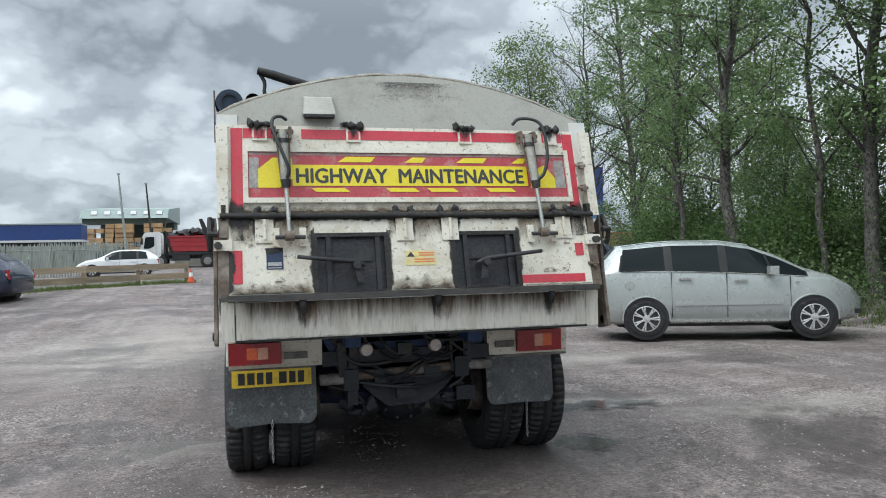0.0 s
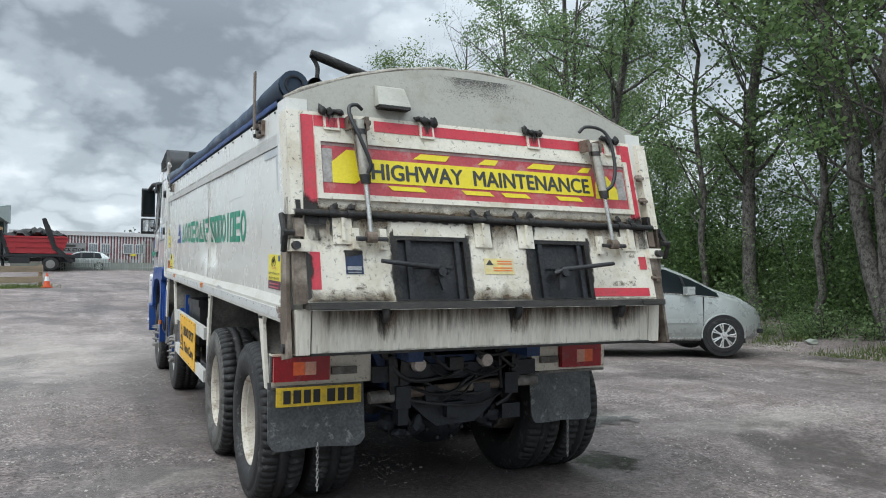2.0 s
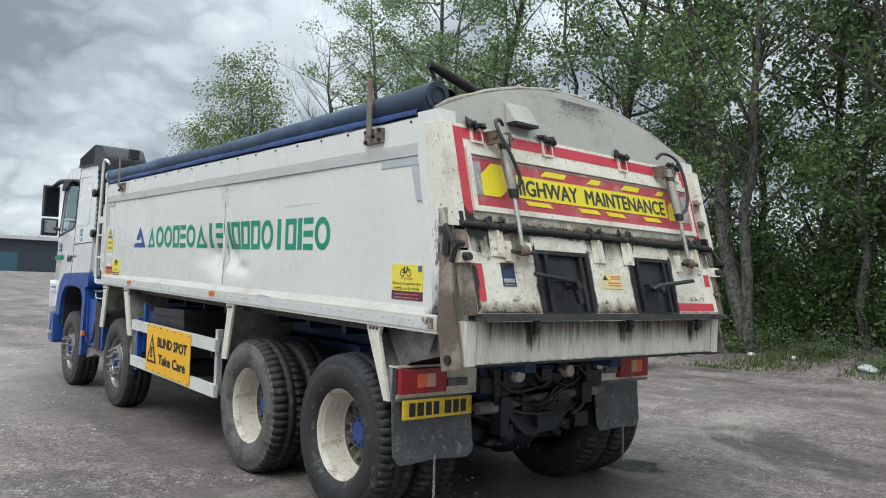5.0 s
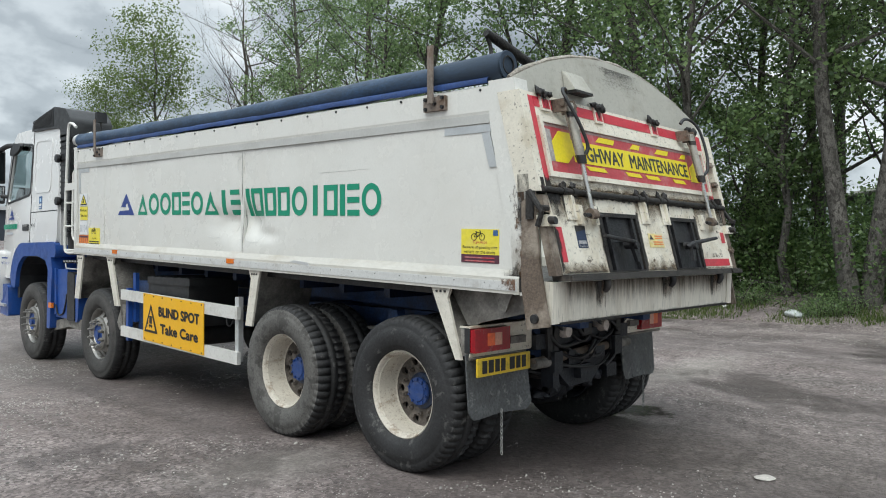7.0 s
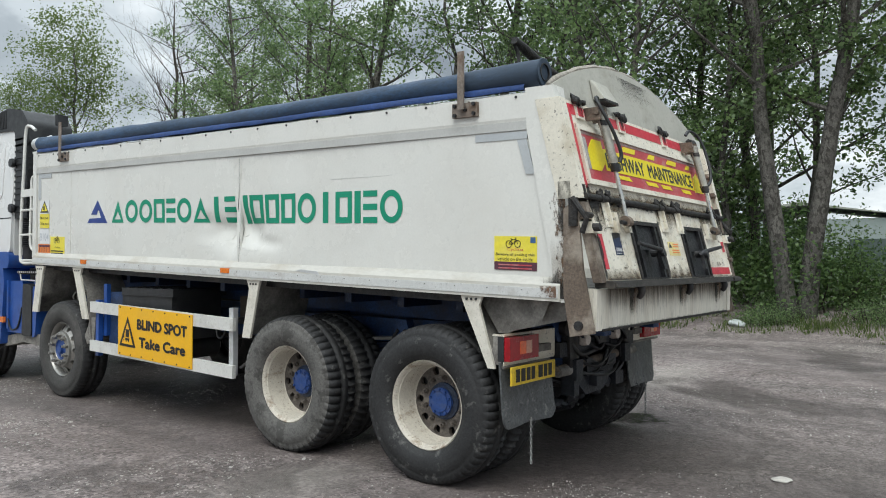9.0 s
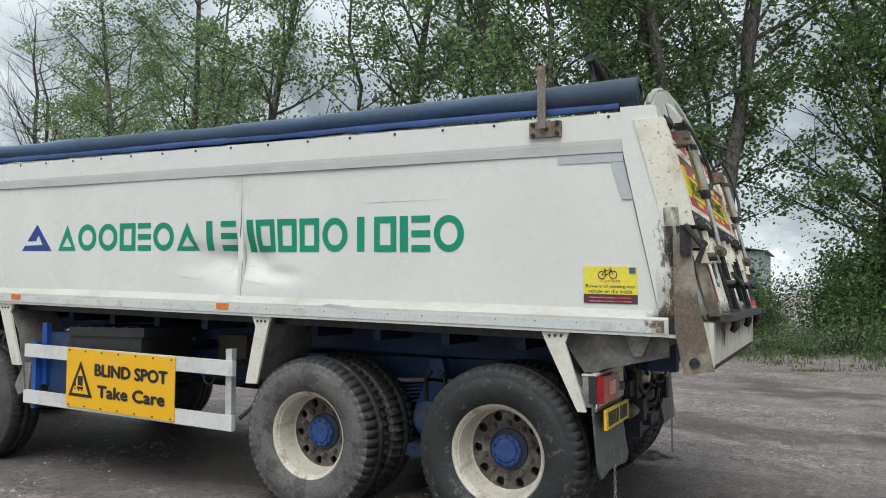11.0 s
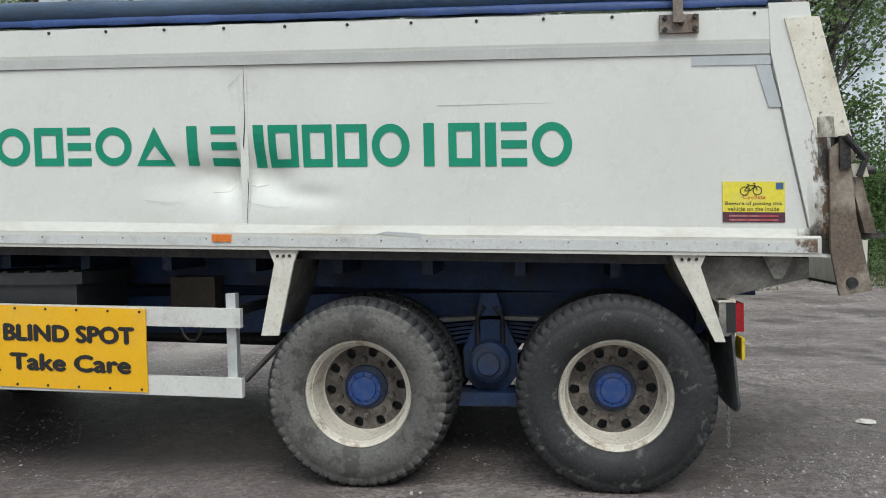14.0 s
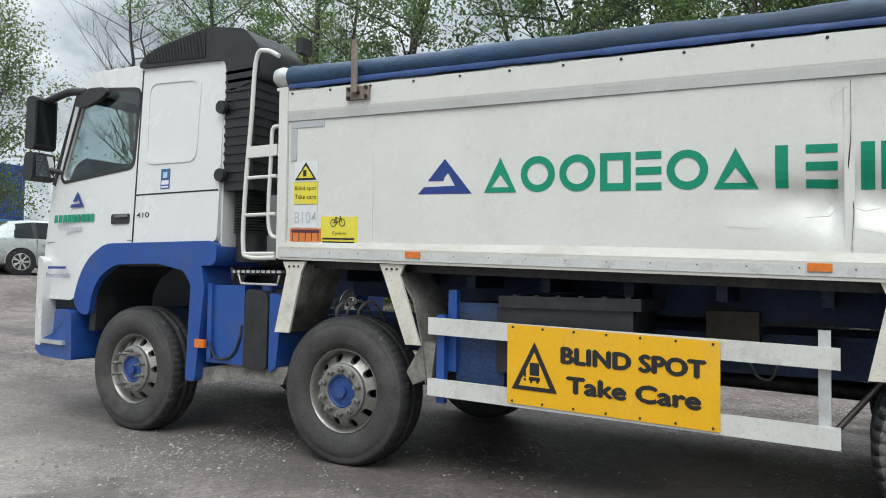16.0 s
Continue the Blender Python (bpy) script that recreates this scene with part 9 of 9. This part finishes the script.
part("door_sign", prism([(1.55, 0.95), (1.55, 1.22), (1.98, 1.22), (1.98, 0.95)], "y", -1.22, -1.2), M_red, sk)
part("bumper", slab(1.08, 1.45, -1.2, 1.2, 0.4, 0.78, 0.06), M_plastic, sk)
part("chassis", slab(1.4, 7.2, -0.45, 0.45, 0.7, 0.95, 0.02), M_plastic, sk)
part("bed", slab(3.0, 7.2, -1.15, 1.15, 0.98, 1.18, 0.02), M_plastic, sk)
part("side_tank", slab(3.3, 4.5, -1.18, -0.6, 0.55, 0.95, 0.05), M_plastic, sk)
part("skip", prism(rounded([(3.35, 1.22), (2.98, 2.05), (3.05, 2.30), (6.55, 2.42), (6.80, 2.20), (6.35, 1.22)], 0.05), "y", -1.05, 1.05, 0.03), M_skip, sk, "red steel skip")
for z in (1.62, 1.98):
    part("skip_rib", slab(3.15, 6.6, -1.10, -1.04, z, z + 0.07, 0.01), M_skip, sk)
for x in (3.55, 4.35, 5.15, 5.95):
    part("skip_rib", slab(x, x + 0.09, -1.10, -1.04, 1.3, 2.2, 0.01), M_skip, sk)
part("skip_rim", slab(3.0, 6.7, -1.12, 1.12, 2.26, 2.36, 0.02), M_skip, sk)
bm = bmesh.new()
for k in range(10):
    lump(bm, (3.4 + k * 0.33, 0.3 * math.sin(k * 2.2), 2.36 + 0.28 * math.sin(math.pi * k / 9)), (0.42, 0.75, 0.28), k)
part("load_net", bm, M_tar, sk, "dark net over the waste in the skip", smooth=60)
for y in (-1.0, 1.0):
    part("lift_arm", prism(rounded([(5.15, 3.55), (5.40, 3.60), (5.75, 2.80), (6.05, 1.75), (7.15, 0.75), (6.95, 0.55), (5.80, 1.55), (5.45, 2.60)], 0.06), "y", y - 0.12, y + 0.12, 0.02), M_steel_dark, sk, "dark steel lifting arm")
    part("gantry", slab(2.72, 2.86, y - 0.08, y + 0.08, 0.9, 2.7, 0.01), M_steel_dark, sk)
    part("front_arm", prism([(2.66, 2.65), (2.86, 2.75), (3.35, 1.25), (3.15, 1.15)], "y", y - 0.08, y + 0.08, 0.02), M_steel_dark, sk)
    part("hydraulic_ram", tube(bmesh.new(), [(3.1, y, 1.3), (5.6, y, 1.75)], 0.05, 10), M_ram, sk, smooth=50)
for x in (2.45, 5.72):
    for y in (-1.0, 1.0):
        part("wheel", lathe([(y - 0.14, 0.30), (y - 0.15, 0.45), (y - 0.11, 0.51), (y + 0.11, 0.51), (y + 0.15, 0.45), (y + 0.14, 0.30)], 32, "y", False, None, (x, 0, 0.51)), M_rubber, sk, smooth=40)
        part("wheel_disc", lathe([(y - 0.155, 0.16), (y - 0.145, 0.28), (y + 0.145, 0.28), (y + 0.155, 0.16)], 24, "y", False, None, (x, 0, 0.51)), M_alu_wheel, sk, smooth=40)
    part("mudguard", prism([(x - 0.62, 0.75), (x - 0.45, 1.08), (x + 0.45, 1.08), (x + 0.62, 0.75), (x + 0.58, 0.72), (x + 0.42, 1.03), (x - 0.42, 1.03), (x - 0.58, 0.72)], "y", -1.2, 1.2), M_plastic, sk)
sk.matrix_basis = pose(-10.1, 52.0, rise(52) - 0.02, 0, 0, 2)

# ---- yard furniture and far buildings ----
M_timber = mat("weathered_timber", (0.46, 0.36, 0.25), 0.75, var=0.2, scale=3, dirt=(0.2, 0.17, 0.13), dirt_amount=0.6, dirt_scale=4, stretch=(0.3, 0.3, 2), bump=0.2, random_tint=0.15)
M_pal = mat("galvanised_steel", (0.33, 0.36, 0.33), 0.6, 0.2, var=0.12, scale=2, dirt=(0.2, 0.22, 0.18), dirt_amount=0.5, dirt_scale=1.5, random_tint=0.12)
rail = thing("timber_fence", (-6.4, 21, rise(21)), "low timber knee rail along a grass strip", "fence", kind="structure")
A, B = Vector((-3.7, 25.7, 0)), Vector((-13.4, 17.5, 0))
nseg = 6
for k in range(nseg + 1):
    p = A.lerp(B, k / nseg)
    z = rise(p.y)
    part("post", slab(p.x - 0.07, p.x + 0.07, p.y - 0.07, p.y + 0.07, z - 0.15, z + 0.80, 0.012), M_timber, rail)
    if k < nseg:
        q = A.lerp(B, (k + 1) / nseg)
        zq = rise(q.y)
        for h0, h1 in ((0.54, 0.76), (0.16, 0.38)):
            bm = bmesh.new()
            d = (q - p).normalized()
            n = Vector((d.y, -d.x, 0)) * 0.045
            vs = []
            for base, zz in ((p, z), (q, zq)):
                for off in (n * -1 + n * 1.9, n * 1 + n * 1.9):
                    for h in (h0, h1):
                        vs.append(bm.verts.new((base.x - off.x, base.y - off.y, zz + h)))
            for f in ((0, 1, 3, 2), (4, 6, 7, 5), (0, 4, 5, 1), (2, 3, 7, 6), (1, 5, 7, 3), (0, 2, 6, 4)):
                bm.faces.new([vs[i] for i in f])
            part("rail", bm, M_timber, rail)
cone = thing("traffic_cone", (-3.45, 24.75, rise(24.75)), "orange and white traffic cone at the rail's end", "cone")
z0 = rise(24.75)
part("base", slab(-3.63, -3.27, 24.57, 24.93, z0, z0 + 0.04, 0.01), mat("cone_base_orange", (0.55, 0.10, 0.04), 0.6), cone)
for a, b, m_ in ((0.04, 0.24, mat("cone_orange", (0.78, 0.13, 0.05), 0.5)), (0.24, 0.40, M_white_st), (0.40, 0.52, MATS["cone_orange"])):
    part("sleeve", lathe([(a, 0.135 - a * 0.2), (b, 0.135 - b * 0.2)], 20, "z", False, None, (-3.45, 24.75, z0)), m_, cone, smooth=50)


def palisade(points, height, label, lean=0.0, group=""):
    f = thing("palisade_fence", (*points[0], rise(points[0][1])), label, "fence", group, "structure")
    pale = prism([(-0.035, 0.0), (0.035, 0.0), (0.035, height - 0.12), (0.0, height), (-0.035, height - 0.12)], "y", -0.008, 0.008)
    me = bpy.data.meshes.new("pale")
    pale.to_mesh(me); pale.free()
    me.materials.append(M_pal)
    rnd = random.Random(3)
    for a, b in zip(points, points[1:]):
        a, b = Vector((*a, 0)), Vector((*b, 0))
        n = max(2, int((b - a).length / 0.155))
        ang = math.degrees(math.atan2(b.y - a.y, b.x - a.x))
        for k in range(n):
            p = a.lerp(b, k / n)
            ob = hang("pale", me, f)
            ob.matrix_basis = pose(p.x, p.y, rise(p.y), rnd.gauss(0, 1), rnd.gauss(0, 1.5) + lean * math.sin(k * 0.05), ang)
        for h in (0.3, height - 0.35):
            bm = tube(bmesh.new(), [(a.x, a.y + 0.03, rise(a.y) + h), (b.x, b.y + 0.03, rise(b.y) + h)], 0.03, 4)
            part("fence_rail", bm, M_pal, f)
    return f


palisade([(-20.1, 29.0), (-13.1, 34.3), (-8.3, 39.0)], 1.75, "leaning galvanised palisade fence", 7)
palisade([(-16.8, 56.0), (-7.6, 57.0)], 2.0, "galvanised palisade fence beside the timber yard")
palisade([(-4.4, 53.0), (1.3, 53.2)], 0.95, "low white palisade fence in front of the cabin")
palisade([(1.35, 53.2), (2.7, 53.4)], 2.3, "tall palisade gate beside the cabin")
# concrete panel wall behind
w = thing("panel_wall", (-12, 49, rise(49)), "grey-green concrete panel wall", "wall", kind="structure")
M_conc = mat("lichen_concrete", (0.30, 0.32, 0.28), 0.85, var=0.15, scale=1.5, dirt=(0.16, 0.19, 0.14), dirt_amount=0.6, dirt_scale=1.0, random_tint=0.1)
for k in range(5):
    a, b = -18.1 + k * 1.3, -18.1 + (k + 1) * 1.3
    part("panel", slab(a, b - 0.03, 48.2 + k * 0.25, 48.35 + k * 0.25, rise(49) - 0.1, rise(49) + 1.75, 0.02), M_conc, w)

cabin = thing("site_cabin", (-1, 57, rise(57)), "long red and white ribbed site cabin with barred windows", "building")
zc = rise(55) + 0.20
M_red_clad = mat("dark_red_cladding", (0.20, 0.055, 0.060), 0.55, var=0.12, scale=1)
M_white_clad = mat("white_cladding", (0.62, 0.62, 0.62), 0.55, var=0.08, scale=1)
part("wall", slab(-7.0, 2.35, 55.1, 58.0, zc + 0.35, zc + 2.30, 0.02), M_red_clad, cabin)
part("plinth", slab(-7.0, 2.35, 55.05, 58.0, zc - 0.3, zc + 0.35, 0.01), M_conc, cabin)
part("roof", slab(-7.1, 2.45, 54.95, 58.1, zc + 2.30, zc + 2.60, 0.03), M_white_clad, cabin)
for k in range(46):
    x = -6.95 + k * 0.202
    part("cladding_rib", slab(x, x + 0.10, 55.06, 55.10, zc + 0.36, zc + 2.29, 0.01), M_white_clad, cabin)
for x in (-1.75, -0.92, 0.60, 1.40):
    wn = part("window", slab(x - 0.33, x + 0.33, 55.0, 55.09, zc + 1.02, zc + 1.75, 0.01), M_white_clad, cabin)
    part("pane", slab(x - 0.26, x + 0.26, 54.985, 55.0, zc + 1.09, zc + 1.68, 0.0), mat("grey_window", (0.22, 0.25, 0.27), 0.15), cabin)
    for d in (-0.13, 0.0, 0.13):
        part("window_bar", slab(x + d - 0.015, x + d + 0.015, 54.97, 54.985, zc + 1.05, zc + 1.72, 0.0), M_white_clad, cabin)
part("sign", slab(-4.35, -2.25, 54.90, 54.99, zc + 0.75, zc + 1.75, 0.01), mat("grey_sign", (0.30, 0.30, 0.30), 0.5, var=0.2), cabin, "grey truck stop sign")
words("sign_text", "TRUCK STOP", M_black, cabin, (-4.25, 54.88, zc + 1.12), (1, 0, 0), UP, 0.24, 1.92, 0.03)
part("print_bar", slab(-4.0, -2.7, 54.885, 54.90, zc + 0.80, zc + 0.98, 0), M_red, cabin)
part("print_bar", slab(-3.6, -2.9, 54.885, 54.90, zc + 1.45, zc + 1.62, 0), M_ink, cabin)
part("notice", slab(0.80, 1.15, 54.95, 54.97, zc + 0.85, zc + 1.02, 0), M_sticker, cabin)
# car behind the low fence
hidden = copy_thing(white, pose(-0.6, 54.0, rise(54), 0, 0, 180))
for o in (hidden, *hidden.children_recursive):
    if o.type == "MESH" and o.data.materials and o.data.materials[0] == M_white_car:
        o.data = o.data.copy()
        o.data.materials[0] = M_silver
tagged(hidden, "silver car parked in front of the red cabin")

shed = thing("warehouse", (9, 82, rise(82)), "long low dark warehouse with pale roof edge", "building")
zs = rise(80)
part("wall", slab(4.8, 30, 80, 95, zs, zs + 3.2, 0.02), mat("dark_blue_cladding", (0.045, 0.055, 0.075), 0.6, var=0.15, scale=0.6), shed)
part("roof", slab(4.4, 30.5, 79.6, 95.5, zs + 3.2, zs + 3.55, 0.03), M_white_clad, shed)
part("door", slab(7.2, 10.2, 79.9, 80.0, zs, zs + 1.9, 0.02), mat("teal_door", (0.05, 0.12, 0.16), 0.6), shed)
trailer = thing("curtain_trailer", (-21, 67, rise(67)), "blue curtain-sided trailer parked behind the fence", "trailer")
zt = rise(67)
part("curtain", slab(-25.5, -17.9, 66.5, 69, zt + 2.15, zt + 3.5, 0.04), mat("blue_curtain", (0.02, 0.055, 0.20), 0.5, var=0.12, scale=0.8, bump=0.3, bump_scale=3), trailer)
part("top_rail", slab(-25.5, -17.9, 66.45, 69.05, zt + 3.5, zt + 3.62, 0.02), M_pal, trailer)
part("lower_rail", slab(-25.6, -17.8, 66.45, 69.05, zt + 1.95, zt + 2.15, 0.02), M_white_clad, trailer)
part("chassis", slab(-25.3, -18, 66.9, 68.6, zt + 0.9, zt + 1.95, 0.03), M_plastic, trailer)
for x in (-24, -22.8, -19):
    part("wheel", lathe([(66.6, 0.3), (66.6, 0.5), (66.9, 0.5), (66.9, 0.3)], 24, "y", False, None, (x, 0, zt + 0.5)), M_rubber, trailer)
part("red_cab", slab(-28.2, -25.8, 66.6, 69, zt + 1.0, zt + 3.3, 0.15, 2), M_skip, trailer, smooth=60)
yard = thing("timber_store", (-16.5, 86, rise(86)), "open grey-green shed over stacks of sawn timber", "building")
zy = rise(84)
M_shed_g = mat("grey_green_cladding", (0.30, 0.36, 0.34), 0.6, var=0.08, scale=0.4)
M_shed_d = mat("dark_green_cladding", (0.07, 0.10, 0.09), 0.7, var=0.1, scale=0.4)
part("roof", prism([(82.0, zy + 4.8), (83.0, zy + 5.85), (96, zy + 7.0), (96, zy + 4.8)], "x", -21.3, -12.2, 0.05), M_shed_g, yard)
part("back_wall", slab(-21.0, -12.5, 92, 96, zy, zy + 4.8, 0.02), M_shed_d, yard)
part("fascia", slab(-21.1, -12.4, 82.4, 82.6, zy + 4.1, zy + 4.8, 0.02), M_shed_d, yard)
for x in (-20.9, -17.2, -14.6, -12.6):
    part("column", slab(x - 0.1, x + 0.1, 82.5, 82.7, zy, zy + 4.2, 0.02), M_shed_d, yard)
for k in range(6):
    part("skylight", prism([(82.35, zy + 5.22), (82.75, zy + 5.63), (82.72, zy + 5.66), (82.32, zy + 5.25)], "x", -20.2 + k * 1.35, -19.6 + k * 1.35), M_white_clad, yard)
rnd = random.Random(12)
M_sawn = mat("sawn_timber", (0.48, 0.31, 0.16), 0.7, var=0.15, scale=2, random_tint=0.25)
st_ = thing("timber_stack", (-16.5, 81, rise(81)), "stacks of pale sawn timber packs", "timber", kind="")
for i in range(9):
    for j in range(6):
        if rnd.random() < 0.88 and not (i == 5 and j > 2):
            x = -20.5 + i * 0.98
            part("pack", slab(x, x + rnd.uniform(0.75, 0.95), 81.0 + rnd.uniform(0, 0.3), 82.2, zy + 1.1 + j * 0.52, zy + 1.1 + j * 0.52 + 0.46, 0.02), M_sawn, st_)
part("bearer", slab(-20.7, -11.6, 80.9, 82.2, zy - 0.1, zy + 1.08, 0.02), M_shed_d, st_)
for block in (trailer, yard, st_):  # the yard beyond the fence
    block.location.x += 1.9
for (x, y, h, label) in ((-10.1, 53.2, 7.0, "grey steel lamp post behind the fence"), (-8.55, 55.5, 6.4, "dark wooden pole behind the fence")):
    p = thing("street_lamp" if h > 6.6 else "wooden_pole", (x, y, rise(y)), label, "pole")
    part("pole", tube(bmesh.new(), [(x, y, rise(y)), (x - 0.08 * h, y, rise(y) + h)], [0.11, 0.055], 10), M_pal if h > 6.6 else M_twig, p, smooth=60)
    part("head", slab(x - 0.08 * h - 0.10, x - 0.08 * h + 0.10, y - 0.06, y + 0.06, rise(y) + h, rise(y) + h + 0.08, 0.02), M_pal, p)
sw = thing("timber_stack", (15.6, 26.3, rise(26)), "stack of pale sawn planks behind the parked cars", "timber")
rnd2 = random.Random(4)
for j in range(9):
    for i in range(2):
        x = 13.5 + i * 2.35 + rnd2.uniform(-0.15, 0.15)
        part("plank", slab(x, x + 2.25, 26.0 + rnd2.uniform(0, 0.1), 26.7, rise(26) + 0.1 + j * 0.19, rise(26) + 0.1 + j * 0.19 + 0.13, 0.01), M_sawn, sw)
# tall blue hoarding far behind the parked cars
ho = thing("blue_store", (40, 92, rise(90)), "tall blue steel store on legs behind the trees", "building")
zh = rise(90)
M_hoard = mat("deep_blue_panels", (0.018, 0.055, 0.20), 0.5, var=0.15, scale=0.4)
for i in range(4):
    for j in range(2):
        part("panel", slab(34 + i * 3.0, 36.95 + i * 3.0, 88, 90, zh + 5.3 + j * 3.2, zh + 8.45 + j * 3.2, 0.05), M_hoard, ho)
part("beam", slab(34, 46, 87.9, 90, zh + 4.6, zh + 5.25, 0.03), mat("light_blue_steel", (0.08, 0.20, 0.42), 0.5), ho)
for x in (34.5, 40, 45.5):
    part("leg", slab(x - 0.25, x + 0.25, 88.2, 88.7, zh, zh + 4.6, 0.03), MATS["light_blue_steel"], ho)
# litter on the verge and stones in the yard
for (x, y, s, label, m_) in ((11.4, 1.65, 0.16, "crumpled clear plastic bag on the grass", mat("clear_plastic_sheet", (0.62, 0.66, 0.66), 0.25, var=0.1)), (12.0, 4.3, 0.08, "white paper scrap on the grass", M_white_st), (11.9, 3.3, 0.08, "white paper scrap on the grass", M_white_st), (11.2, 5.4, 0.13, "pale rock on the verge", M_conc), (0.27, -1.81, 0.06, "flat pale stone on the gravel", mat("flat_pale_stone", (0.50, 0.47, 0.43), 0.8))):
    rnd = random.Random(int(x * 10))
    bm = bmesh.new()
    bmesh.ops.create_icosphere(bm, subdivisions=3, radius=s)
    for v in bm.verts:
        n = noise.noise(v.co * (3.0 / s * 0.4) + Vector((x, y, 0)))
        v.co *= 1 + 0.45 * n
        v.co.z *= 0.55 if s > 0.07 else 0.18
        v.co += Vector((x, y, ground_height(x, y) + s * (0.35 if s > 0.07 else 0.1)))
    nm = "plastic_bag" if s > 0.15 else ("rock" if s == 0.13 else ("stone" if s < 0.07 else "paper_scrap"))
    ob = part(nm, bm, m_, None, "", smooth=35 if nm == "rock" else False)
    tagged(ob, label, nm.replace("_", " "))
# far belt of woodland
rng = np.random.default_rng(41)
far = leaf_material("distant_woodland_leaves", (0.060, 0.085, 0.050), (0.105, 0.130, 0.075))
cs = []
for k in range(900):
    a = radians(rng.uniform(-50, 45))
    d = rng.uniform(170, 230)
    cs.append((d * math.sin(a), d * math.cos(a), rise(200) + rng.uniform(0, 1) * (0.8 if math.degrees(a) < 1 else 6.5)))
tagged(new("distant_woods", leaves_mesh("distant_woods", cs, rng, 0.7, 36000, 1.3, far)), "low belt of distant trees", "woods", kind="stuff")

# fallen twigs and whips of bramble at the foot of the trees
rnd = random.Random(31)
for k in range(46):
    x, y = rnd.uniform(11.6, 13.6), rnd.uniform(-7, 15)
    az, ln = rnd.uniform(0, 6.28), rnd.uniform(0.5, 1.7)
    z = ground_height(x, y)
    up = rnd.uniform(0.05, 0.9)
    pts = curve_pts([(x, y, z + 0.02), (x + math.cos(az) * ln * 0.4, y + math.sin(az) * ln * 0.4, z + 0.08 + up * 0.7), (x + math.cos(az) * ln, y + math.sin(az) * ln, z + 0.05 + up * rnd.uniform(0.3, 1.0))], 4)
    tw = part("twig", tube(bmesh.new(), pts, [0.011 * (1 - 0.75 * i / (len(pts) - 1)) for i in range(len(pts))], 5), M_bark, None, "", smooth=60)
    tagged(tw, "thin bare twig among the brambles on the verge", "twig", "twigs on the verge")

# pale sheds glimpsed between the trunks
for (x0, x1, y0, y1, h, label, m_) in ((46, 58, -22, -4, 3.6, "pale grey shed far behind the trees", M_white_clad), (52, 62, 2, 16, 4.2, "pale green-grey shed far behind the trees", M_shed_g)):
    b = thing("shed", ((x0 + x1) / 2, (y0 + y1) / 2, 0), label, "building")
    zb = rise((y0 + y1) / 2) + 0.3
    part("wall", slab(x0, x1, y0, y1, zb - 0.6, zb + h, 0.03), m_, b)
    part("roof", prism([(y0 - 0.4, zb + h), ((y0 + y1) / 2, zb + h + 1.3), (y1 + 0.4, zb + h), ((y0 + y1) / 2, zb + h + 1.1)], "x", x0 - 0.4, x1 + 0.4), M_conc, b)
    for k in range(3):
        yy = y0 + (y1 - y0) * (k + 0.5) / 3
        part("door", slab(x0 - 0.06, x0, yy - 1.5, yy + 1.5, zb - 0.3, zb + 2.8, 0.01), M_shed_d, b)
